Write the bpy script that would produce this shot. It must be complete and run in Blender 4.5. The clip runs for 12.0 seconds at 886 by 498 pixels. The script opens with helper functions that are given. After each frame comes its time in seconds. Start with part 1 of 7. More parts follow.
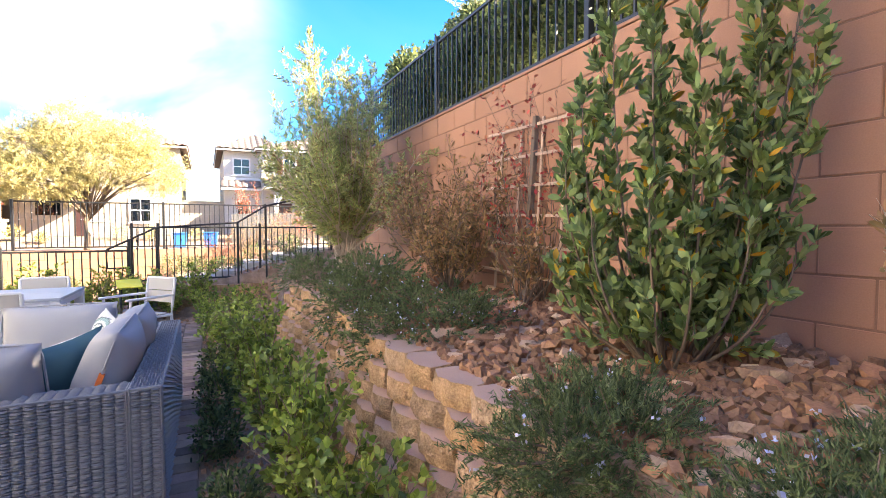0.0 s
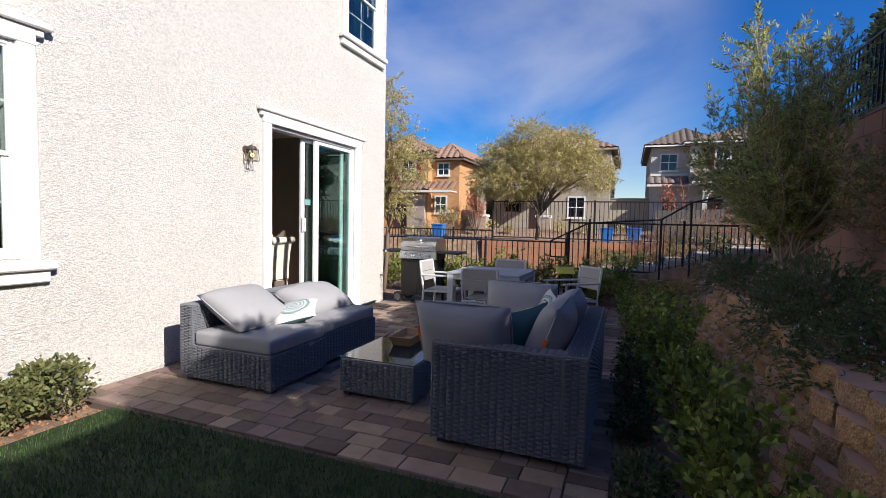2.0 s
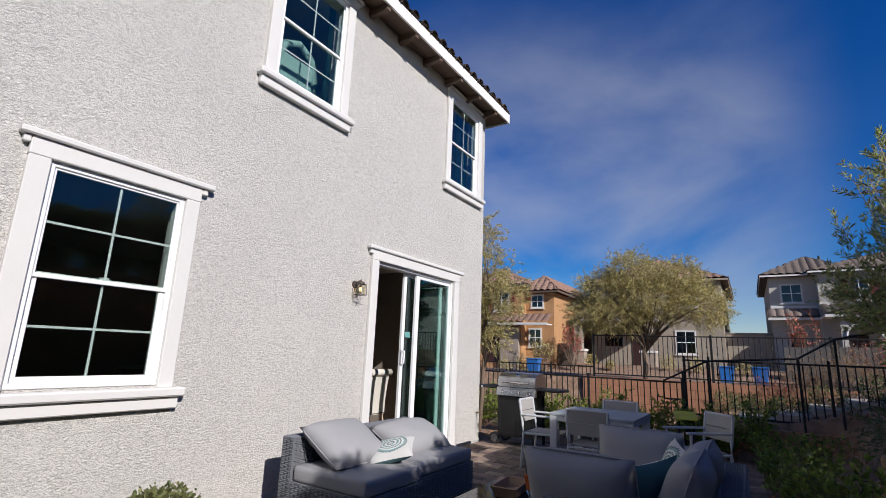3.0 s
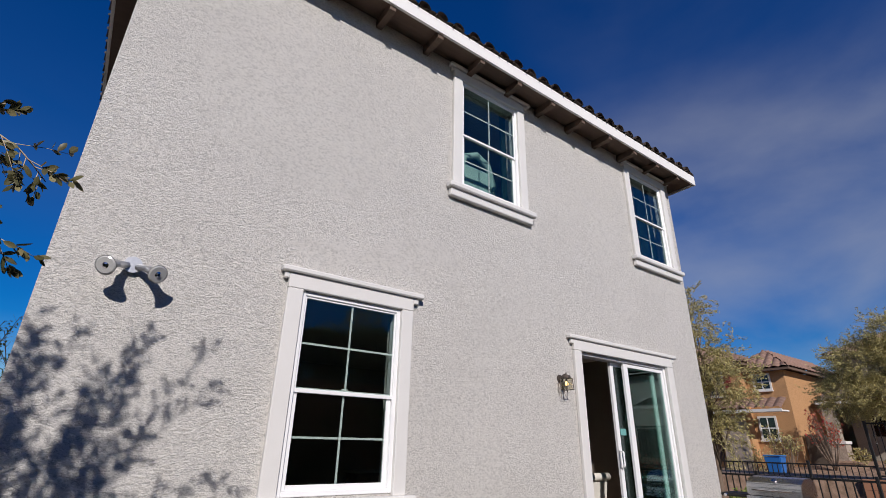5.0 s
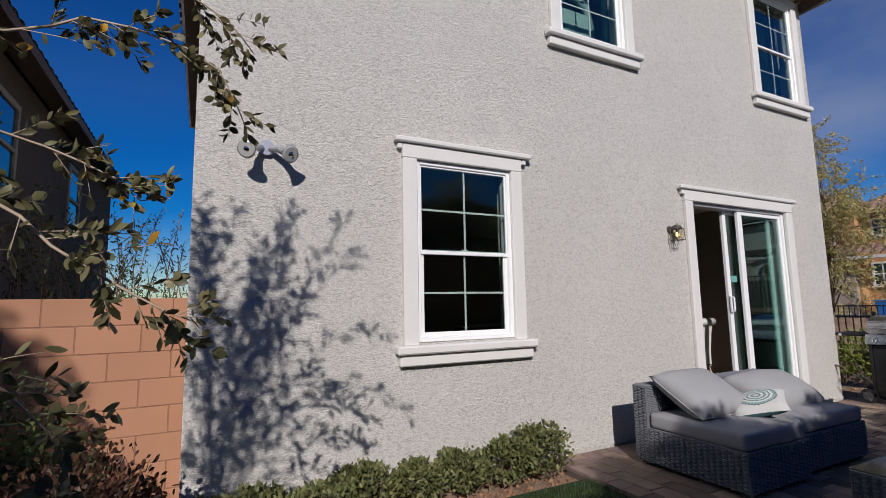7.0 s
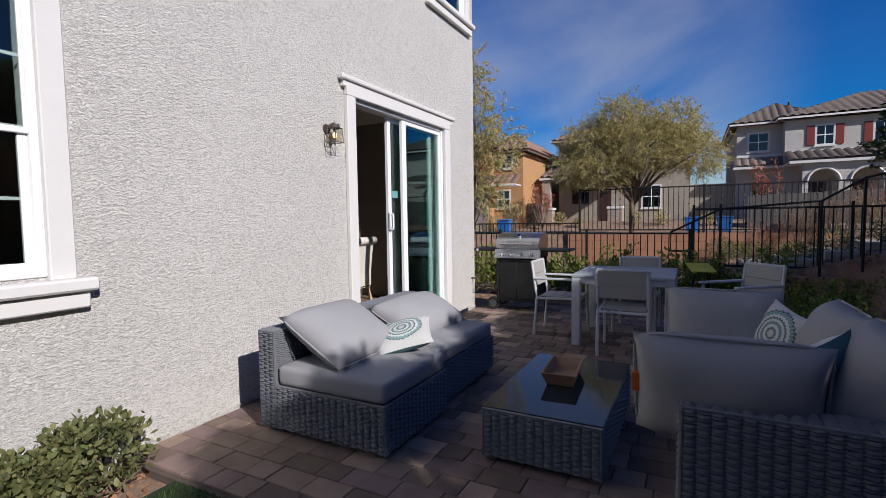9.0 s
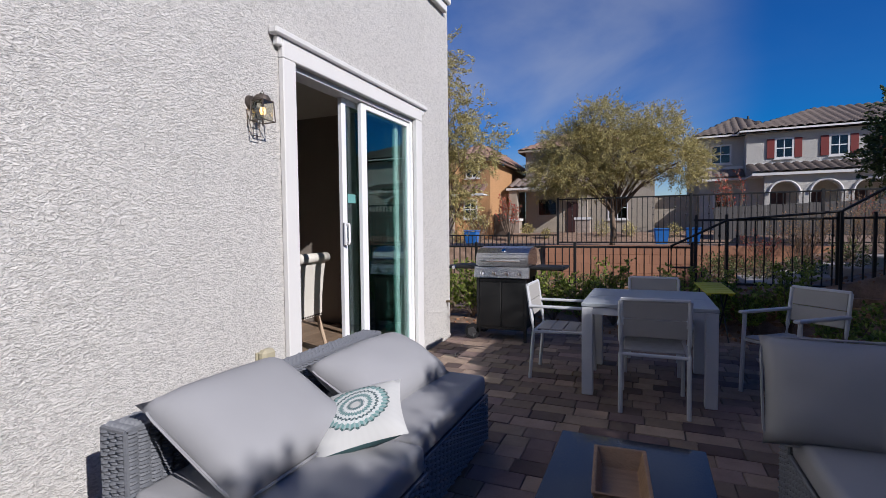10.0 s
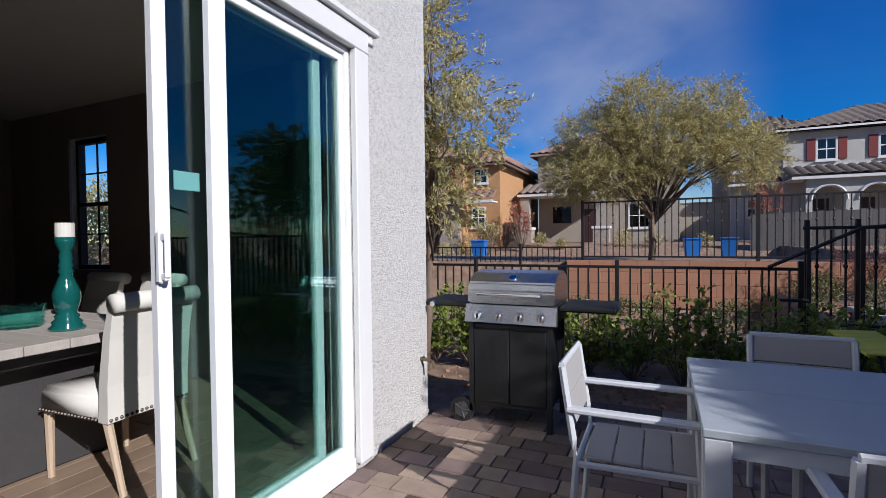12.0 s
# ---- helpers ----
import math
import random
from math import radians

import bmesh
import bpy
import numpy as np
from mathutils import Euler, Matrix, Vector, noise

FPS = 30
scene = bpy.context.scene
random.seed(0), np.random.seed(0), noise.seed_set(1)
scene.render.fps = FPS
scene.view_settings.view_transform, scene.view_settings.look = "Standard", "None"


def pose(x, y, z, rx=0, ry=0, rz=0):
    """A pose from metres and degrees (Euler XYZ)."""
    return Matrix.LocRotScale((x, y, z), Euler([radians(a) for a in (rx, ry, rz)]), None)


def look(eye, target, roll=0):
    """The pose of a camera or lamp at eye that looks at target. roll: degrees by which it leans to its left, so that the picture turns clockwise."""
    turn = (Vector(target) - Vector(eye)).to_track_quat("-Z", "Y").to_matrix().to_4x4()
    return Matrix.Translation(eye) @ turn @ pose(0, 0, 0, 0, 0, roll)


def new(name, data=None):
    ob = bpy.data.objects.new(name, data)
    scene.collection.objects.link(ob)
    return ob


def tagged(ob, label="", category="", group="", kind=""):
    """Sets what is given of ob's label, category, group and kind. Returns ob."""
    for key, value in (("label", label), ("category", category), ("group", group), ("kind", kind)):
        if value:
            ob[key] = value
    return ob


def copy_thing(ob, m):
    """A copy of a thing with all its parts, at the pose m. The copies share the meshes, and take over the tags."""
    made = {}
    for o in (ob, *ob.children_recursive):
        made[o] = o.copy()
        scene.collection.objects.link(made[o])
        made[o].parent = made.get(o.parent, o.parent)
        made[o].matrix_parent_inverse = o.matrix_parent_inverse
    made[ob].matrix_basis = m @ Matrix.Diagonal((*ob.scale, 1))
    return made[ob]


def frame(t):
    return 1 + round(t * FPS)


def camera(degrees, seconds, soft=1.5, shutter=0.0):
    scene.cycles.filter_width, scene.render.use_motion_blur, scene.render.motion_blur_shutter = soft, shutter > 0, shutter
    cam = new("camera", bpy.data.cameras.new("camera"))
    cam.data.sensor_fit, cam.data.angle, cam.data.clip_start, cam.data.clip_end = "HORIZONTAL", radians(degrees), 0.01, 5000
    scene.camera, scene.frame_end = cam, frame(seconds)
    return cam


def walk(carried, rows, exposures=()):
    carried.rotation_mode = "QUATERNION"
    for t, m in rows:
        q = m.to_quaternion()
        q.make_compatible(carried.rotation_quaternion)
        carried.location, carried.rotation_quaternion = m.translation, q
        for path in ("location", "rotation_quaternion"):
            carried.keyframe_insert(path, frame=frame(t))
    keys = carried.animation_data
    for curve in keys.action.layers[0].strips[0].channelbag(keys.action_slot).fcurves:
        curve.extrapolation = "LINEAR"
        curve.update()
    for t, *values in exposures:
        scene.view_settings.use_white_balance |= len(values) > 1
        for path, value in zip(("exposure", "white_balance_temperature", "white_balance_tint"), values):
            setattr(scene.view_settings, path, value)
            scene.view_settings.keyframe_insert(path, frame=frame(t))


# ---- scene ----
cam = camera(85.8, 12.0, soft=0.8)
METRES, EYE, TILT, LEAN, TURN = 5.8, 1.37, 0.0, 0.0, -26.5
ROWS = [
    (0.0, 0.0, 0.0, 0.0, -0.0, -2.33, 0.1),
    (0.5, 0.0161, 0.0009, 0.001, 16.04, -2.52, -0.69),
    (1.0, 0.0136, -0.0128, 0.0023, 26.6, -2.86, -1.06),
    (1.5, 0.0094, -0.0203, 0.0008, 38.0, -3.17, -1.19),
    (2.0, 0.007, -0.0216, 0.0016, 47.79, -3.27, -1.23),
    (2.5, 0.0006, -0.026, 0.0029, 52.86, 2.69, -1.37),
    (3.0, -0.0044, -0.031, 0.0037, 58.65, 12.17, -2.25),
    (5.0, -0.0285, -0.07, 0.0099, 80.08, 22.21, -1.11),
    (5.5, -0.0324, -0.0851, 0.0083, 86.14, 21.02, -0.19),
    (6.0, -0.0323, -0.1018, 0.0056, 91.07, 20.31, 0.23),
    (6.5, -0.0293, -0.1148, -0.0013, 93.62, 17.01, 0.53),
    (7.0, -0.0275, -0.1222, -0.0049, 89.89, 6.82, 1.08),
    (7.5, -0.0379, -0.113, -0.0056, 74.45, -1.25, 1.02),
    (9.5, -0.3112, 0.08, -0.009, 51.98, -2.91, 0.93),
    (10.0, -0.3967, 0.1337, -0.0065, 49.65, -2.4, 0.62),
    (10.5, -0.4691, 0.1951, -0.0043, 49.19, -1.96, 0.47),
    (11.0, -0.5345, 0.2702, 0.0044, 49.64, -1.65, 0.54),
    (11.5, -0.5997, 0.3405, 0.0005, 50.29, -1.46, 0.53),
    (12.0, -0.6549, 0.4197, -0.0019, 50.98, -1.28, 0.65),
]
walk(cam, [(t, pose(0, 0, EYE, TILT, LEAN, TURN) @ pose(METRES * x, METRES * y, METRES * z, 90 + pitch, roll, yaw)) for t, x, y, z, yaw, pitch, roll in ROWS],
     exposures=[(0.0, 3.05, 8000, 12), (0.5, 2.42, 7550, 12), (1.0, 1.95, 7150, 14), (1.5, 1.22, 6800, 13), (2.0, 0.45, 6650, 13), (2.5, 0.05, 6450, 13), (3.2, -0.18, 6400, 14),
                (5.0, -0.44, 6480, 15), (7.0, -0.52, 6480, 14), (7.7, -0.42, 6500, 14), (9.4, -0.17, 6250, 15), (10.5, -0.18, 6120, 15), (12.0, -0.06, 5980, 14)])

# ---- world and sun ----
SUN_DIR = Vector((0.46, -0.21, 0.29)).normalized()
world = bpy.data.worlds.new("world")
scene.world = world
world.use_nodes = True
wn, wl = world.node_tree.nodes, world.node_tree.links
wn.clear()
w_out, w_bg, w_sky = wn.new("ShaderNodeOutputWorld"), wn.new("ShaderNodeBackground"), wn.new("ShaderNodeTexSky")
w_sky.sky_type, w_sky.sun_disc = "NISHITA", False
w_sky.sun_elevation = math.asin(SUN_DIR.z)
w_sky.sun_rotation = math.atan2(SUN_DIR.x, SUN_DIR.y)
w_sky.air_density, w_sky.dust_density, w_sky.ozone_density = 1.0, 0.05, 4.0
w_bg.inputs["Strength"].default_value = 0.0455
# thin high cloud streaks
w_co, w_map, w_noise, w_ramp, w_mix = (wn.new("ShaderNodeTexCoord"), wn.new("ShaderNodeMapping"), wn.new("ShaderNodeTexNoise"),
                                       wn.new("ShaderNodeValToRGB"), wn.new("ShaderNodeMix"))
w_mix.data_type = "RGBA"
w_map.inputs["Scale"].default_value = (1.2, 0.9, 2.4)
w_map.inputs["Rotation"].default_value = (0, 0.35, 0.6)
w_noise.inputs["Scale"].default_value, w_noise.inputs["Detail"].default_value, w_noise.inputs["Distortion"].default_value = 1.5, 7.0, 0.4
w_ramp.color_ramp.elements[0].position, w_ramp.color_ramp.elements[1].position = 0.36, 0.80
w_ramp.color_ramp.elements[1].color = (0.9, 0.9, 0.9, 1)
w_mix.inputs["B"].default_value = (11.5, 12.2, 13.4, 1)
wl.new(w_co.outputs["Generated"], w_map.inputs["Vector"])
wl.new(w_map.outputs["Vector"], w_noise.inputs["Vector"])
wl.new(w_noise.outputs["Fac"], w_ramp.inputs["Fac"])
# the cloud sheet lies to the north
w_dot, w_rng, w_mul = wn.new("ShaderNodeVectorMath"), wn.new("ShaderNodeMapRange"), wn.new("ShaderNodeMath")
w_dot.operation, w_mul.operation = "DOT_PRODUCT", "MULTIPLY"
w_dot.inputs[1].default_value = (-0.309, 0.951, 0.0)
w_flat, w_unit = wn.new("ShaderNodeVectorMath"), wn.new("ShaderNodeVectorMath")
w_flat.operation, w_unit.operation = "MULTIPLY", "NORMALIZE"
w_flat.inputs[1].default_value = (1, 1, 0)
wl.new(w_co.outputs["Generated"], w_flat.inputs[0])
wl.new(w_flat.outputs["Vector"], w_unit.inputs[0])
w_rng.inputs["From Min"].default_value, w_rng.inputs["From Max"].default_value = 0.87, 0.995
w_rng.interpolation_type = "SMOOTHSTEP"
w_rng.inputs["To Min"].default_value, w_rng.inputs["To Max"].default_value = 0.05, 0.95
wl.new(w_unit.outputs["Vector"], w_dot.inputs[0])
wl.new(w_dot.outputs["Value"], w_rng.inputs["Value"])
wl.new(w_rng.outputs["Result"], w_mul.inputs[0])
w_sep, w_elev, w_both = wn.new("ShaderNodeSeparateXYZ"), wn.new("ShaderNodeMapRange"), wn.new("ShaderNodeMath")
w_elev.inputs["From Min"].default_value, w_elev.inputs["From Max"].default_value = 0.38, 0.64
w_elev.inputs["To Min"].default_value, w_elev.inputs["To Max"].default_value = 1.0, 0.12
w_both.operation = "MULTIPLY"
wl.new(w_co.outputs["Generated"], w_sep.inputs[0])
wl.new(w_sep.outputs["Z"], w_elev.inputs["Value"])
wl.new(w_ramp.outputs["Color"], w_both.inputs[0])
wl.new(w_elev.outputs["Result"], w_both.inputs[1])
wl.new(w_both.outputs[0], w_mul.inputs[1])
wl.new(w_mul.outputs[0], w_mix.inputs["Factor"])
w_hsv = wn.new("ShaderNodeHueSaturation")
w_hsv.inputs["Hue"].default_value, w_hsv.inputs["Saturation"].default_value, w_hsv.inputs["Value"].default_value = 0.517, 1.60, 2.25
wl.new(w_sky.outputs["Color"], w_hsv.inputs["Color"])
wl.new(w_hsv.outputs["Color"], w_mix.inputs["A"])
# unseen white veil round the sun, south-east, added to make the fill less blue
w_sd, w_sr, w_fill = wn.new("ShaderNodeVectorMath"), wn.new("ShaderNodeMapRange"), wn.new("ShaderNodeMix")
w_sd.operation, w_sr.interpolation_type, w_fill.data_type = "DOT_PRODUCT", "SMOOTHSTEP", "RGBA"
w_sd.inputs[1].default_value = (0.62, -0.78, 0.0)
w_sr.inputs["From Min"].default_value, w_sr.inputs["From Max"].default_value, w_sr.inputs["To Max"].default_value = 0.15, 0.75, 0.4
w_fill.inputs["B"].default_value = (4.6, 4.5, 4.3, 1)
wl.new(w_unit.outputs["Vector"], w_sd.inputs[0])
wl.new(w_sd.outputs["Value"], w_sr.inputs["Value"])
wl.new(w_sr.outputs["Result"], w_fill.inputs["Factor"])
wl.new(w_mix.outputs["Result"], w_fill.inputs["A"])
wl.new(w_fill.outputs["Result"], w_bg.inputs["Color"])
wl.new(w_bg.outputs["Background"], w_out.inputs["Surface"])
sun = new("sun", bpy.data.lights.new("sun", "SUN"))
sun.data.energy, sun.data.angle, sun.data.color = 5.6, radians(0.53), (1.0, 0.965, 0.91)
sun.matrix_world = look(SUN_DIR * 40, (0, 0, 0))


# ---- materials ----
def mat(name, base, rough=0.6, metal=0.0, var=0.12, scale=5.0, fine=70.0, bump=0.15, bscale=None, stretch=(1, 1, 1), rnd=0.0, island=0.0, hue=None,
        spec=0.5, coat=0.0, trans=0.0, depth=0.004):
    """Principled surface: colour varied at two scales, bump, and a shift per object or per island; hue is a second colour mixed in by patches."""
    m = bpy.data.materials.new(name)
    m.use_nodes = True
    n, l = m.node_tree.nodes, m.node_tree.links
    b = n["Principled BSDF"]
    co, mp = n.new("ShaderNodeTexCoord"), n.new("ShaderNodeMapping")
    geo = n.new("ShaderNodeNewGeometry")
    mp.inputs["Scale"].default_value = stretch
    l.new(geo.outputs["Position"], mp.inputs["Vector"])
    big, small = n.new("ShaderNodeTexNoise"), n.new("ShaderNodeTexNoise")
    for t_, s_, d_ in ((big, scale, 4.0), (small, fine, 3.0)):
        t_.inputs["Scale"].default_value, t_.inputs["Detail"].default_value = s_, d_
        l.new(mp.outputs["Vector"], t_.inputs["Vector"])
    add = n.new("ShaderNodeMath"); add.operation = "ADD"
    l.new(big.outputs["Fac"], add.inputs[0]); l.new(small.outputs["Fac"], add.inputs[1])
    rng = n.new("ShaderNodeMapRange")
    rng.inputs["From Min"].default_value, rng.inputs["From Max"].default_value = 0.6, 1.4
    rng.inputs["To Min"].default_value, rng.inputs["To Max"].default_value = 1 - var, 1 + var
    l.new(add.outputs[0], rng.inputs["Value"])
    value = rng.outputs["Result"]
    for amount, source in ((rnd, "object"), (island, "island")):
        if amount:
            src = n.new("ShaderNodeObjectInfo").outputs["Random"] if source == "object" else geo.outputs["Random Per Island"]
            r2 = n.new("ShaderNodeMapRange")
            r2.inputs["To Min"].default_value, r2.inputs["To Max"].default_value = 1 - amount, 1 + amount
            l.new(src, r2.inputs["Value"])
            mu = n.new("ShaderNodeMath"); mu.operation = "MULTIPLY"
            l.new(value, mu.inputs[0]); l.new(r2.outputs["Result"], mu.inputs[1])
            value = mu.outputs[0]
    colour = n.new("ShaderNodeRGB"); colour.outputs[0].default_value = (*base, 1)
    col = colour.outputs[0]
    if hue:
        mx = n.new("ShaderNodeMix"); mx.data_type = "RGBA"
        mx.inputs["B"].default_value = (*hue, 1)
        l.new(col, mx.inputs["A"])
        if island or rnd:
            fac = n.new("ShaderNodeMath"); fac.operation = "FRACT"
            m7 = n.new("ShaderNodeMath"); m7.operation = "MULTIPLY"; m7.inputs[1].default_value = 7.31
            l.new(n.new("ShaderNodeObjectInfo").outputs["Random"] if rnd else geo.outputs["Random Per Island"], m7.inputs[0])
            l.new(m7.outputs[0], fac.inputs[0])
            l.new(fac.outputs[0], mx.inputs["Factor"])
        else:
            st = n.new("ShaderNodeMapRange"); st.inputs["From Min"].default_value, st.inputs["From Max"].default_value = 0.42, 0.62
            l.new(big.outputs["Fac"], st.inputs["Value"]); l.new(st.outputs["Result"], mx.inputs["Factor"])
        col = mx.outputs["Result"]
    sc = n.new("ShaderNodeVectorMath"); sc.operation = "SCALE"
    l.new(col, sc.inputs[0]); l.new(value, sc.inputs["Scale"])
    l.new(sc.outputs[0], b.inputs["Base Color"])
    rr = n.new("ShaderNodeMapRange")
    rr.inputs["To Min"].default_value, rr.inputs["To Max"].default_value = max(0.02, rough - 0.08), min(1, rough + 0.08)
    l.new(small.outputs["Fac"], rr.inputs["Value"]); l.new(rr.outputs["Result"], b.inputs["Roughness"])
    b.inputs["Metallic"].default_value = metal
    b.inputs["Specular IOR Level"].default_value = spec
    b.inputs["Coat Weight"].default_value = coat
    if trans:
        b.inputs["Subsurface Weight"].default_value = 0.0
    if bump:
        bt = n.new("ShaderNodeTexNoise"); bt.inputs["Scale"].default_value, bt.inputs["Detail"].default_value = bscale or fine, 4.0
        l.new(mp.outputs["Vector"], bt.inputs["Vector"])
        bp = n.new("ShaderNodeBump"); bp.inputs["Strength"].default_value, bp.inputs["Distance"].default_value = bump, depth
        l.new(bt.outputs["Fac"], bp.inputs["Height"]); l.new(bp.outputs["Normal"], b.inputs["Normal"])
    if trans:
        tr, ms = n.new("ShaderNodeBsdfTranslucent"), n.new("ShaderNodeMixShader")
        ms.inputs["Fac"].default_value = trans
        l.new(sc.outputs[0], tr.inputs["Color"])
        l.new(b.outputs[0], ms.inputs[1]); l.new(tr.outputs[0], ms.inputs[2])
        l.new(ms.outputs[0], n["Material Output"].inputs["Surface"])
    return m


def glass(name, tint, alpha, rough=0.0):
    """A window pane: mostly clear, tinted, with a mirror-like gloss that grows towards grazing."""
    m = bpy.data.materials.new(name)
    m.use_nodes = True
    n, l = m.node_tree.nodes, m.node_tree.links
    n.remove(n["Principled BSDF"])
    tr, gl, mx, fr = n.new("ShaderNodeBsdfTransparent"), n.new("ShaderNodeBsdfGlossy"), n.new("ShaderNodeMixShader"), n.new("ShaderNodeLayerWeight")
    pw, ma = n.new("ShaderNodeMath"), n.new("ShaderNodeMath")
    pw.operation, ma.operation = "POWER", "MULTIPLY_ADD"
    pw.inputs[1].default_value, ma.inputs[1].default_value, ma.inputs[2].default_value = 3.6, 0.85, (alpha - 1) * 0.08
    tr.inputs["Color"].default_value = (*tint, 1)
    gl.inputs["Roughness"].default_value = rough
    gl.inputs["Color"].default_value = (0.9, 1.0, 1.0, 1)
    fr.inputs["Blend"].default_value = 0.5
    l.new(fr.outputs["Facing"], pw.inputs[0]); l.new(pw.outputs[0], ma.inputs[0])
    l.new(ma.outputs[0], mx.inputs["Fac"]); l.new(tr.outputs[0], mx.inputs[1]); l.new(gl.outputs[0], mx.inputs[2])
    l.new(mx.outputs[0], n["Material Output"].inputs["Surface"])
    return m


def stucco(name, base, depth=0.0052):
    """Hand-textured stucco: dense worm-like ridges a few centimetres long, with shade painted into the hollows."""
    m = mat(name, base, 0.9, var=0.05, scale=1.2, fine=40, bump=0.0, spec=0.2)
    n, l = m.node_tree.nodes, m.node_tree.links
    geo, mp = n.new("ShaderNodeNewGeometry"), n.new("ShaderNodeMapping")
    mp.inputs["Scale"].default_value = (1.0, 0.85, 1.5)
    l.new(geo.outputs["Position"], mp.inputs["Vector"])
    heights = []
    for scale_, lo, hi, dist in ((74.0, 0.40, 0.60, 1.1), (36.0, 0.36, 0.62, 0.6)):
        t1, rp = n.new("ShaderNodeTexNoise"), n.new("ShaderNodeMapRange")
        t1.inputs["Scale"].default_value, t1.inputs["Detail"].default_value, t1.inputs["Distortion"].default_value = scale_, 3.0, dist
        rp.inputs["From Min"].default_value, rp.inputs["From Max"].default_value = lo, hi
        l.new(mp.outputs["Vector"], t1.inputs["Vector"])
        l.new(t1.outputs["Fac"], rp.inputs["Value"])
        heights.append(rp.outputs["Result"])
    add = n.new("ShaderNodeMath"); add.operation = "MULTIPLY_ADD"; add.inputs[1].default_value = 0.7
    l.new(heights[1], add.inputs[0]); l.new(heights[0], add.inputs[2])
    bp = n.new("ShaderNodeBump"); bp.inputs["Strength"].default_value, bp.inputs["Distance"].default_value = 0.9, depth
    l.new(add.outputs[0], bp.inputs["Height"])
    b = n["Principled BSDF"]
    l.new(bp.outputs["Normal"], b.inputs["Normal"])
    # crevice shade put into the base colour: low relief darker, ridges slightly lighter
    pit_shade = n.new("ShaderNodeMapRange")
    pit_shade.inputs["From Min"].default_value, pit_shade.inputs["From Max"].default_value = 0.1, 1.0
    pit_shade.inputs["To Min"].default_value, pit_shade.inputs["To Max"].default_value = 0.72, 1.07
    l.new(add.outputs[0], pit_shade.inputs["Value"])
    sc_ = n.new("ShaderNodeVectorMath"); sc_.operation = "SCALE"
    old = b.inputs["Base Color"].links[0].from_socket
    l.new(old, sc_.inputs[0]); l.new(pit_shade.outputs["Result"], sc_.inputs["Scale"])
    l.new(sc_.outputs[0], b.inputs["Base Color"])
    return m


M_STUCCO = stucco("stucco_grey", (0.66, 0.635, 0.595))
M_TRIM = mat("white_trim", (0.67, 0.655, 0.63), 0.7, var=0.04, bump=0.1, fine=120)
M_VINYL = mat("white_vinyl", (0.82, 0.82, 0.82), 0.35, var=0.02, bump=0.0)
M_GLASS = glass("window_glass", (0.66, 0.74, 0.72), 1.55)
M_DOORGLASS = glass("door_glass", (0.54, 0.72, 0.68), 1.8)
M_FASCIA = mat("fascia_paint", (0.80, 0.79, 0.76), 0.6, var=0.04)
M_SOFFIT = mat("soffit_wood", (0.13, 0.085, 0.06), 0.75, var=0.2, stretch=(6, 1, 1))
M_ROOFTILE = mat("roof_tile", (0.115, 0.088, 0.075), 0.85, var=0.3, scale=2.5, rnd=0.2, island=0.2, hue=(0.17, 0.135, 0.115))
M_CMU = mat("block_tan", (0.40, 0.205, 0.125), 0.92, var=0.10, scale=2.2, fine=160, bump=0.35, bscale=220, rnd=0.05, spec=0.2, depth=0.003)
M_MORTAR = mat("block_mortar", (0.26, 0.14, 0.09), 0.95, var=0.1, fine=150, bump=0.3, spec=0.1)
M_STONE = mat("split_face_stone", (0.44, 0.265, 0.135), 0.95, var=0.45, scale=16, fine=110, bump=1.0, bscale=70, rnd=0.16, hue=(0.38, 0.25, 0.155), spec=0.15, depth=0.022)
M_STONETOP = mat("stone_cap", (0.42, 0.27, 0.20), 0.92, var=0.12, fine=180, bump=0.3, rnd=0.1, spec=0.15)
M_PAVER = mat("paver", (0.180, 0.125, 0.115), 0.85, var=0.25, scale=9, fine=150, bump=0.4, rnd=0.42, hue=(0.29, 0.215, 0.155), spec=0.25)
M_PAVERMIX = mat("paver_far", (0.180, 0.125, 0.115), 0.85, var=0.25, scale=9, fine=150, bump=0.4, island=0.42, hue=(0.29, 0.215, 0.155), spec=0.25)
M_STEP = mat("step_concrete", (0.45, 0.41, 0.36), 0.9, var=0.15, scale=4, fine=120, bump=0.3)
M_SAND = mat("joint_sand", (0.115, 0.085, 0.070), 0.95, var=0.25, fine=200, bump=0.4)
M_SOIL = mat("soil_gravel", (0.24, 0.155, 0.10), 0.95, var=0.35, scale=7, fine=90, bump=0.9, bscale=60, hue=(0.30, 0.20, 0.14), depth=0.015)
M_ROCK = mat("quarry_rock", (0.33, 0.152, 0.075), 0.9, var=0.3, scale=12, fine=90, bump=0.6, rnd=0.3, island=0.3, hue=(0.46, 0.31, 0.20), spec=0.2, depth=0.008)
M_TURF = mat("turf_base", (0.016, 0.032, 0.008), 0.9, var=0.3, fine=120, bump=0.5)
M_BLADE = mat("turf_blade", (0.034, 0.080, 0.014), 0.6, var=0.25, scale=2, island=0.4, hue=(0.06, 0.11, 0.025), bump=0, trans=0.3)
M_IRON = mat("black_iron", (0.012, 0.012, 0.012), 0.5, var=0.1, bump=0.05)
M_WICKER = mat("grey_wicker", (0.145, 0.152, 0.168), 0.5, var=0.18, scale=60, fine=240, bump=0.2)
M_CUSHION = mat("grey_cushion", (0.315, 0.315, 0.325), 0.9, var=0.06, scale=3, fine=420, bump=0.25, bscale=520, depth=0.001, spec=0.2)
M_ALU = mat("white_aluminium", (0.56, 0.57, 0.585), 0.45, var=0.03, bump=0.03)
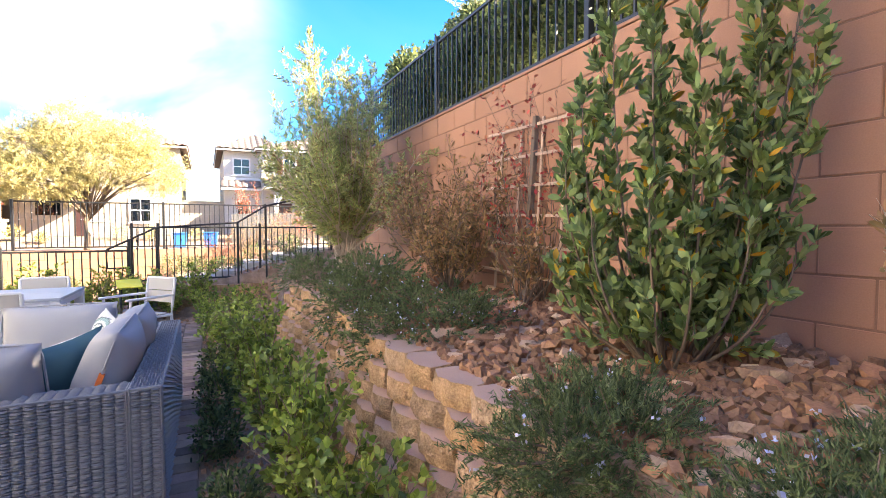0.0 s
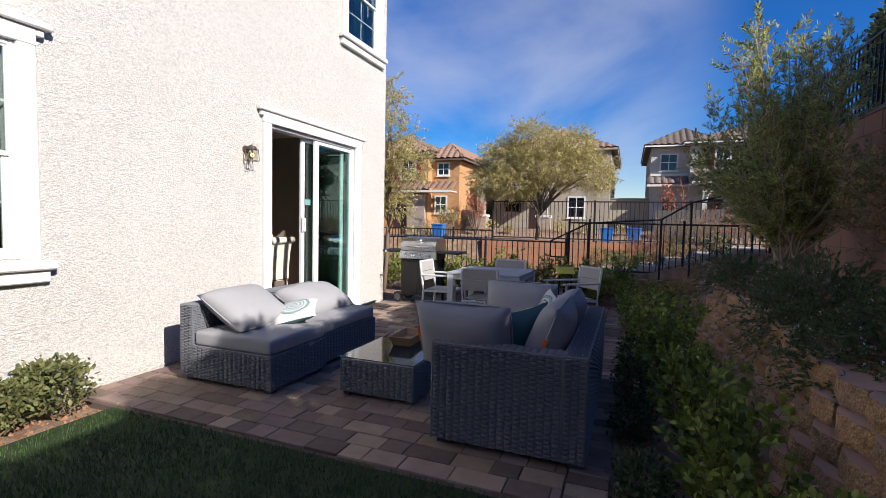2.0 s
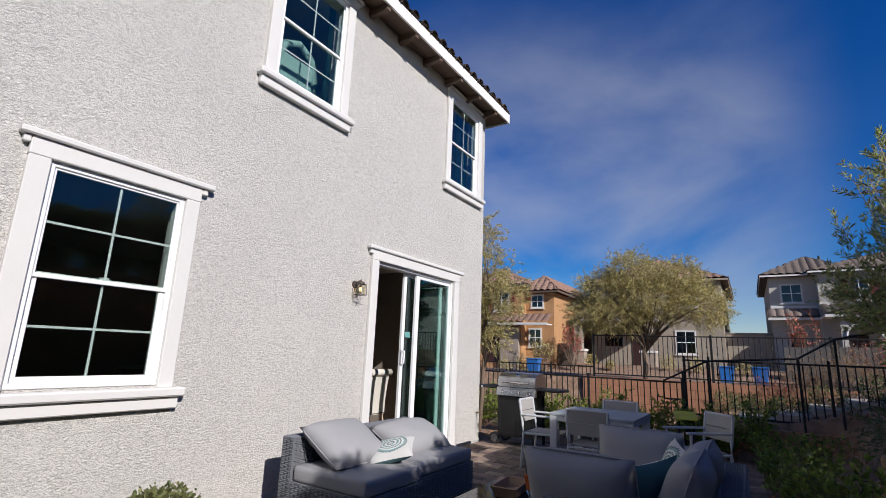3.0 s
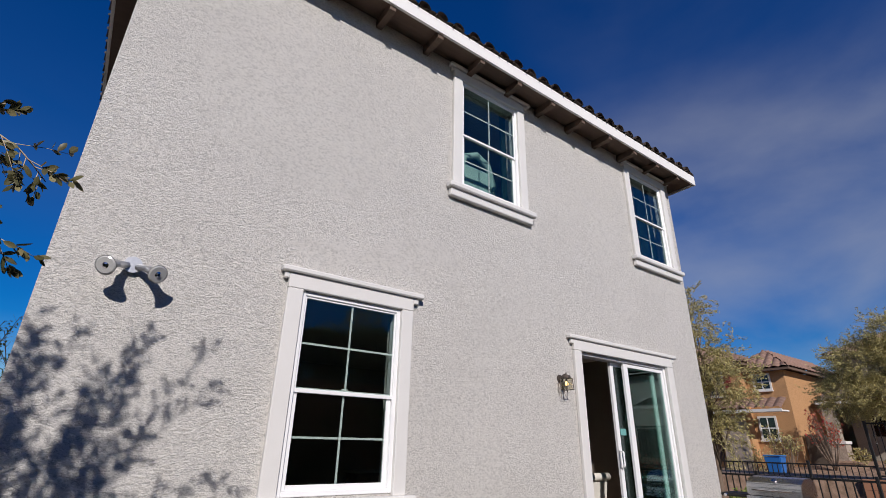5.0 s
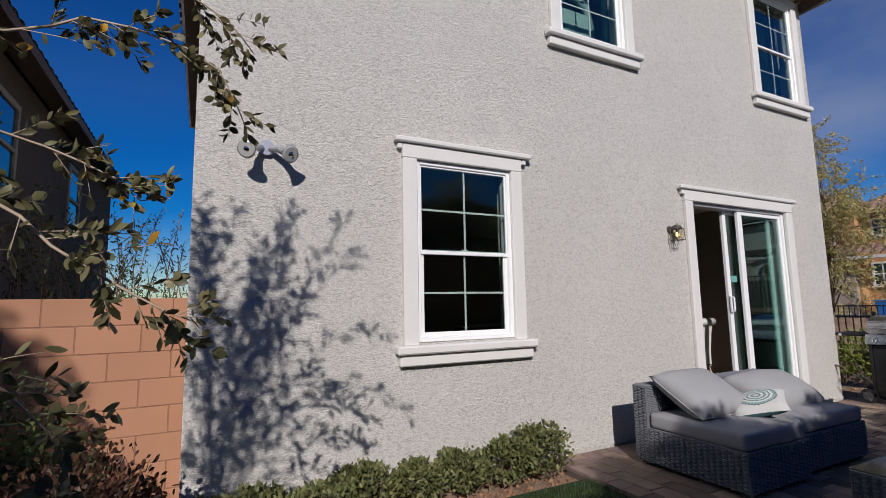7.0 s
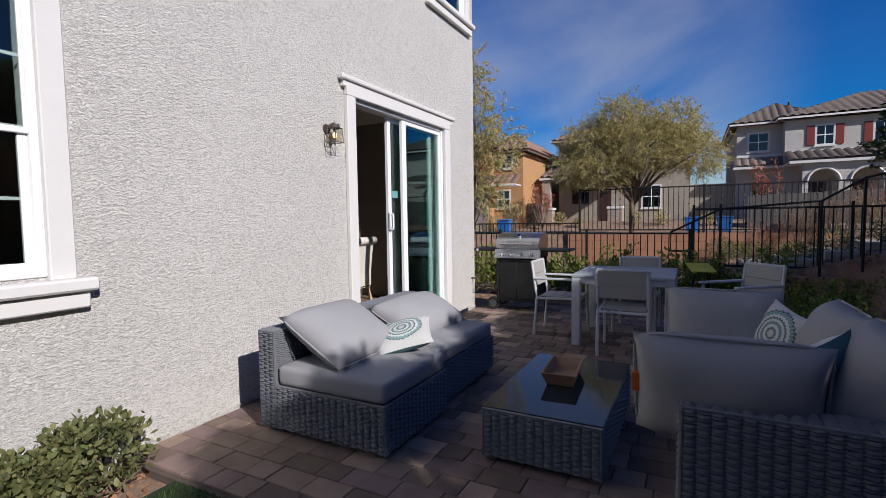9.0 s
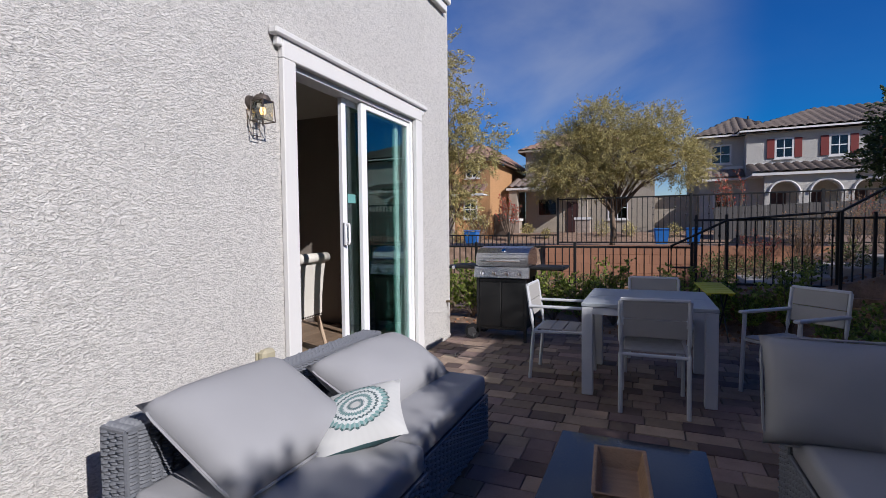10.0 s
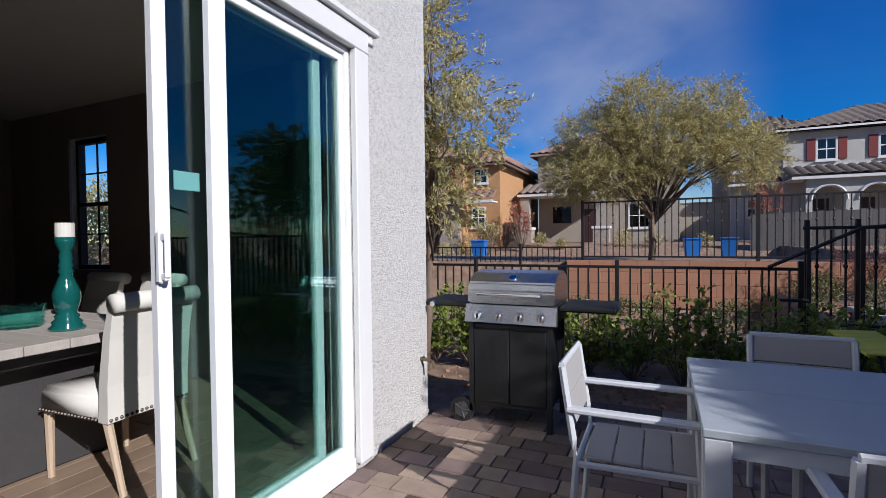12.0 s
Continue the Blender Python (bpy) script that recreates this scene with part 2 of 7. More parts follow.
M_TABLETOP = mat("grey_slat_top", (0.38, 0.41, 0.43), 0.5, var=0.05)
M_STEEL = mat("stainless_steel", (0.55, 0.55, 0.56), 0.28, metal=1.0, var=0.06, stretch=(1, 30, 30), bump=0.03)
M_LIDTOP = mat("lid_steel", (0.45, 0.50, 0.58), 0.22, metal=1.0, var=0.06, bump=0.03)
M_BLACK = mat("black_enamel", (0.010, 0.010, 0.010), 0.5, var=0.1, bump=0.02)
M_RUBBER = mat("black_rubber", (0.02, 0.02, 0.021), 0.8, var=0.1)
M_CHROME = mat("chrome", (0.75, 0.75, 0.76), 0.12, metal=1.0, var=0.02, bump=0)
M_BRONZE = mat("dark_bronze", (0.11, 0.09, 0.075), 0.5, metal=0.6, var=0.15, bump=0.05)
M_WOODTRAY = mat("carved_wood", (0.33, 0.20, 0.11), 0.7, var=0.25, scale=8, stretch=(1, 6, 1), bump=0.3)
M_TABLEGLASS = mat("grey_glass_top", (0.022, 0.027, 0.034), 0.04, var=0.03, bump=0.0, spec=0.6)
M_LIME = mat("lime_paint", (0.62, 0.56, 0.05), 0.55, var=0.05)
M_BARK = mat("bark", (0.19, 0.135, 0.095), 0.9, var=0.3, scale=10, stretch=(1, 1, 0.3), bump=0.6)
M_BARKGREY = mat("bark_pale", (0.46, 0.36, 0.27), 0.9, var=0.2, scale=10, bump=0.4)
M_WOODLATH = mat("weathered_lath", (0.55, 0.38, 0.26), 0.85, var=0.2, scale=6, stretch=(1, 1, 0.3))


def leafmat(name, a, b, rough=0.5, trans=0.3):
    return mat(name, a, rough, var=0.15, scale=3, fine=30, island=0.45, hue=b, bump=0, trans=trans, spec=0.35)


M_LAUREL = leafmat("laurel_leaf", (0.12, 0.19, 0.055), (0.27, 0.33, 0.12), 0.36, 0.3)
M_YELLOWLEAF = leafmat("yellow_leaf", (0.42, 0.33, 0.04), (0.55, 0.28, 0.03))
M_OLIVE = leafmat("olive_leaf", (0.40, 0.345, 0.135), (0.55, 0.48, 0.225), 0.5, 0.4)
M_ACACIA = leafmat("acacia_leaf", (0.27, 0.33, 0.105), (0.47, 0.47, 0.18), 0.5, 0.45)
M_BRONZELEAF = leafmat("bronze_leaf", (0.22, 0.165, 0.06), (0.38, 0.20, 0.10))
M_REDLEAF = leafmat("red_leaf", (0.46, 0.06, 0.06), (0.42, 0.17, 0.08))
M_ROSEMARY = leafmat("rosemary_leaf", (0.070, 0.11, 0.034), (0.175, 0.21, 0.085))
M_PRIVET = leafmat("privet_leaf", (0.145, 0.215, 0.035), (0.30, 0.35, 0.07), 0.42)
M_HEDGE = leafmat("hedge_leaf", (0.040, 0.070, 0.025), (0.13, 0.165, 0.055))
M_BOX = leafmat("box_leaf", (0.095, 0.12, 0.042), (0.20, 0.195, 0.08))
M_UPPERLEAF = leafmat("upper_hedge_leaf", (0.065, 0.10, 0.035), (0.24, 0.26, 0.09), 0.45, 0.45)
M_MAROON = leafmat("maroon_leaf", (0.05, 0.035, 0.022), (0.12, 0.05, 0.03))
M_FLOWER = leafmat("pale_flower", (0.42, 0.45, 0.62), (0.55, 0.56, 0.66))


# ---- mesh helpers ----
def thing(name, label, category, group="", kind="", at=(0, 0, 0), rz=0.0):
    ob = new(name)
    ob.matrix_world = pose(*at, 0, 0, rz)
    return tagged(ob, label, category, group, kind)


def mesh_of(bm, material, smooth=False):
    me = bpy.data.meshes.new("mesh")
    bm.normal_update()
    bm.to_mesh(me)
    bm.free()
    for k in (material if isinstance(material, (list, tuple)) else [material]):
        me.materials.append(k)
    if smooth:
        me.shade_smooth()
    return me


def part(name, bm, material, parent=None, label="", smooth=False, m=None):
    me = bm if isinstance(bm, bpy.types.Mesh) else mesh_of(bm, material, smooth)
    ob = new(name, me)
    if parent is not None:
        ob.parent = parent
    if m is not None:
        ob.matrix_basis = m
    if label:
        ob["label"] = label
    return ob


def structure(name, bm, material, label, category, smooth=False):
    return tagged(part(name, bm, material, None, "", smooth), label, category, "", "structure")


def add_box(bm, x0, x1, y0, y1, z0, z1, bevel=0.0, m=None):
    r = bmesh.ops.create_cube(bm, size=1.0)
    vs = r["verts"]
    for v in vs:
        v.co = Vector(((x0 + x1) / 2 + v.co.x * (x1 - x0), (y0 + y1) / 2 + v.co.y * (y1 - y0), (z0 + z1) / 2 + v.co.z * (z1 - z0)))
        if m is not None:
            v.co = m @ v.co
    if bevel:
        es = list({e for v in vs for e in v.link_edges})
        bmesh.ops.bevel(bm, geom=es, offset=bevel, segments=1, profile=0.5, affect="EDGES")
    return vs


def box(x0, x1, y0, y1, z0, z1, bevel=0.0, m=None):
    bm = bmesh.new()
    add_box(bm, x0, x1, y0, y1, z0, z1, bevel, m)
    return bm


def add_rod(bm, a, b, r, r2=None, seg=8, caps=True):
    a, b = Vector(a), Vector(b)
    d = b - a
    q = d.to_track_quat("Z", "Y").to_matrix().to_4x4()
    bmesh.ops.create_cone(bm, cap_ends=caps, segments=seg, radius1=r, radius2=r if r2 is None else r2, depth=d.length,
                          matrix=Matrix.Translation((a + b) / 2) @ q)


def rod(a, b, r, r2=None, seg=8):
    bm = bmesh.new()
    add_rod(bm, a, b, r, r2, seg)
    return bm


def add_ball(bm, c, r, seg=10, squash=(1, 1, 1)):
    bmesh.ops.create_uvsphere(bm, u_segments=seg, v_segments=max(4, seg // 2), radius=r, matrix=Matrix.Translation(c) @ Matrix.Diagonal((*squash, 1)))


def add_path(bm, pts, r, seg=6, r_end=None):
    """A tube along points."""
    rings = []
    n = len(pts)
    for i, p in enumerate(pts):
        p = Vector(p)
        d = Vector(pts[min(i + 1, n - 1)]) - Vector(pts[max(i - 1, 0)])
        q = d.to_track_quat("Z", "Y")
        rad = r if r_end is None else r + (r_end - r) * i / max(1, n - 1)
        rings.append([bm.verts.new(p + q @ Vector((rad * math.cos(2 * math.pi * k / seg), rad * math.sin(2 * math.pi * k / seg), 0))) for k in range(seg)])
    for a, b in zip(rings, rings[1:]):
        for k in range(seg):
            bm.faces.new((a[k], a[(k + 1) % seg], b[(k + 1) % seg], b[k]))
    bm.faces.new(rings[0][::-1])
    bm.faces.new(rings[-1])


def lathe(profile, seg=20):
    """A turned form from (radius, height) pairs."""
    bm = bmesh.new()
    rings = [[bm.verts.new((r * math.cos(2 * math.pi * k / seg), r * math.sin(2 * math.pi * k / seg), z)) for k in range(seg)] for r, z in profile]
    for a, b in zip(rings, rings[1:]):
        for k in range(seg):
            bm.faces.new((a[k], a[(k + 1) % seg], b[(k + 1) % seg], b[k]))
    bm.faces.new(rings[0][::-1])
    bm.faces.new(rings[-1])
    return bm


def raw_mesh(verts, faces, material, smooth=False):
    me = bpy.data.meshes.new("mesh")
    me.from_pydata(verts, [], faces)
    me.materials.append(material)
    if smooth:
        me.shade_smooth()
    return me


def leaf_mesh(centres, length, width, material, rng, up=0.3, outward=None, fold=0.25, droop=None, full=False):
    """Many small folded leaves, one per centre; full gives rounded blades with a curled tip."""
    n = len(centres)
    d = rng.normal(size=(n, 3))
    if outward is not None:
        d = d * 0.7 + outward * 1.0
    d[:, 2] += up
    if droop is not None:
        d[:, 2] -= droop
    d /= np.linalg.norm(d, axis=1)[:, None] + 1e-9
    s = np.cross(d, rng.normal(size=(n, 3)))
    s /= np.linalg.norm(s, axis=1)[:, None] + 1e-9
    nn = np.cross(d, s)
    ln = (length * rng.uniform(0.65, 1.25, n))[:, None]
    wd = (width * rng.uniform(0.7, 1.2, n))[:, None]
    base = centres - d * ln * 0.5
    mid = centres + nn * wd * fold * -0.5
    tip = centres + d * ln * 0.5
    a = centres + s * wd * 0.5
    b = centres - s * wd * 0.5
    if full:
        q = lambda f_, w_, c_: centres + d * ln * f_ + s * wd * w_ + nn * (ln * c_)
        tip = tip + nn * ln * 0.10
        v = np.stack([base, q(-0.22, 0.40, 0.03), q(0.10, 0.50, 0.03), q(0.34, 0.30, 0.06), tip, q(0.34, -0.30, 0.06), q(0.10, -0.50, 0.03), q(-0.22, -0.40, 0.03), q(-0.2, 0, -0.02), q(0.12, 0, -0.02)], axis=1).reshape(-1, 3)
        k = np.arange(n)[:, None] * 10
        f = np.concatenate([k + list(t_) for t_ in ((0, 1, 8), (1, 2, 9), (1, 9, 8), (2, 3, 9), (3, 4, 9), (4, 5, 9), (5, 6, 9), (6, 7, 8), (6, 8, 9), (7, 0, 8))]).reshape(-1, 3)
    else:
        v = np.stack([base, a, tip, b, mid], axis=1).reshape(-1, 3)
        k = np.arange(n)[:, None] * 5
        f = np.concatenate([k + [0, 1, 4], k + [1, 2, 4], k + [2, 3, 4], k + [3, 0, 4]]).reshape(-1, 3)
    me = bpy.data.meshes.new("leaves")
    me.vertices.add(len(v)); me.vertices.foreach_set("co", v.ravel())
    me.loops.add(f.size); me.loops.foreach_set("vertex_index", f.ravel())
    me.polygons.add(len(f)); me.polygons.foreach_set("loop_start", np.arange(0, f.size, 3))
    me.update(calc_edges=True)
    me.materials.append(material)
    return me


def blob_points(n, centres, radii, rng, shell=0.55):
    """Points in a cluster of ellipsoids, denser to the outside, and their outward directions."""
    centres, radii = np.array(centres, float), np.array(radii, float)
    vol = radii.prod(axis=1) ** 0.8
    pick = rng.choice(len(centres), n, p=vol / vol.sum())
    d = rng.normal(size=(n, 3))
    d /= np.linalg.norm(d, axis=1)[:, None]
    r = shell + (1 - shell) * rng.uniform(0, 1, n) ** 0.6
    r *= rng.uniform(0.8, 1.12, n)
    return centres[pick] + d * r[:, None] * radii[pick], d


def pillow(w, h, t, seed=0, n=12, pinch=0.12):
    """A soft stuffed cushion lying in x (width) and z (height), thickness in y, with puckered corners."""
    rng = random.Random(seed)
    bm = bmesh.new()
    rows = []
    for side in (1, -1):
        g = []
        for i in range(n + 1):
            row = []
            for j in range(n + 1):
                u, v = 2 * i / n - 1, 2 * j / n - 1
                edge = max(0.0, (1 - abs(u) ** 3.0) * (1 - abs(v) ** 3.0)) ** 0.56
                px = u * (1 - pinch * (1 - abs(v) ** 2.0) * abs(u) ** 3 * 0.5)
                pz = v * (1 - pinch * (1 - abs(u) ** 2.0) * abs(v) ** 3 * 0.5)
                wob = 0.035 * math.sin(5 * u + seed) * math.sin(4 * v + 2 * seed) + 0.02 * math.sin(11 * u * v + seed)
                row.append(bm.verts.new((px * w / 2, side * t / 2 * edge * (1 + wob) , pz * h / 2)))
            g.append(row)
        rows.append(g)
        for i in range(n):
            for j in range(n):
                q = (g[i][j], g[i + 1][j], g[i + 1][j + 1], g[i][j + 1])
                bm.faces.new(q if side < 0 else q[::-1])
    bmesh.ops.remove_doubles(bm, verts=bm.verts, dist=0.0005)
    return bm


def slab_cushion(w, d, t, r=0.035):
    """A box seat cushion, rounded and slightly crowned, from z = 0."""
    bm = box(-w / 2, w / 2, -d / 2, d / 2, 0, t)
    bmesh.ops.bevel(bm, geom=list(bm.edges), offset=r, segments=3, profile=0.6, affect="EDGES")
    bmesh.ops.subdivide_edges(bm, edges=[e for e in bm.edges if e.calc_length() > 0.2], cuts=5, use_grid_fill=True)
    for v in bm.verts:
        if v.co.z > t * 0.8:
            v.co.z += 0.018 * (1 - (2 * v.co.x / w) ** 2) * (1 - (2 * v.co.y / d) ** 2)
    return bm


def wicker_panel(u0, u1, v0, v1, place, cw=0.046, rh=0.0140, amp=0.0095):
    """A woven sheet: columns of rattan over which strands pass in turn. place maps (u, v, height) to a point."""
    bm = bmesh.new()
    nu = max(6, round((u1 - u0) / cw) * 6)
    nv = max(4, round((v1 - v0) / rh) * 2)
    cols = max(1, round((u1 - u0) / cw))
    rws = max(1, round((v1 - v0) / rh))
    grid = []
    for i in range(nu + 1):
        row = []
        for j in range(nv + 1):
            a, b = i / nu * cols, j / nv * rws
            over = 0.5 + 0.5 * math.sin(math.pi * a) * (1 if int(b) % 2 == 0 else -1)
            hgt = amp * (1.25 * abs(math.sin(math.pi * a)) ** 0.6 - 0.75) + amp * 1.45 * (0.35 + 0.65 * over) * abs(math.sin(math.pi * b)) ** 0.7
            row.append(bm.verts.new(place(u0 + (u1 - u0) * i / nu, v0 + (v1 - v0) * j / nv, hgt)))
        grid.append(row)
    for i in range(nu):
        for j in range(nv):
            bm.faces.new((grid[i][j], grid[i + 1][j], grid[i + 1][j + 1], grid[i][j + 1]))
    return bm


# ---- large structure ----
def smooth(a, b, x):
    t = min(1.0, max(0.0, (x - a) / (b - a)))
    return t * t * (3 - 2 * t)


def ground_z(x, y):
    far = 0.88 - 0.60 * smooth(15.5, 19.0, y) + 0.75 * smooth(26.5, 31.0, y) + 0.035 * max(0.0, min(x, 15.0)) * smooth(22, 32, y)
    bed = 0.02 + 0.42 * smooth(-0.9, -0.6, x) + 0.55 * smooth(-0.4, 2.5, x)
    z = -0.06
    if y > 9.2:
        z = bed if y < 12.95 else far
    elif y > 8.9 and x > -0.8:
        z = bed * smooth(8.9, 9.2, y) + z * (1 - smooth(8.9, 9.2, y))
    if x > 0.95 and y < 9.2:
        z = max(z, (0.75 + 0.09 * smooth(1.0, 2.2, x)) * (1 if y < 5.6 else smooth(0.95, 1.25, x)))
    if x > 2.38:
        z = max(z, 2.46 - 1.6 * smooth(8.3, 10.6, y))
    if -0.14 < x < 0.95 and y < 8.9:
        z += 0.03
    return z + 0.015 * noise.noise(Vector((x * 3, y * 3, 0))) * (0 if (x < -0.1 and y < 8) else 1)


def axis(stops):
    out = []
    for a, b, n in stops:
        out += [a + (b - a) * i / n for i in range(n)]
    return out + [stops[-1][1]]


gx = axis([(-400, -60, 6), (-60, -20, 10), (-20, -4, 20), (-4, -0.9, 12), (-0.9, -0.6, 3), (-0.6, 0.94, 16), (0.94, 0.97, 1), (0.97, 2.36, 20), (2.36, 2.40, 1), (2.40, 20, 24), (20, 60, 8), (60, 400, 6)])
gy = axis([(-400, -40, 6), (-40, -4, 12), (-4, 8.8, 60), (8.8, 9.3, 5), (9.3, 12.92, 16), (12.92, 12.98, 1), (12.98, 34, 40), (34, 60, 8), (60, 900, 8)])
structure("ground", raw_mesh([(x, y, ground_z(x, y)) for x in gx for y in gy],
                             [(i * len(gy) + j, (i + 1) * len(gy) + j, (i + 1) * len(gy) + j + 1, i * len(gy) + j + 1) for i in range(len(gx) - 1) for j in range(len(gy) - 1)],
                             M_SOIL, True), M_SOIL, "brown desert soil and gravel ground", "ground")

WX = -3.96          # face of the garden side of the house
HY0, HY1 = -0.65, 7.17
LOWER = (0.96, 1.88, 1.06, 2.54)
UPPER_A = (2.56, 3.48, 4.06, 5.52)
UPPER_B = (5.95, 6.87, 4.06, 5.52)
DOOR = (4.36, 6.20, 0.06, 2.47)


def wall_sheet(axis_name, at, thick, a0, a1, z0, z1, holes, tangent="y"):
    """A wall with thickness and openings. It stands at x = at (or y = at), runs from a0 to a1, and reaches inwards by thick."""
    us = sorted({a0, a1, *[h[0] for h in holes], *[h[1] for h in holes]})
    vs = sorted({z0, z1, *[h[2] for h in holes], *[h[3] for h in holes]})
    bm = bmesh.new()
    cache = {}

    def vert(u, v, w):
        k = (u, v, w)
        if k not in cache:
            cache[k] = bm.verts.new((at + w, u, v) if axis_name == "x" else (u, at + w, v))
        return cache[k]

    def solid(i, j):
        if not (0 <= i < len(us) - 1 and 0 <= j < len(vs) - 1):
            return False
        cu, cv = (us[i] + us[i + 1]) / 2, (vs[j] + vs[j + 1]) / 2
        return not any(h[0] < cu < h[1] and h[2] < cv < h[3] for h in holes)

    for i in range(len(us) - 1):
        for j in range(len(vs) - 1):
            if not solid(i, j):
                continue
            c = [(us[i], vs[j]), (us[i + 1], vs[j]), (us[i + 1], vs[j + 1]), (us[i], vs[j + 1])]
            bm.faces.new([vert(u, v, 0) for u, v in c])
            bm.faces.new([vert(u, v, thick) for u, v in c][::-1])
            for k, (di, dj) in enumerate(((0, -1), (1, 0), (0, 1), (-1, 0))):
                if not solid(i + di, j + dj):
                    (ua, va), (ub, vb) = c[k], c[(k + 1) % 4]
                    bm.faces.new((vert(ua, va, 0), vert(ua, va, thick), vert(ub, vb, thick), vert(ub, vb, 0)))
    bmesh.ops.recalc_face_normals(bm, faces=bm.faces)
    return bm


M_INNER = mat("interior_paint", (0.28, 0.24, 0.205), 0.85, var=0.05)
M_CEILING = mat("interior_ceiling", (0.62, 0.59, 0.55), 0.9, var=0.03)
M_FLOORTILE = mat("wood_look_tile", (0.27, 0.19, 0.13), 0.4, var=0.15, scale=3, stretch=(4, 1, 1), rnd=0.15)
M_CURTAIN = mat("teal_curtain", (0.13, 0.34, 0.32), 0.9, var=0.1, fine=200)

HBX = -12.6
house = thing("house", "two-storey house with grey hand-textured stucco and white trim", "house")
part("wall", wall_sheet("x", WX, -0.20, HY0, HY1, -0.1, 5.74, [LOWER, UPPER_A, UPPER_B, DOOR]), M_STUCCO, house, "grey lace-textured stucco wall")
NORTH_WIN = (-8.30, -7.62, 1.06, 2.50)
part("wall", wall_sheet("y", HY1, -0.15, HBX, WX - 0.2, -0.1, 5.74, [NORTH_WIN]), M_STUCCO, house)
part("wall", wall_sheet("y", HY0, 0.15, HBX, WX - 0.2, -0.1, 5.74, []), M_STUCCO, house)
part("wall", wall_sheet("x", HBX, 0.15, HY0 + 0.15, HY1 - 0.15, -0.1, 5.74, []), M_STUCCO, house)
part("inner_floor", box(HBX + 0.15, WX - 0.2, HY0 + 0.15, HY1 - 0.15, -0.05, 0.085), M_SAND, house)
part("ceiling_slab", box(HBX + 0.15, WX - 0.2, HY0 + 0.15, HY1 - 0.15, 2.84, 3.06), M_CEILING, house, "white plaster ceiling")
part("ceiling_slab", box(HBX + 0.15, WX - 0.2, HY0 + 0.15, HY1 - 0.15, 5.62, 5.72), M_CEILING, house)
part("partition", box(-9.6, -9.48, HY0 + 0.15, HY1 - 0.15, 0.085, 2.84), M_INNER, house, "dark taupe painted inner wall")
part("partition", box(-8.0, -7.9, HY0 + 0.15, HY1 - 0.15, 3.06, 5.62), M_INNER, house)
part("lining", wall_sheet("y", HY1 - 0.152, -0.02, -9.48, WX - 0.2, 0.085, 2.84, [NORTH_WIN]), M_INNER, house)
part("weep_screed", box(WX, WX + 0.010, HY0, HY1, 0.012, 0.035), M_STUCCO, house, "pale strip along the wall's foot")


def slope(p00, p10, p11, p01, cols, rows, amp=0.035, lip=0.02):
    """A tiled roof slope: barrel ribs up the slope and a lip at each course."""
    bm = bmesh.new()
    p00, p10, p11, p01 = map(Vector, (p00, p10, p11, p01))
    nrm = (p10 - p00).cross(p01 - p00).normalized()
    if nrm.z < 0:
        nrm.negate()
    nu, per = cols * 4, 2
    base = p10 - p00
    pitch = base.length / cols
    base.normalize()
    grid = []
    for j in range(rows * per + 1):
        v = j / (rows * per)
        line = []
        for i in range(nu + 1):
            u = i / nu
            p = (p00.lerp(p10, u)).lerp(p01.lerp(p11, u), v)
            hgt = amp * abs(math.sin(math.pi * (p - p00).dot(base) / pitch)) + lip * (0 if j % per else 1)
            line.append(bm.verts.new(p + nrm * hgt))
        grid.append(line)
    for a, b in zip(grid, grid[1:]):
        for i in range(nu):
            bm.faces.new((a[i], a[i + 1], b[i + 1], b[i]))
    return bm


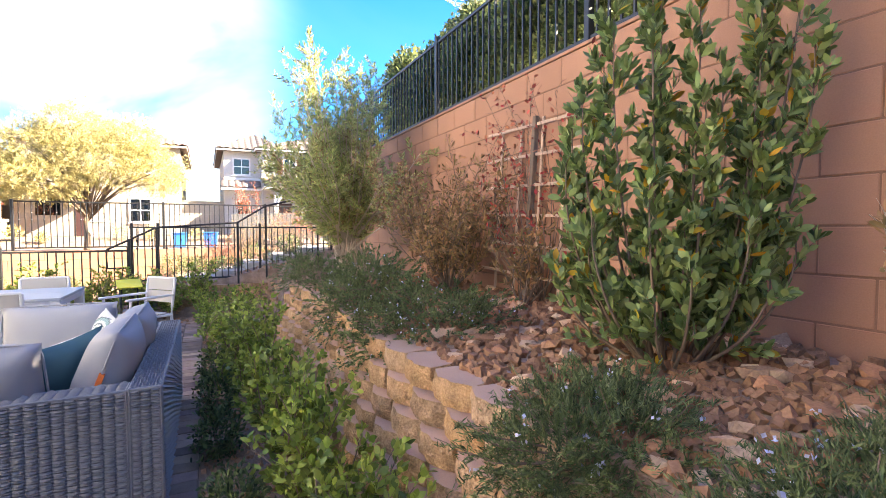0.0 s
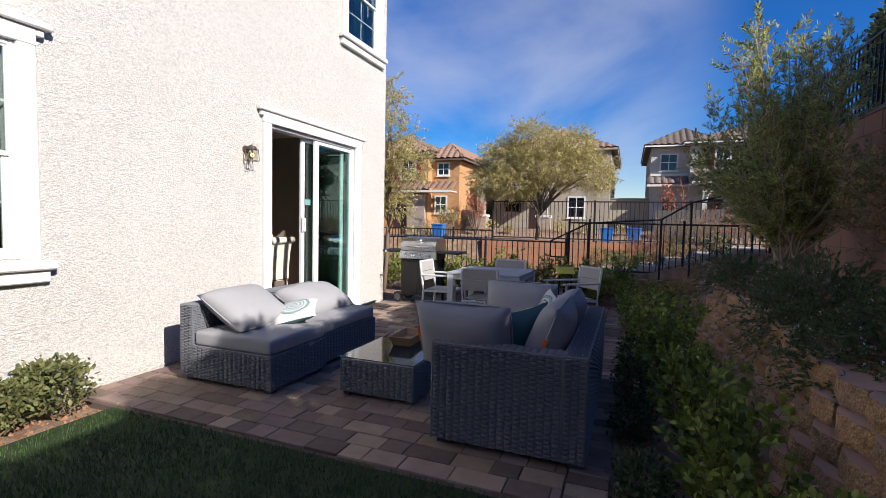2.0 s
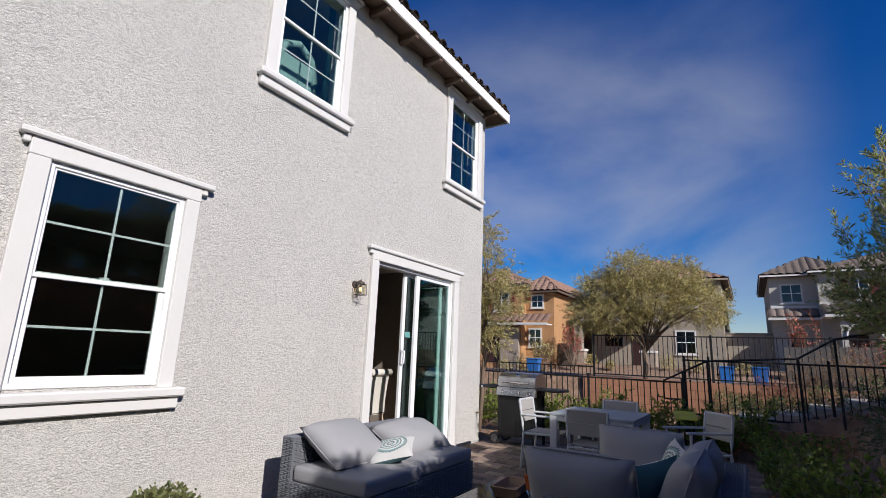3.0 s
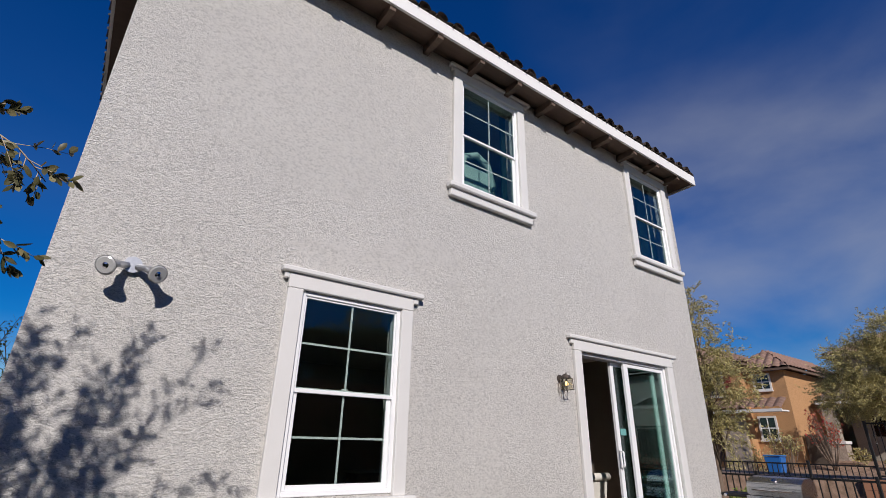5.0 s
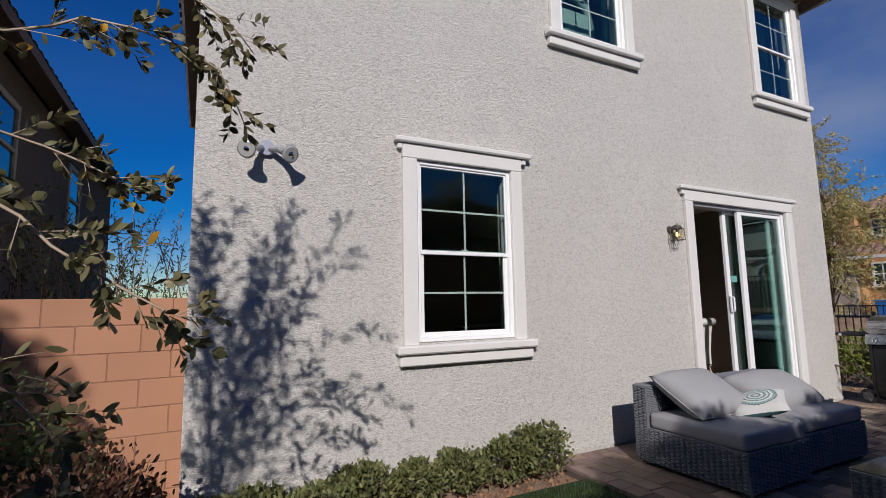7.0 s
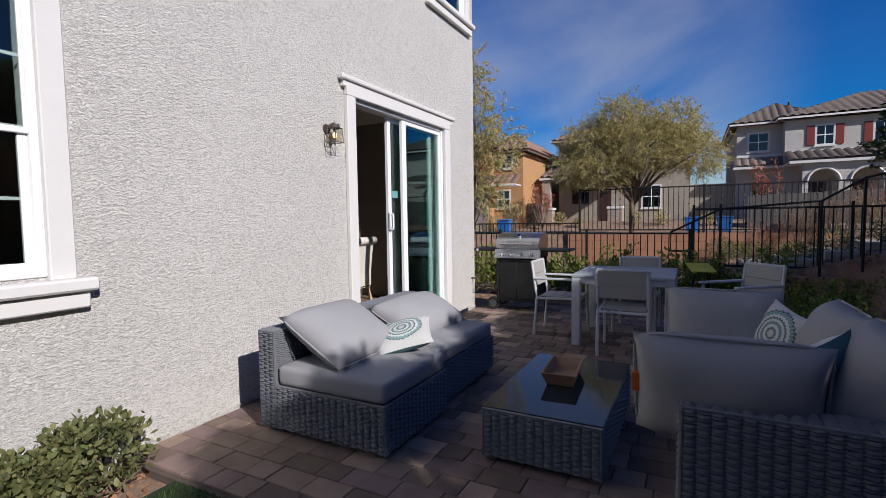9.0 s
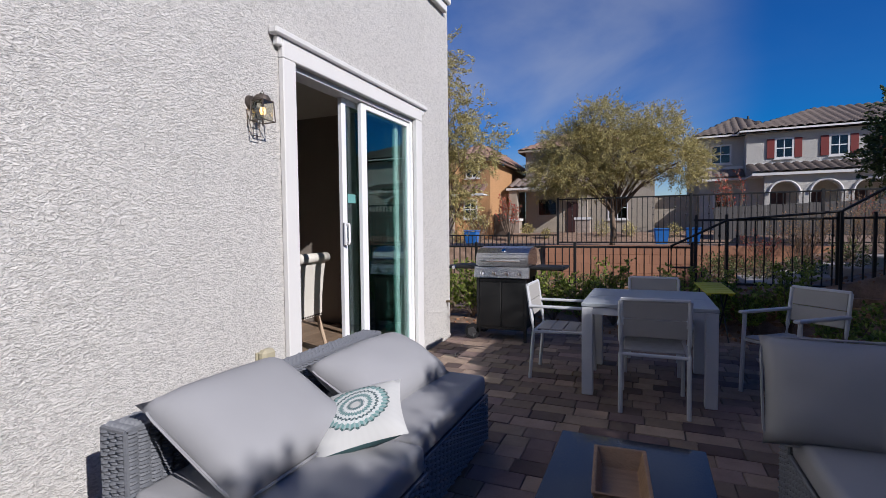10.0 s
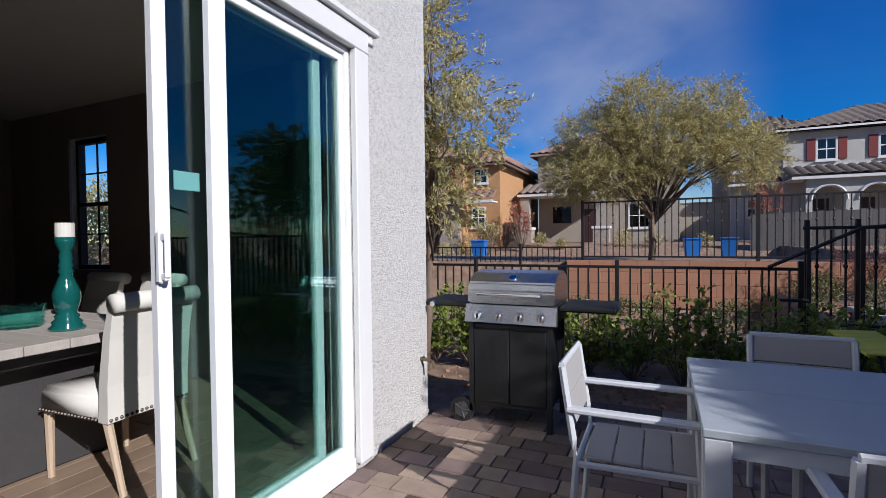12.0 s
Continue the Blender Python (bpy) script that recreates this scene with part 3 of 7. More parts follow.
def hip_roof(parent, x0, x1, y0, y1, z, rise, material, fascia, soffit, cols=0.3, over=0.42, drop=0.14, amp=0.035, board=0.17):
    """Hip roof over a rectangle of walls, with fascia boards, soffit and tiles."""
    a, b, c, d = x0 - over, x1 + over, y0 - over, y1 + over
    e = z - drop
    if (b - a) < (d - c):
        k = (b - a) / 2
        r0, r1 = Vector(((a + b) / 2, c + k, e + rise)), Vector(((a + b) / 2, d - k, e + rise))
    else:
        k = (d - c) / 2
        r0, r1 = Vector((a + k, (c + d) / 2, e + rise)), Vector((b - k, (c + d) / 2, e + rise))
    A, B, C, D = Vector((a, c, e + 0.16)), Vector((b, c, e + 0.16)), Vector((b, d, e + 0.16)), Vector((a, d, e + 0.16))
    if (b - a) < (d - c):
        quads = ((A, B, r0, r0), (B, C, r1, r0), (C, D, r1, r1), (D, A, r0, r1))
    else:
        quads = ((A, B, r1, r0), (B, C, r1, r1), (C, D, r0, r1), (D, A, r0, r0))
    for q in quads:
        n = max(6, round((q[1] - q[0]).length / cols))
        part("roof_slope", slope(*q, n, max(6, round(((q[0] + q[1]) / 2 - (q[2] + q[3]) / 2).length / 0.4)), amp, amp * 0.6), material, parent)
    for x_, y_, X_, Y_ in ((a, c, b, c + 0.03), (a, d - 0.03, b, d), (a, c + 0.03, a + 0.03, d - 0.03), (b - 0.03, c + 0.03, b, d - 0.03)):
        part("fascia", box(x_, X_, y_, Y_, e + 0.17 - board, e + 0.17), fascia, parent, "white painted fascia board")
    bm = bmesh.new()
    outer = [bm.verts.new(p) for p in ((a + .03, c + .03, e + .03), (b - .03, c + .03, e + .03), (b - .03, d - .03, e + .03), (a + .03, d - .03, e + .03))]
    inner = [bm.verts.new(p) for p in ((x0, y0, z + .02), (x1, y0, z + .02), (x1, y1, z + .02), (x0, y1, z + .02))]
    for i in range(4):
        bm.faces.new((outer[i], inner[i], inner[(i + 1) % 4], outer[(i + 1) % 4]))
    part("soffit", bm, soffit, parent, "dark brown soffit boards")
    return a, b, c, d, e


ra, rb, rc, rd, re_ = hip_roof(house, HBX, WX, HY0, HY1, 5.72, 2.6, M_ROOFTILE, M_FASCIA, M_SOFFIT, over=0.34, drop=0.04)
tail = mesh_of(box(WX - 0.01, WX + 0.31, -0.035, 0.035, 0, 0.10), M_SOFFIT)
for i in range(13):
    t_ = part("rafter_tail", tail, None, house)
    t_.matrix_basis = pose(0, HY0 + 0.2 + i * 0.62, 5.625, 0, 0, 0)
# barrel tiles that show their open ends at the eave
bm = bmesh.new()
for k in range(9):
    a0, a1 = math.pi * k / 8, 0
    for dx, r in ((0, 0.075), (-0.35, 0.062)):
        bm.verts.new((dx, r * math.cos(a0), r * math.sin(a0) + (0.0 if dx == 0 else 0.10)))
bm.verts.ensure_lookup_table()
for k in range(8):
    bm.faces.new((bm.verts[2 * k], bm.verts[2 * k + 2], bm.verts[2 * k + 3], bm.verts[2 * k + 1]))
bmesh.ops.solidify(bm, geom=bm.faces[:], thickness=0.016)
eave_tile = mesh_of(bm, M_ROOFTILE, True)
n_t = int((rd - rc) / 0.24)
for i in range(n_t):
    t_ = part("roof_tile", eave_tile, None, house)
    t_.matrix_basis = pose(rb + 0.05, rc + 0.14 + i * (rd - rc - 0.2) / n_t, re_ + 0.165 + 0.006 * math.sin(i * 2.3), 0, 0, 0)
for i in range(int((rb - ra) / 0.24 * 0.55)):
    t_ = part("roof_tile", eave_tile, None, house)
    t_.matrix_basis = pose(rb - 0.14 - i * 0.24, rc - 0.05, re_ + 0.165, 0, 0, -90)


def window_unit(parent, o, x, glass_m, curtain=None):
    """Single-hung vinyl window with muntins in foam trim with ears and a stepped sill; o: y0, y1, z0, z1."""
    y0, y1, z0, z1 = o
    w = new("window")
    w.parent = parent
    w["label"] = "white single-hung vinyl window with muntins and stucco trim"
    f = 0.036
    bm = bmesh.new()
    for a in ((y0, y0 + f, z0, z1), (y1 - f, y1, z0, z1), (y0 + f, y1 - f, z0, z0 + f), (y0 + f, y1 - f, z1 - f, z1)):
        add_box(bm, x - 0.10, x + 0.012, *a, 0.004)
    part("frame", bm, M_VINYL, w)
    mid = (z0 + z1) / 2 - 0.02
    for k, (a, b, dx, s) in enumerate(((z0 + f, mid + 0.022, -0.028, 0.038), (mid - 0.018, z1 - f, -0.010, 0.016))):
        bm = bmesh.new()
        for q in ((y0 + f, y0 + f + s, a, b), (y1 - f - s, y1 - f, a, b), (y0 + f + s, y1 - f - s, a, a + max(s, 0.03 if k else s)), (y0 + f + s, y1 - f - s, b - s, b)):
            add_box(bm, x + dx - 0.014, x + dx + 0.010, *q, 0.003)
        part("sash", bm, M_VINYL, w)
        lo = a + max(s, 0.03 if k else s)
        pane = part("pane", box(x + dx - 0.003, x + dx + 0.003, y0 + f + s, y1 - f - s, lo, b - s), glass_m, w)
        pane.visible_shadow = False
        bm = bmesh.new()
        cy, cz = (y0 + y1) / 2, (a + b) / 2
        add_box(bm, x + dx - 0.010, x + dx - 0.004, cy - 0.008, cy + 0.008, lo, b - s)
        add_box(bm, x + dx - 0.0095, x + dx - 0.0045, y0 + f + s, y1 - f - s, cz - 0.008, cz + 0.008)
        part("muntin", bm, M_VINYL, w)
    part("sash_lock", box(x - 0.036, x - 0.016, (y0 + y1) / 2 - 0.03, (y0 + y1) / 2 + 0.03, mid + 0.0225, mid + 0.034, 0.003), M_VINYL, w)
    for a in ((y0 - 0.125, y0, z0 - 0.02, z1), (y1, y1 + 0.115, z0 - 0.02, z1)):
        part("side_trim", box(x + 0.001, x + 0.045, *a, 0.006), M_TRIM, w)
    part("head_trim", box(x + 0.001, x + 0.047, y0 - 0.127, y1 + 0.117, z1, z1 + 0.120, 0.006), M_TRIM, w)
    part("head_cap", box(x + 0.001, x + 0.078, y0 - 0.195, y1 + 0.215, z1 + 0.1215, z1 + 0.168, 0.010), M_TRIM, w)
    for a in ((y0 - 0.168, y0 - 0.128), (y1 + 0.118, y1 + 0.168)):
        part("head_ear", box(x + 0.001, x + 0.047, *a, z1 + 0.07, z1 + 0.121, 0.006), M_TRIM, w)
    part("sill", box(x + 0.001, x + 0.10, y0 - 0.195, y1 + 0.195, z0 - 0.085, z0 - 0.018, 0.012), M_TRIM, w)
    part("apron", box(x + 0.001, x + 0.06, y0 - 0.165, y1 + 0.165, z0 - 0.175, z0 - 0.086, 0.008), M_TRIM, w)
    return w


for o in (LOWER, UPPER_A, UPPER_B):
    window_unit(house, o, WX, M_GLASS)
# window of the far room wall
nw = new("window"); nw.parent = house
for a in ((NORTH_WIN[0], NORTH_WIN[0] + .05, 1.06, 2.5), (NORTH_WIN[1] - .05, NORTH_WIN[1], 1.06, 2.5), (NORTH_WIN[0] + .05, NORTH_WIN[1] - .05, 1.06, 1.11), (NORTH_WIN[0] + .05, NORTH_WIN[1] - .05, 2.45, 2.5), (NORTH_WIN[0] + .05, NORTH_WIN[1] - .05, 1.76, 1.80)):
    part("frame", box(a[0], a[1], HY1 - 0.1, HY1 - 0.03, a[2], a[3]), M_BLACK, nw)
for q in (-7.96,):
    part("muntin", box(q - .008, q + .008, HY1 - 0.075, HY1 - 0.06, 1.11, 2.45), M_BLACK, nw)
for q in (1.45, 2.12):
    part("muntin", box(NORTH_WIN[0] + .05, NORTH_WIN[1] - .05, HY1 - 0.078, HY1 - 0.062, q - .008, q + .008), M_BLACK, nw)

# sliding door
door = new("sliding_door"); door.parent = house
door["label"] = "white vinyl sliding glass door standing half open"
y0, y1, z0, z1 = DOOR
bm = bmesh.new()
for a in ((y0, y0 + 0.032, z0, z1), (y1 - 0.032, y1, z0, z1), (y0 + 0.032, y1 - 0.032, z1 - 0.035, z1)):
    add_box(bm, WX - 0.15, WX - 0.004, *a, 0.004)
part("frame", bm, M_VINYL, door)
part("threshold", box(WX - 0.16, WX + 0.03, y0 + 0.032, y1 - 0.032, z0 - 0.06, z0 + 0.022, 0.005), M_VINYL, door)
for nm, a, b, dx, stile in (("fixed_panel", 5.268, y1 - 0.033, -0.045, 0.084), ("moving_panel", 5.064, 6.04, -0.105, 0.060)):
    pn = new(nm); pn.parent = door
    rs = 0.034 if nm == "fixed_panel" else stile
    bm = bmesh.new()
    for q in ((a, a + stile, z0 + 0.023, z1 - 0.036), (b - rs, b, z0 + 0.023, z1 - 0.036), (a + stile, b - rs, z0 + 0.023, z0 + 0.085), (a + stile, b - rs, z1 - 0.085, z1 - 0.036)):
        add_box(bm, WX + dx - 0.02, WX + dx + 0.02, *q, 0.004)
    part("stile_frame", bm, M_VINYL, pn)
    pane = part("pane", box(WX + dx - 0.004, WX + dx + 0.004, a + stile, b - rs, z0 + 0.085, z1 - 0.085), M_DOORGLASS, pn)
    pane.visible_shadow = False
bm = box(WX - 0.085, WX - 0.055, 5.055, 5.085, 1.20, 1.40, 0.008)
add_box(bm, WX - 0.062, WX - 0.032, 5.06, 5.08, 1.21, 1.24, 0.004); add_box(bm, WX - 0.062, WX - 0.032, 5.06, 5.08, 1.36, 1.39, 0.004); add_box(bm, WX - 0.04, WX - 0.025, 5.058, 5.082, 1.22, 1.38, 0.006)
part("door_handle", bm, M_VINYL, door, "white pull handle")
part("sticker", box(WX - 0.1, WX - 0.097, 5.15, 5.265, 1.565, 1.64), M_CURTAIN, door, "teal sticker on the glass")
for a in ((y0 - 0.125, y0, 0.03, z1), (y1, y1 + 0.135, 0.03, z1)):
    part("side_trim", box(WX + 0.001, WX + 0.045, *a, 0.006), M_TRIM, door)
part("head_trim", box(WX + 0.001, WX + 0.047, y0 - 0.127, y1 + 0.137, z1, z1 + 0.125, 0.006), M_TRIM, door)
part("head_cap", box(WX + 0.001, WX + 0.075, y0 - 0.215, y1 + 0.225, z1 + 0.1265, z1 + 0.172, 0.010), M_TRIM, door)
for a in ((y0 - 0.175, y0 - 0.128), (y1 + 0.138, y1 + 0.185)):
    part("head_ear", box(WX + 0.001, WX + 0.047, *a, z1 + 0.07, z1 + 0.126, 0.006), M_TRIM, door)

# planes under the patio and lawn
structure("patio_bed", box(WX + 0.012, -0.06, 2.17, 7.95, -0.10, -0.022), M_SAND, "dark sand under the pavers", "patio")
structure("lawn", box(-3.45, 0.0, -4.5, 2.16, -0.10, -0.012), M_TURF, "green artificial turf lawn", "lawn")


# ---- block walls ----
def block_wall(name, label, along, fixed, a0, a1, z0, z1, thick, face, near, top_cap=True, lx=0.406, lz=0.203):
    """A wall of concrete blocks in running bond: a recessed mortar core and a block for each cell; near: stretch whose blocks are parts of their own."""
    core = (fixed, fixed + thick * -face)
    lo, hi = min(core) + 0.004, max(core) - 0.004
    bm = box(lo, hi, a0, a1, z0, z1 - 0.002) if along == "y" else box(a0, a1, lo, hi, z0, z1 - 0.002)
    w = structure(name, bm, M_MORTAR, label, "block wall")
    g = 0.0032
    units = {}

    def unit(length):
        key = round(length, 3)
        if key not in units:
            h = key / 2 - g
            units[key] = mesh_of(box(-thick / 2, thick / 2, -h, h, -lz / 2 + g, lz / 2 - g, 0.004) if along == "y" else box(-h, h, -thick / 2, thick / 2, -lz / 2 + g, lz / 2 - g, 0.004), M_CMU)
        return units[key]

    rows = round((z1 - z0) / lz)
    cells = []
    for r in range(rows):
        lo_ = a0 - (0.0 if r % 2 else lx / 2)
        while lo_ < a1 - 0.03:
            c0_, c1_ = max(lo_, a0), min(lo_ + lx, a1)
            if c1_ - c0_ > 0.03:
                cells.append(((c0_ + c1_) / 2, z1 - lz / 2 - (rows - 1 - r) * lz, c1_ - c0_))
            lo_ += lx
    cells.sort(key=lambda q: abs(q[0] - near))
    mid = fixed - face * thick / 2
    rest = bmesh.new()
    for k, (c, z, ln_c) in enumerate(cells):
        jit = 0.0015 * math.sin(k * 1.7)
        p = (mid + jit, c, z) if along == "y" else (c, mid + jit, z)
        if k < 290:
            part("block", unit(ln_c), None, w, m=pose(*p))
        elif along == "y":
            add_box(rest, p[0] - thick / 2, p[0] + thick / 2, c - ln_c / 2 + g, c + ln_c / 2 - g, z - lz / 2 + g, z + lz / 2 - g)
        else:
            add_box(rest, c - ln_c / 2 + g, c + ln_c / 2 - g, p[1] - thick / 2, p[1] + thick / 2, z - lz / 2 + g, z + lz / 2 - g)
    if len(rest.verts):
        part("far_blocks", rest, M_CMU, w)["kind"] = "stuff"
    else:
        rest.free()
    return w


RX = 2.30
block_wall("retaining_wall", "tall tan concrete block retaining wall", "y", RX, -5.0, 8.8, 0.57, 2.60, 0.2, -1, 1.0)
block_wall("side_wall", "tan concrete block garden wall beside the house", "y", -4.75, -3.2, -0.66, -0.18, 1.445, 0.15, 1, -1.5)
block_wall("planter_wall", "low tan block wall across the path", "x", 12.9, -3.9, 3.4, 0.12, 0.93, 0.2, -1, -1.5)
block_wall("rear_wall", "tan block wall closing the garden", "x", -4.6, -6.5, 2.3, -0.18, 1.445, 0.15, 1, -1.0)
structure("wall_top", box(RX - 0.01, RX + 0.21, -5.0, 8.8, 2.601, 2.625, 0.004), M_CMU, "flat cap course of the retaining wall", "wall cap")


# ---- iron fences ----
def fence(name, label, p0, p1, z0, z1, post_at, post_top=0.06, gap=0.105, knuckle=True, bar=0.008, foot=0.0, group="iron fences", post=0.026):
    """Wrought-iron fence from p0 to p1 in plan: rails, posts and each picket; some pickets carry a knuckle."""
    p0, p1 = Vector((*p0, 0)), Vector((*p1, 0))
    L = (p1 - p0).length
    ang = math.degrees(math.atan2((p1 - p0).y, (p1 - p0).x))
    f = thing(name, label, "fence", group, "", (p0.x, p0.y, 0), ang)
    part("top_rail", box(0, L, -0.014, 0.014, z1 - 0.03, z1, 0.003), M_IRON, f)
    part("bottom_rail", box(0, L, -0.014, 0.014, z0 + 0.05, z0 + 0.08, 0.003), M_IRON, f)
    pm = mesh_of(box(-post, post, -post, post, z0 - foot, z1 + post_top, 0.005), M_IRON)
    for s in post_at:
        part("post", pm, None, f, m=pose(s, 0, 0))
    bm = box(-bar, bar, -bar, bar, z0 + 0.081, z1 - 0.031)
    plain = mesh_of(bm, M_IRON)
    bm = box(-bar, bar, -bar, bar, z0 + 0.081, z1 - 0.031)
    for q in (0.62, 0.76):
        zc = z0 + (z1 - z0) * q
        add_ball(bm, (0, 0, zc), 0.019, 6, (1, 1, 1.2))
    knob = mesh_of(bm, M_IRON)
    n = int(L / gap)
    for i in range(1, n):
        s = i * L / n
        if min(abs(s - q) for q in post_at) > 0.04:
            part("picket", knob if (knuckle and i % 2) else plain, None, f, m=pose(s, 0, 0))
    return f


fence("iron_fence", "black wrought-iron fence on top of the retaining wall", (RX + 0.10, -4.5), (RX + 0.10, 8.7), 2.62, 3.50, [0, 2.4, 4.8, 7.05, 9.45, 11.8, 13.17], foot=0.0)
fence("iron_fence", "low black iron fence behind the grill", (-7.5, 9.25), (-1.11, 9.25), 0.10, 1.05, [0, 1.6, 3.17, 4.77, 6.37], knuckle=False, foot=0.2, post=0.021)
fence("iron_fence", "taller black iron fence above the stone edging", (-1.11, 9.27), (2.25, 9.27), 0.47, 1.43, [0.03, 0.40, 1.63, 2.0, 3.3], foot=0.5, post=0.019)
fence("iron_fence", "black iron fence standing on the low block wall", (-3.62, 13.0), (3.3, 13.0), 0.93, 2.0, [0, 2.75, 5.0, 6.9], post_top=0.03)
fence("iron_fence", "low black iron fence along the path", (-12.0, 13.0), (-3.62, 13.0), 0.30, 1.18, [0, 2.4, 4.8, 7.2], knuckle=True, foot=0.4)
# handrail of the outside steps
rail = thing("handrail", "black iron handrail climbing beside the steps", "handrail")
bm = bmesh.new()
add_path(bm, [(-1.10, 9.12, 0.76), (-1.40, 9.12, 0.76), (-1.40, 9.12, 1.06), (-0.72, 9.12, 1.41), (0.51, 9.12, 1.50), (0.98, 9.12, 1.80), (1.9, 9.12, 2.02)], 0.018, 6)
part("rail", bm, M_IRON, rail)
for x_, t_, b_ in ((-1.10, 1.23, 0.0), (-0.72, 1.41, 0.0), (0.51, 1.50, 0.40), (0.98, 1.80, 0.5), (1.9, 2.0, 0.8)):
    part("post", box(x_ - 0.016, x_ + 0.016, 9.104, 9.136, b_ - 0.1, t_, 0.003), M_IRON, rail)


# outside steps beside the handrail
stair = thing("garden_steps", "pale concrete garden steps climbing beyond the fence", "steps", "", "structure")
for i in range(5):
    gx_ = -0.35 + 0.52 * i
    gz_ = ground_z(gx_ + 0.26, 10.3)
    part("step", box(gx_, gx_ + 0.519, 9.75, 10.85, gz_ - 0.2, gz_ + 0.06 + 0.002 * i, 0.012), M_STEP, stair)


# ---- split-face stone terrace wall ----
def stone_mesh(w, d, h, seed, tops=True):
    """A tapered wall stone with a rough split front towards -x and a smooth top."""
    rng = random.Random(seed)
    bm = bmesh.new()
    n, k = 6, 3
    front = [[bm.verts.new((-d / 2 + 0.048 * (abs(2 * i / n - 1) ** 2.2) + rng.uniform(-0.009, 0.009) + (0.006 if j in (0, k) else 0), -w / 2 + w * i / n, h * j / k)) for j in range(k + 1)] for i in range(n + 1)]
    back = [[bm.verts.new((d / 2, (-w / 2 + w * i / n) * 0.72, h * j / k)) for j in (0, k)] for i in (0, n)]
    for i in range(n):
        for j in range(k):
            bm.faces.new((front[i][j], front[i][j + 1], front[i + 1][j + 1], front[i + 1][j]))
    top = bm.faces.new([front[i][k] for i in range(n + 1)] + [back[1][1], back[0][1]])
    bm.faces.new([front[i][0] for i in range(n, -1, -1)] + [back[0][0], back[1][0]])
    bm.faces.new([front[0][j] for j in range(k, -1, -1)] + [back[0][0], back[0][1]])
    bm.faces.new([front[n][j] for j in range(k + 1)] + [back[1][1], back[1][0]])
    bm.faces.new((back[0][0], back[1][0], back[1][1], back[0][1]))
    bmesh.ops.recalc_face_normals(bm, faces=bm.faces)
    me = mesh_of(bm, [M_STONE, M_STONETOP])
    for p in me.polygons:
        if p.normal.z > 0.9:
            p.material_index = 1
    return me


stones = [stone_mesh(0.285, 0.30, 0.108, s) for s in range(5)]
terrace = thing("terrace_wall", "stepped terrace wall of tan split-face stones", "stone wall", "", "structure")
SW, SH = 0.29, 0.112


def terrace_front(y):
    """x of the top course's face along the wall; a gentle curve."""
    return 0.86 + 0.035 * math.sin(y * 1.9) + (0.10 * smooth(1.2, 0.2, y) if y < 1.2 else 0) + 0.28 * smooth(5.7, 6.1, y)


for c in range(7):
    y = -2.9 + (SW / 2 if c % 2 else 0)
    i = 0
    while y < 8.9:
        top_here = 7 if (1.1 < y < 5.75) else 6
        if y > 5.75:
            top_here = 6 if y < 7.5 else 5
        if c < top_here:
            x = terrace_front(y) - 0.036 * (top_here - 1 - c) + 0.15
            slope_a = math.degrees(math.atan2(terrace_front(y + 0.1) - terrace_front(y - 0.1), 0.2))
            part("stone", stones[(i * 3 + c) % 5], None, terrace, m=pose(x, y, c * SH - 0.02, 0, 0, -slope_a + 5.0 * math.sin(i * 2.1 + c)))
        y += SW
        i += 1
# stone edging at the foot of the taller fence
edging = thing("stone_edging", "low edging of tan split-face stones under the fence", "stone wall", "", "structure")
for c in range(4):
    for i in range(11):
        x = -0.72 + (SW / 2 if c % 2 else 0) + i * SW
        if c < 4 and x < 2.2:
            part("stone", stones[(i + 2 * c) % 5], None, edging, m=pose(x, 9.12 + 0.02 * c, c * SH - 0.02, 0, 0, 90))


# ---- pavers ----
rngp = random.Random(4)
patio = structure("patio", box(WX + 0.012, -0.06, 2.17, 7.95, -0.0215, -0.016), M_SAND, "patio of tumbled brown and tan concrete pavers", "patio")
paver_cells = []
y = 2.20
row = 0
while y < 7.9:
    dy = 0.155
    x = WX + 0.03 - (0.12 if row % 2 else 0.0)
    while x < -0.32:
        w = rngp.choice((0.16, 0.235, 0.235, 0.16, 0.30))
        xa, xb = max(x, WX + 0.02), min(x + w, -0.285)
        if xb - xa > 0.05:
            paver_cells.append((xa, xb, y, y + dy))
        x += w
    y += dy
    row += 1
y = 2.20
while y < 7.8:
    paver_cells.append((-0.28, -0.06, y, y + 0.118))
    y += 0.118
paver_meshes = {}


def paver_mesh(w, d):
    key = (round(w, 2), round(d, 2))
    if key not in paver_meshes:
        bm = box(-w / 2 + 0.002, w / 2 - 0.002, -d / 2 + 0.002, d / 2 - 0.002, -0.03, 0.0)
        top = [f for f in bm.faces if f.normal.z > 0.9 or all(v.co.z > -0.001 for v in f.verts)]
        bmesh.ops.bevel(bm, geom=list({e for f in top for e in f.edges}), offset=0.007, segments=2, profile=0.6, affect="EDGES")
        paver_meshes[key] = mesh_of(bm, M_PAVER)
    return paver_meshes[key]


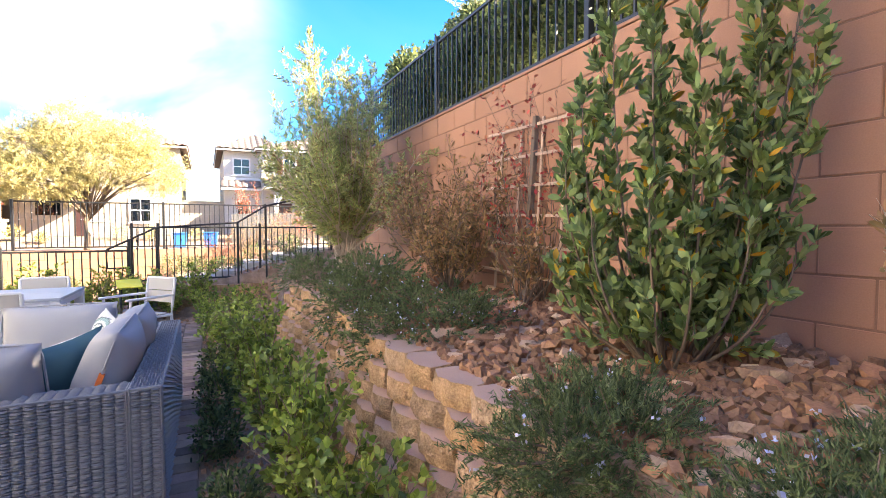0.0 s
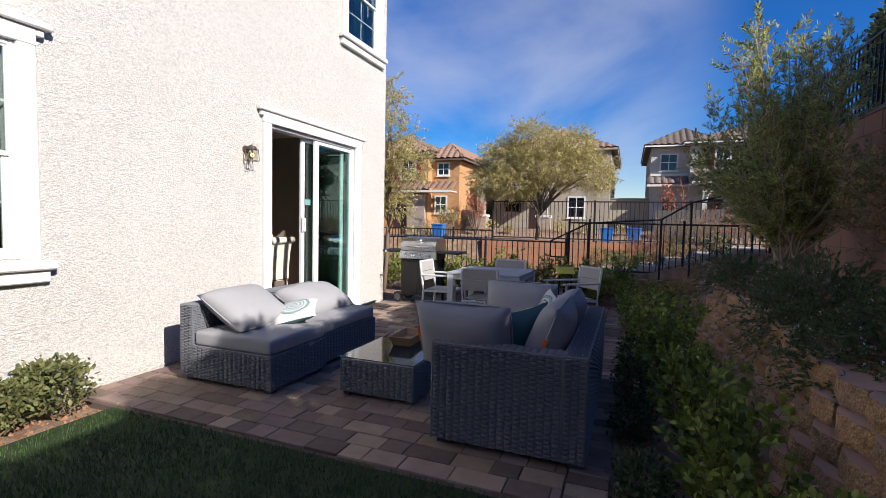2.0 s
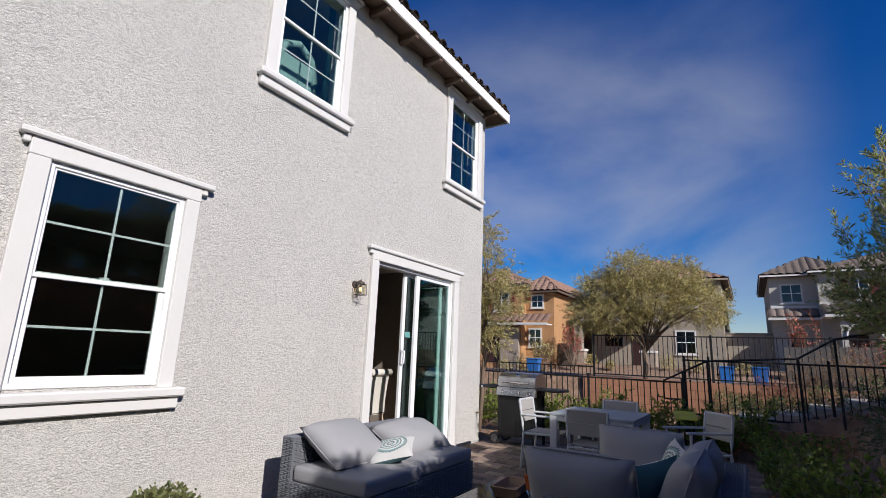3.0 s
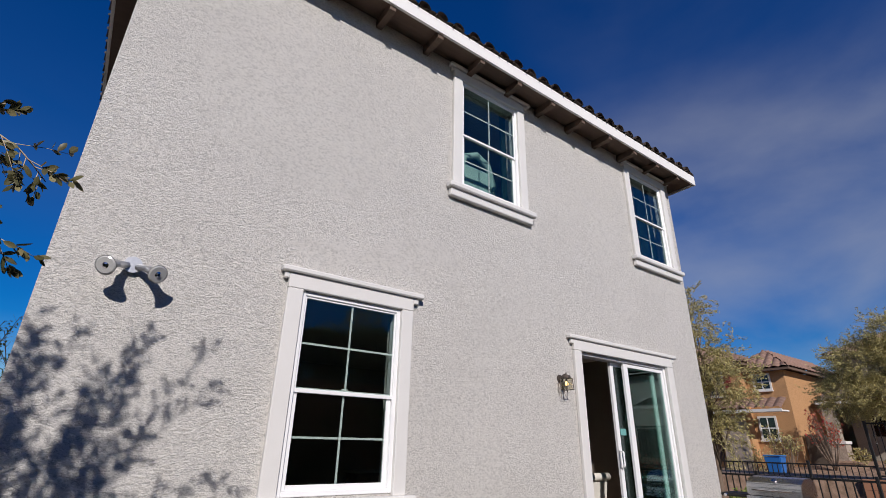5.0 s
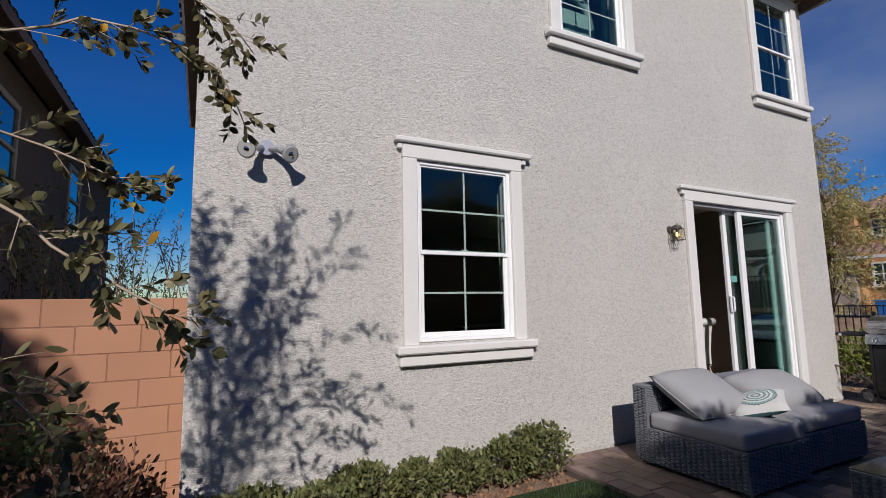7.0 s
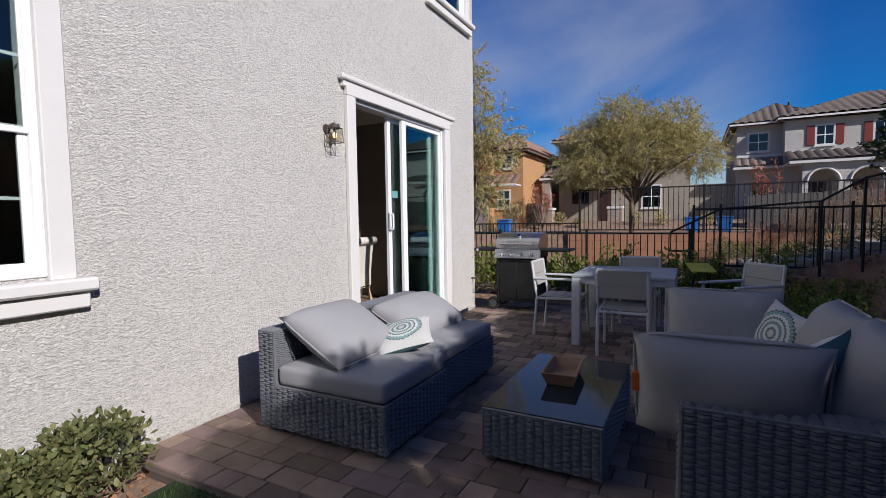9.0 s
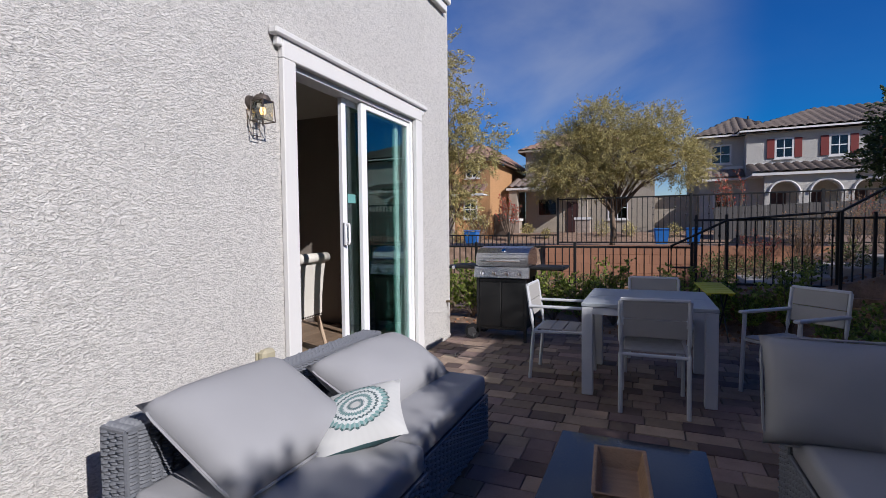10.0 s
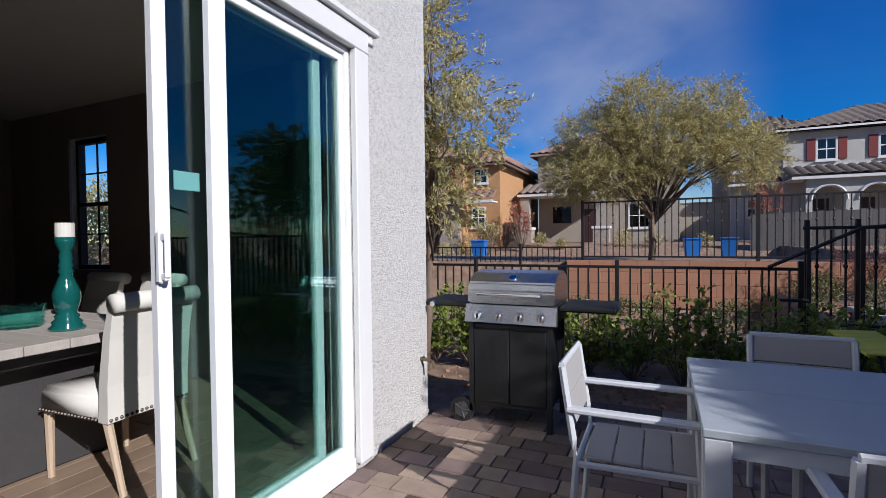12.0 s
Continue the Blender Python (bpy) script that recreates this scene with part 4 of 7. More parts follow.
paver_cells.sort(key=lambda q: math.hypot((q[0] + q[1]) / 2 + 2.2, (q[2] + q[3]) / 2 - 2.2))
rest = bmesh.new()
for k, (xa, xb, ya, yb) in enumerate(paver_cells):
    h = rngp.uniform(-0.003, 0.002)
    if k < 300:
        part("paver", paver_mesh(xb - xa, yb - ya), None, patio, m=pose((xa + xb) / 2, (ya + yb) / 2, h, rngp.uniform(-.4, .4), rngp.uniform(-.4, .4), rngp.uniform(-.6, .6)))
    else:
        vs = add_box(rest, xa + 0.002, xb - 0.002, ya + 0.002, yb - 0.002, -0.03, h)
        tops = [v for v in vs if v.co.z > -0.01]
        cx, cy = (xa + xb) / 2, (ya + yb) / 2
        for v in tops:
            v.co.x += (cx - v.co.x) * 0.03
            v.co.y += (cy - v.co.y) * 0.04
part("far_pavers", rest, M_PAVERMIX, patio)["kind"] = "stuff"


# ---- turf blades ----
rg = np.random.default_rng(5)
n = 60000
px, py = rg.uniform(-3.40, -0.05, n), rg.uniform(-1.2, 2.17, n)
dirs = rg.uniform(0, 2 * np.pi, n)
hh, lean = rg.uniform(0.018, 0.034, n), rg.uniform(0.0, 0.018, n)
w2 = 0.0022
b0 = np.stack([px - w2 * np.sin(dirs), py + w2 * np.cos(dirs), np.full(n, -0.012)], 1)
b1 = np.stack([px + w2 * np.sin(dirs), py - w2 * np.cos(dirs), np.full(n, -0.012)], 1)
tp = np.stack([px + lean * np.cos(dirs), py + lean * np.sin(dirs), -0.012 + hh], 1)
v = np.stack([b0, b1, tp], 1).reshape(-1, 3)
me = bpy.data.meshes.new("blades")
me.vertices.add(len(v)); me.vertices.foreach_set("co", v.ravel())
me.loops.add(3 * n); me.loops.foreach_set("vertex_index", np.arange(3 * n))
me.polygons.add(n); me.polygons.foreach_set("loop_start", np.arange(0, 3 * n, 3))
me.update(calc_edges=True)
me.materials.append(M_BLADE)
tagged(new("turf", me), "short green artificial grass blades", "grass", "", "stuff")


# ---- patio furniture ----
def wicker_box(x0, x1, y0, y1, z0, z1, faces="xXyYZ"):
    """A woven box: one mesh of woven sheets; letters name the sides to weave."""
    out = bmesh.new()
    plans = {"x": (y0, y1, z0, z1, lambda u, v, h: (x0 - h, u, v)), "X": (y0, y1, z0, z1, lambda u, v, h: (x1 + h, u, v)),
             "y": (x0, x1, z0, z1, lambda u, v, h: (u, y0 - h, v)), "Y": (x0, x1, z0, z1, lambda u, v, h: (u, y1 + h, v)),
             "Z": (x0, x1, y0, y1, lambda u, v, h: (u, v, z1 + h))}
    if (x1 - x0) < (y1 - y0):
        plans["Z"] = (y0, y1, x0, x1, lambda u, v, h: (v, u, z1 + h))
    for k in "xXyYZ":
        if k in faces:
            bm = wicker_panel(*plans[k][:4], plans[k][4])
            me = bpy.data.meshes.new("tmp")
            bm.to_mesh(me); bm.free()
            out.from_mesh(me)
            bpy.data.meshes.remove(me)
    add_box(out, x0 + 0.002, x1 - 0.002, y0 + 0.002, y1 - 0.002, z0, z1 - 0.002)
    # rounded plaited corners
    for cx in (x0, x1):
        for cy in (y0, y1):
            add_rod(out, (cx, cy, z0), (cx, cy, z1 + 0.004), 0.009, None, 6)
    for a, b in (((x0, y0), (x1, y0)), ((x1, y0), (x1, y1)), ((x1, y1), (x0, y1)), ((x0, y1), (x0, y0))):
        add_rod(out, (*a, z1 + 0.002), (*b, z1 + 0.002), 0.009, None, 6)
    bmesh.ops.recalc_face_normals(out, faces=out.faces)
    return out


M_DARKFOOT = mat("grey_foot", (0.10, 0.10, 0.10), 0.6)
M_TAG = mat("orange_tag", (0.75, 0.16, 0.03), 0.7)


def seat_module(label, x0, x1, y0, y1, backs, low=0.30, high=0.635, t=0.125, back_hi=None):
    """One unit of the sectional sofa: woven base, woven backs on the named sides, and a thick seat cushion."""
    s = thing("sofa_module", label, "outdoor sofa", "sectional sofa units", "", ((x0 + x1) / 2, (y0 + y1) / 2, 0))
    cx, cy = (x0 + x1) / 2, (y0 + y1) / 2
    a, b, c, d = x0 - cx, x1 - cx, y0 - cy, y1 - cy
    ia, ib, ic, id_ = a, b, c, d
    if "x" in backs:
        part("backrest", wicker_box(a, a + t, c, d, 0.035, high), M_WICKER, s); ia = a + t + 0.012
    if "X" in backs:
        part("backrest", wicker_box(b - t, b, c, d, 0.035, high), M_WICKER, s); ib = b - t - 0.012
    if "y" in backs:
        part("side_panel", wicker_box(ia, ib, c, c + t, 0.035, high - 0.004), M_WICKER, s); ic = c + t + 0.012
    if "Y" in backs:
        part("side_panel", wicker_box(ia, ib, d - t, d, 0.035, high - 0.004), M_WICKER, s); id_ = d - t - 0.012
    part("base", wicker_box(ia, ib, ic, id_, 0.035, low, "xXyY"), M_WICKER, s)
    fm = mesh_of(box(-0.035, 0.035, -0.035, 0.035, 0, 0.034, 0.004), M_DARKFOOT)
    for fx in (a + 0.06, b - 0.06):
        for fy in (c + 0.06, d - 0.06):
            part("foot", fm, None, s, m=pose(fx, fy, 0.0))
    q = part("seat_cushion", slab_cushion(ib - ia - 0.004, id_ - ic - 0.004, 0.125), M_CUSHION, s, "thick grey seat cushion", True)
    q.matrix_basis = pose((ia + ib) / 2, (ic + id_) / 2, low + 0.004)
    return s


A1 = seat_module("grey wicker sofa unit with a seat cushion against the house", -3.50, -2.56, 2.78, 3.50, "x")
A2 = seat_module("grey wicker sofa unit beside the sliding door", -3.50, -2.62, 3.515, 4.50, "x")
B1 = seat_module("grey wicker corner sofa unit with its back to the lawn", -1.12, -0.20, 2.57, 3.465, "Xy")
B2 = seat_module("grey wicker corner sofa unit beside the dining table", -1.12, -0.20, 3.48, 4.38, "XY")


def back_cushion(at, rz, tilt, w=0.66, h=0.46, t=0.20, seed=1, label="plump grey back cushion on the wicker sofa", tag=False):
    """A cushion leaning back; it faces local -y."""
    p = thing("back_cushion", label, "cushion", "back cushions")
    p.matrix_world = pose(*at, 0, 0, rz) @ pose(0, 0, 0, -tilt, 0, 0)
    part("cover", pillow(w, h, t, seed, 16, 0.10), M_CUSHION, p, smooth=True)
    bm = bmesh.new()
    pts = []
    for k in range(41):
        a = 2 * math.pi * k / 40
        pts.append((0.5 * w * 0.985 * math.copysign(abs(math.cos(a)) ** 0.22, math.cos(a)), 0, 0.5 * h * 0.985 * math.copysign(abs(math.sin(a)) ** 0.22, math.sin(a))))
    add_path(bm, pts, 0.006, 5)
    part("piping", bm, M_CUSHION, p)
    if tag:
        part("tag", box(w / 2 - 0.03, w / 2 + 0.006, -0.012, 0.012, -0.045, 0.045), M_TAG, p, "small orange tag")
    return p


back_cushion((-3.13, 3.15, 0.59), 90, 60, 0.68, 0.54, 0.25, 1)
back_cushion((-3.075, 4.05, 0.535), 88, 64, 0.84, 0.48, 0.27, 2)
back_cushion((-0.98, 2.76, 0.650), 180, 20, 0.64, 0.47, 0.29, 3, tag=True)
back_cushion((-0.47, 3.06, 0.64), -90, 20, 0.64, 0.50, 0.26, 4, tag=True)
back_cushion((-0.92, 4.17, 0.62), 0, 14, 0.66, 0.46, 0.25, 5)
back_cushion((-0.46, 3.70, 0.63), -90, 20, 0.64, 0.48, 0.26, 6)

# throw pillows with a ring pattern
M_THROW = mat("medallion_fabric", (0.52, 0.52, 0.50), 0.9, var=0.04, fine=400, bump=0.2, bscale=500, depth=0.001)
n_, l_ = M_THROW.node_tree.nodes, M_THROW.node_tree.links
tc, sep = n_.new("ShaderNodeTexCoord"), n_.new("ShaderNodeSeparateXYZ")
cmb, ln_ = n_.new("ShaderNodeCombineXYZ"), n_.new("ShaderNodeVectorMath")
ln_.operation = "LENGTH"
l_.new(tc.outputs["Object"], sep.inputs[0]); l_.new(sep.outputs["X"], cmb.inputs["X"]); l_.new(sep.outputs["Z"], cmb.inputs["Y"])
l_.new(cmb.outputs[0], ln_.inputs[0])
ang = n_.new("ShaderNodeMath"); ang.operation = "ARCTAN2"
l_.new(sep.outputs["X"], ang.inputs[0]); l_.new(sep.outputs["Z"], ang.inputs[1])
spk = n_.new("ShaderNodeMath"); spk.operation = "MULTIPLY"; spk.inputs[1].default_value = 28.0
l_.new(ang.outputs[0], spk.inputs[0])
sn = n_.new("ShaderNodeMath"); sn.operation = "SINE"; l_.new(spk.outputs[0], sn.inputs[0])
rad = n_.new("ShaderNodeMath"); rad.operation = "MULTIPLY_ADD"; rad.inputs[1].default_value = 0.0035
l_.new(sn.outputs[0], rad.inputs[0]); l_.new(ln_.outputs["Value"], rad.inputs[2])
rp = n_.new("ShaderNodeValToRGB")
rp.color_ramp.interpolation = "CONSTANT"
el = rp.color_ramp.elements
el[0].position, el[0].color = 0.0, (0.52, 0.52, 0.50, 1)
el[1].position, el[1].color = 0.10, (0.05, 0.12, 0.13, 1)
for pos_, c_ in ((0.17, (0.66, 0.68, 0.66, 1)), (0.25, (0.10, 0.22, 0.22, 1)), (0.33, (0.60, 0.64, 0.62, 1)), (0.40, (0.04, 0.09, 0.10, 1)), (0.45, (0.62, 0.66, 0.64, 1)),
                 (0.53, (0.16, 0.30, 0.29, 1)), (0.62, (0.05, 0.10, 0.10, 1)), (0.66, (0.54, 0.54, 0.52, 1))):
    e_ = el.new(pos_); e_.color = c_
m5 = n_.new("ShaderNodeMath"); m5.operation = "MULTIPLY"; m5.inputs[1].default_value = 4.6
l_.new(rad.outputs[0], m5.inputs[0]); l_.new(m5.outputs[0], rp.inputs["Fac"])
# radial dashes break the rings
sp2 = n_.new("ShaderNodeMath"); sp2.operation = "MULTIPLY"; sp2.inputs[1].default_value = 40.0
l_.new(ang.outputs[0], sp2.inputs[0])
sn2 = n_.new("ShaderNodeMath"); sn2.operation = "SINE"; l_.new(sp2.outputs[0], sn2.inputs[0])
gt2 = n_.new("ShaderNodeMath"); gt2.operation = "GREATER_THAN"; gt2.inputs[1].default_value = 0.25
l_.new(sn2.outputs[0], gt2.inputs[0])
mk2 = n_.new("ShaderNodeMath"); mk2.operation = "MULTIPLY"; mk2.inputs[1].default_value = 0.4
l_.new(gt2.outputs[0], mk2.inputs[0])
mx2 = n_.new("ShaderNodeMix"); mx2.data_type = "RGBA"; mx2.inputs["B"].default_value = (0.52, 0.52, 0.50, 1)
l_.new(mk2.outputs[0], mx2.inputs["Factor"]); l_.new(rp.outputs["Color"], mx2.inputs["A"])
l_.new(mx2.outputs["Result"], n_["Principled BSDF"].inputs["Base Color"])
M_TEALFAB = mat("teal_fabric", (0.07, 0.16, 0.165), 0.9, var=0.08, fine=400, bump=0.2, bscale=500, depth=0.001)


def throw_pillow(at, rx, ry, rz, material, label, seed=3, size=0.42, spin=0):
    p = thing("throw_pillow", label, "pillow", "throw pillows")
    p.matrix_world = pose(*at, rx, ry, rz) @ pose(0, 0, 0, 0, spin, 0)
    for side, nm, m_, lb in ((-1, "front", material, ""), (1, "back", M_TEALFAB, "plain teal back")):
        bm = pillow(size, size, 0.13, seed, 14, 0.16)
        bmesh.ops.delete(bm, geom=[f for f in bm.faces if f.calc_center_median().y * side < 0], context="FACES")
        part(nm, bm, m_, p, lb, True)
    return p


throw_pillow((-2.85, 3.44, 0.525), -70, 0, -14, M_THROW, "white throw pillow with a dark green ring medallion", size=0.40, spin=45)
throw_pillow((-0.64, 3.98, 0.62), -20, 14, -62, M_THROW, "white throw pillow with ring medallion on the corner sofa", 5, 0.34)
throw_pillow((-0.66, 3.06, 0.63), -14, 8, -128, M_THROW, "throw pillow with a ring medallion and a teal back", 6, 0.40)

# coffee table
ct = thing("coffee_table", "low grey wicker coffee table with a glass top", "coffee table", "", "", (-1.78, 3.585, 0))
part("base", wicker_box(-0.31, 0.31, -0.545, 0.545, 0.03, 0.285, "xXyY"), M_WICKER, ct)
part("top_rim", box(-0.318, 0.318, -0.553, 0.553, 0.289, 0.299, 0.003), M_ALU, ct, "pale rim under the glass")
part("glass_top", box(-0.32, 0.32, -0.555, 0.555, 0.300, 0.308, 0.002), M_TABLEGLASS, ct, "dark reflecting glass top")
for fx in (-0.27, 0.27):
    for fy in (-0.5, 0.5):
        part("foot", box(fx - .03, fx + .03, fy - .03, fy + .03, 0, 0.03, 0.004), M_DARKFOOT, ct)


def trough(w, d, h, taper, wall):
    """An open wooden trough with sloping sides."""
    bm = bmesh.new()
    ring = lambda sx, sy, z: [bm.verts.new((x * sx / 2, y * sy / 2, z)) for x, y in ((-1, -1), (1, -1), (1, 1), (-1, 1))]
    r0, r1 = ring(w * taper, d * taper, 0), ring(w, d, h)
    r2, r3 = ring(w - 2 * wall, d - 2 * wall, h), ring(w * taper - wall, d * taper - wall, 0.02)
    for a, b in ((r0, r1), (r1, r2), (r2, r3)):
        for k in range(4):
            bm.faces.new((a[k], a[(k + 1) % 4], b[(k + 1) % 4], b[k]))
    bm.faces.new(r0[::-1]); bm.faces.new(r3)
    bmesh.ops.recalc_face_normals(bm, faces=bm.faces)
    bmesh.ops.bevel(bm, geom=list(bm.edges), offset=0.003, segments=1, affect="EDGES")
    return bm


tr = thing("wooden_tray", "carved wooden dough bowl on the coffee table", "tray", "", "", (-1.83, 3.66, 0.309), 0)
tr.matrix_world = pose(-1.80, 3.65, 0.309, 0, 0, 4)
part("bowl", trough(0.21, 0.40, 0.085, 0.74, 0.016), M_WOODTRAY, tr, smooth=False)


# dining set
def dining_table():
    t = thing("dining_table", "white aluminium outdoor dining table with a grey top", "table", "", "", (-1.71, 6.11, 0))
    w, d = 0.48, 0.50
    part("tabletop", box(-w, w, -d, -0.02, 0.705, 0.735, 0.004), M_TABLETOP, t)
    part("tabletop", box(-w, w, -0.012, d, 0.705, 0.735, 0.004), M_TABLETOP, t)
    for a in ((-w + .02, w - .02, -d + .015, -d + .04), (-w + .02, w - .02, d - .04, d - .015), (-w + .015, -w + .04, -d + .041, d - .041), (w - .04, w - .015, -d + .041, d - .041)):
        part("apron", box(*a, 0.645, 0.704), M_ALU, t)
    lm = mesh_of(box(-0.042, 0.042, -0.042, 0.042, 0, 0.704, 0.005), M_ALU)
    for x in (-w + 0.045, w - 0.045):
        for y in (-d + 0.045, d - 0.045):
            part("leg", lm, None, t, m=pose(x, y, 0))
    return t


M_SLING = mat("taupe_slat", (0.36, 0.345, 0.325), 0.6, var=0.05, fine=200, bump=0.1)


def dining_chair():
    """White aluminium armchair with slatted seat and back; it faces local +y."""
    c = thing("dining_chair", "white aluminium outdoor armchair with slatted seat and back", "chair", "chairs round the outdoor table")
    w = 0.222
    tube = 0.016
    for sx in (-1, 1):
        x = sx * w
        bm = bmesh.new()
        add_path(bm, [(x, -0.27, 0.0), (x, -0.235, 0.42), (x, -0.248, 0.52), (x, -0.292, 0.82)], tube, 6)
        part("rear_leg", bm, M_ALU, c)
        part("front_leg", rod((x, 0.245, 0.0), (x, 0.215, 0.63), tube, None, 6), M_ALU, c)
        part("armrest", box(x - 0.024, x + 0.024, -0.275, 0.26, 0.632, 0.655, 0.006), M_ALU, c)
        part("seat_rail", rod((x, -0.235, 0.42), (x, 0.225, 0.435), 0.014, None, 6), M_ALU, c)
    part("crossbar", rod((-w, -0.235, 0.42), (w, -0.235, 0.42), 0.013, None, 6), M_ALU, c)
    part("crossbar", rod((-w, 0.225, 0.425), (w, 0.225, 0.425), 0.013, None, 6), M_ALU, c)
    for k in range(4):
        y = -0.205 + k * 0.112
        part("seat_slat", box(-w + 0.02, w - 0.02, y, y + 0.106, 0.437, 0.449, 0.003), M_SLING, c, "taupe seat slat")
    tilt = pose(0, -0.252, 0.555, 8, 0, 0)
    for k in range(2):
        part("back_slat", box(-w + 0.018, w - 0.018, -0.006, 0.006, k * 0.134, k * 0.134 + 0.130, 0.003), M_SLING, c, "taupe back slat", m=tilt)
    part("top_bar", rod((-w, -0.293, 0.825), (w, -0.293, 0.825), 0.013, None, 6), M_ALU, c)
    return c


dining_table()
ch = dining_chair()
ch.matrix_world = pose(-1.665, 5.60, 0, 0, 0, 1)
copy_thing(ch, pose(-2.395, 6.10, 0, 0, 0, -90))
copy_thing(ch, pose(-1.66, 6.60, 0, 0, 0, 178))
copy_thing(ch, pose(-0.68, 6.13, 0, 0, 0, 130))

# lime slatted folding table behind the dining set
lt = thing("side_table", "lime green slatted folding table near the hedge", "side table", "", "", (-0.99, 8.08, 0), 10)
for k in range(6):
    part("slat", box(-0.15, 0.15, -0.245 + k * 0.082, -0.245 + k * 0.082 + 0.074, 0.0, 0.015, 0.003), M_LIME, lt, m=pose(0, 0, 0.60, 8, 0, 0))
for x in (-0.11, 0.11):
    part("batten", box(x - 0.015, x + 0.015, -0.235, 0.24, -0.020, -0.001), M_LIME, lt, m=pose(0, 0, 0.60, 8, 0, 0))
    part("leg", rod((x, -0.18, 0), (x, 0.17, 0.58), 0.009, None, 6), M_IRON, lt)
    part("leg", rod((x * 0.86, 0.18, 0), (x * 0.86, -0.17, 0.58), 0.009, None, 6), M_IRON, lt)


# gas grill
def grill():
    g = thing("gas_grill", "stainless steel gas grill on a black cart", "grill", "", "", (-3.27, 7.36, 0))
    part("cart", box(-0.30, 0.26, -0.22, 0.24, 0.13, 0.74, 0.01), M_BLACK, g, "black enamelled cabinet")
    part("cart_door", box(-0.285, -0.022, -0.236, -0.221, 0.17, 0.70, 0.006), M_BLACK, g)
    part("cart_door", box(-0.018, 0.245, -0.236, -0.221, 0.17, 0.70, 0.006), M_BLACK, g)
    part("firebox", box(-0.32, 0.30, -0.20, 0.25, 0.742, 0.88, 0.015), M_BLACK, g)
    bm = bmesh.new()
    prof = [(-0.235, 0.885), (-0.243, 0.975), (-0.215, 1.035), (-0.10, 1.098), (0.10, 1.112), (0.225, 1.06), (0.25, 0.885)]
    ends = [[bm.verts.new((x, y, z)) for y, z in prof] for x in (-0.325, 0.305)]
    for k in range(len(prof) - 1):
        bm.faces.new((ends[0][k], ends[0][k + 1], ends[1][k + 1], ends[1][k]))
    bm.faces.new(ends[0][::-1]); bm.faces.new(ends[1]); bm.faces.new((ends[0][0], ends[1][0], ends[1][-1], ends[0][-1]))
    bmesh.ops.recalc_face_normals(bm, faces=bm.faces)
    bmesh.ops.bevel(bm, geom=[e for e in bm.edges if e.calc_length() > 0.4], offset=0.012, segments=2, affect="EDGES")
    part("hood", bm, M_STEEL, g, "brushed steel lid", False)
    bm = rod((-0.24, -0.285, 0.955), (0.22, -0.285, 0.955), 0.012, None, 10)
    for x in (-0.23, 0.21):
        add_rod(bm, (x, -0.285, 0.955), (x, -0.238, 0.965), 0.009, None, 8)
    part("lid_handle", bm, M_CHROME, g)
    bm = rod((0, -0.18, 1.062), (0, -0.192, 1.078), 0.026, None, 16)
    part("thermometer", bm, M_CHROME, g)
    bm = bmesh.new()
    pv = [[bm.verts.new((x, y, z)) for y, z in ((-0.21, 0.745), (-0.275, 0.755), (-0.245, 0.878), (-0.21, 0.878))] for x in (-0.34, 0.32)]
    for k in range(4):
        bm.faces.new((pv[0][k], pv[0][(k + 1) % 4], pv[1][(k + 1) % 4], pv[1][k]))
    bm.faces.new(pv[0][::-1]); bm.faces.new(pv[1])
    bmesh.ops.recalc_face_normals(bm, faces=bm.faces)
    part("control_panel", bm, M_STEEL, g)
    for k in range(4):
        x = -0.235 + k * 0.15
        bm = rod((x, -0.258, 0.812), (x, -0.30, 0.802), 0.026, 0.021, 16)
        add_box(bm, x - 0.006, x + 0.006, -0.312, -0.298, 0.785, 0.822, 0.002)
        part("knob", bm, M_CHROME, g)
        part("knob_ring", rod((x, -0.253, 0.813), (x, -0.262, 0.811), 0.034, None, 18), M_STEEL, g)
    for a, b in ((-0.72, -0.345), (0.325, 0.70)):
        part("side_shelf", box(a, b, -0.20, 0.22, 0.845, 0.885, 0.012), M_BLACK, g, "black side shelf")
    part("knob", rod((-0.62, -0.201, 0.862), (-0.62, -0.235, 0.862), 0.024, 0.020, 16), M_CHROME, g)
    for x in (-0.305, 0.265):
        part("leg", box(x - 0.018, x + 0.018, -0.235, -0.205, 0.0 if x > 0 else 0.09, 0.742), M_BLACK, g)
        part("leg", box(x - 0.018, x + 0.018, 0.215, 0.245, 0.0 if x > 0 else 0.09, 0.742), M_BLACK, g)
    for y in (-0.21, 0.21):
        wh = part("wheel", rod((-0.385, y - 0.025, 0.09), (-0.385, y + 0.025, 0.09), 0.09, None, 24), M_RUBBER, g)
        bm = rod((-0.385, y - 0.031, 0.09), (-0.385, y - 0.026, 0.09), 0.055, None, 16)
        add_rod(bm, (-0.385, y - 0.038, 0.09), (-0.385, y - 0.031, 0.09), 0.016, None, 10)
        for k in range(5):
            a_ = 2 * math.pi * k / 5
            add_rod(bm, (-0.385 + 0.016 * math.cos(a_), y - 0.033, 0.09 + 0.016 * math.sin(a_)), (-0.385 + 0.062 * math.cos(a_), y - 0.033, 0.09 + 0.062 * math.sin(a_)), 0.007, None, 5)
        part("rim", bm, M_DARKFOOT, wh)
    part("axle", rod((-0.385, -0.18, 0.09), (-0.385, 0.18, 0.09), 0.01), M_BLACK, g)
    return g


grill()

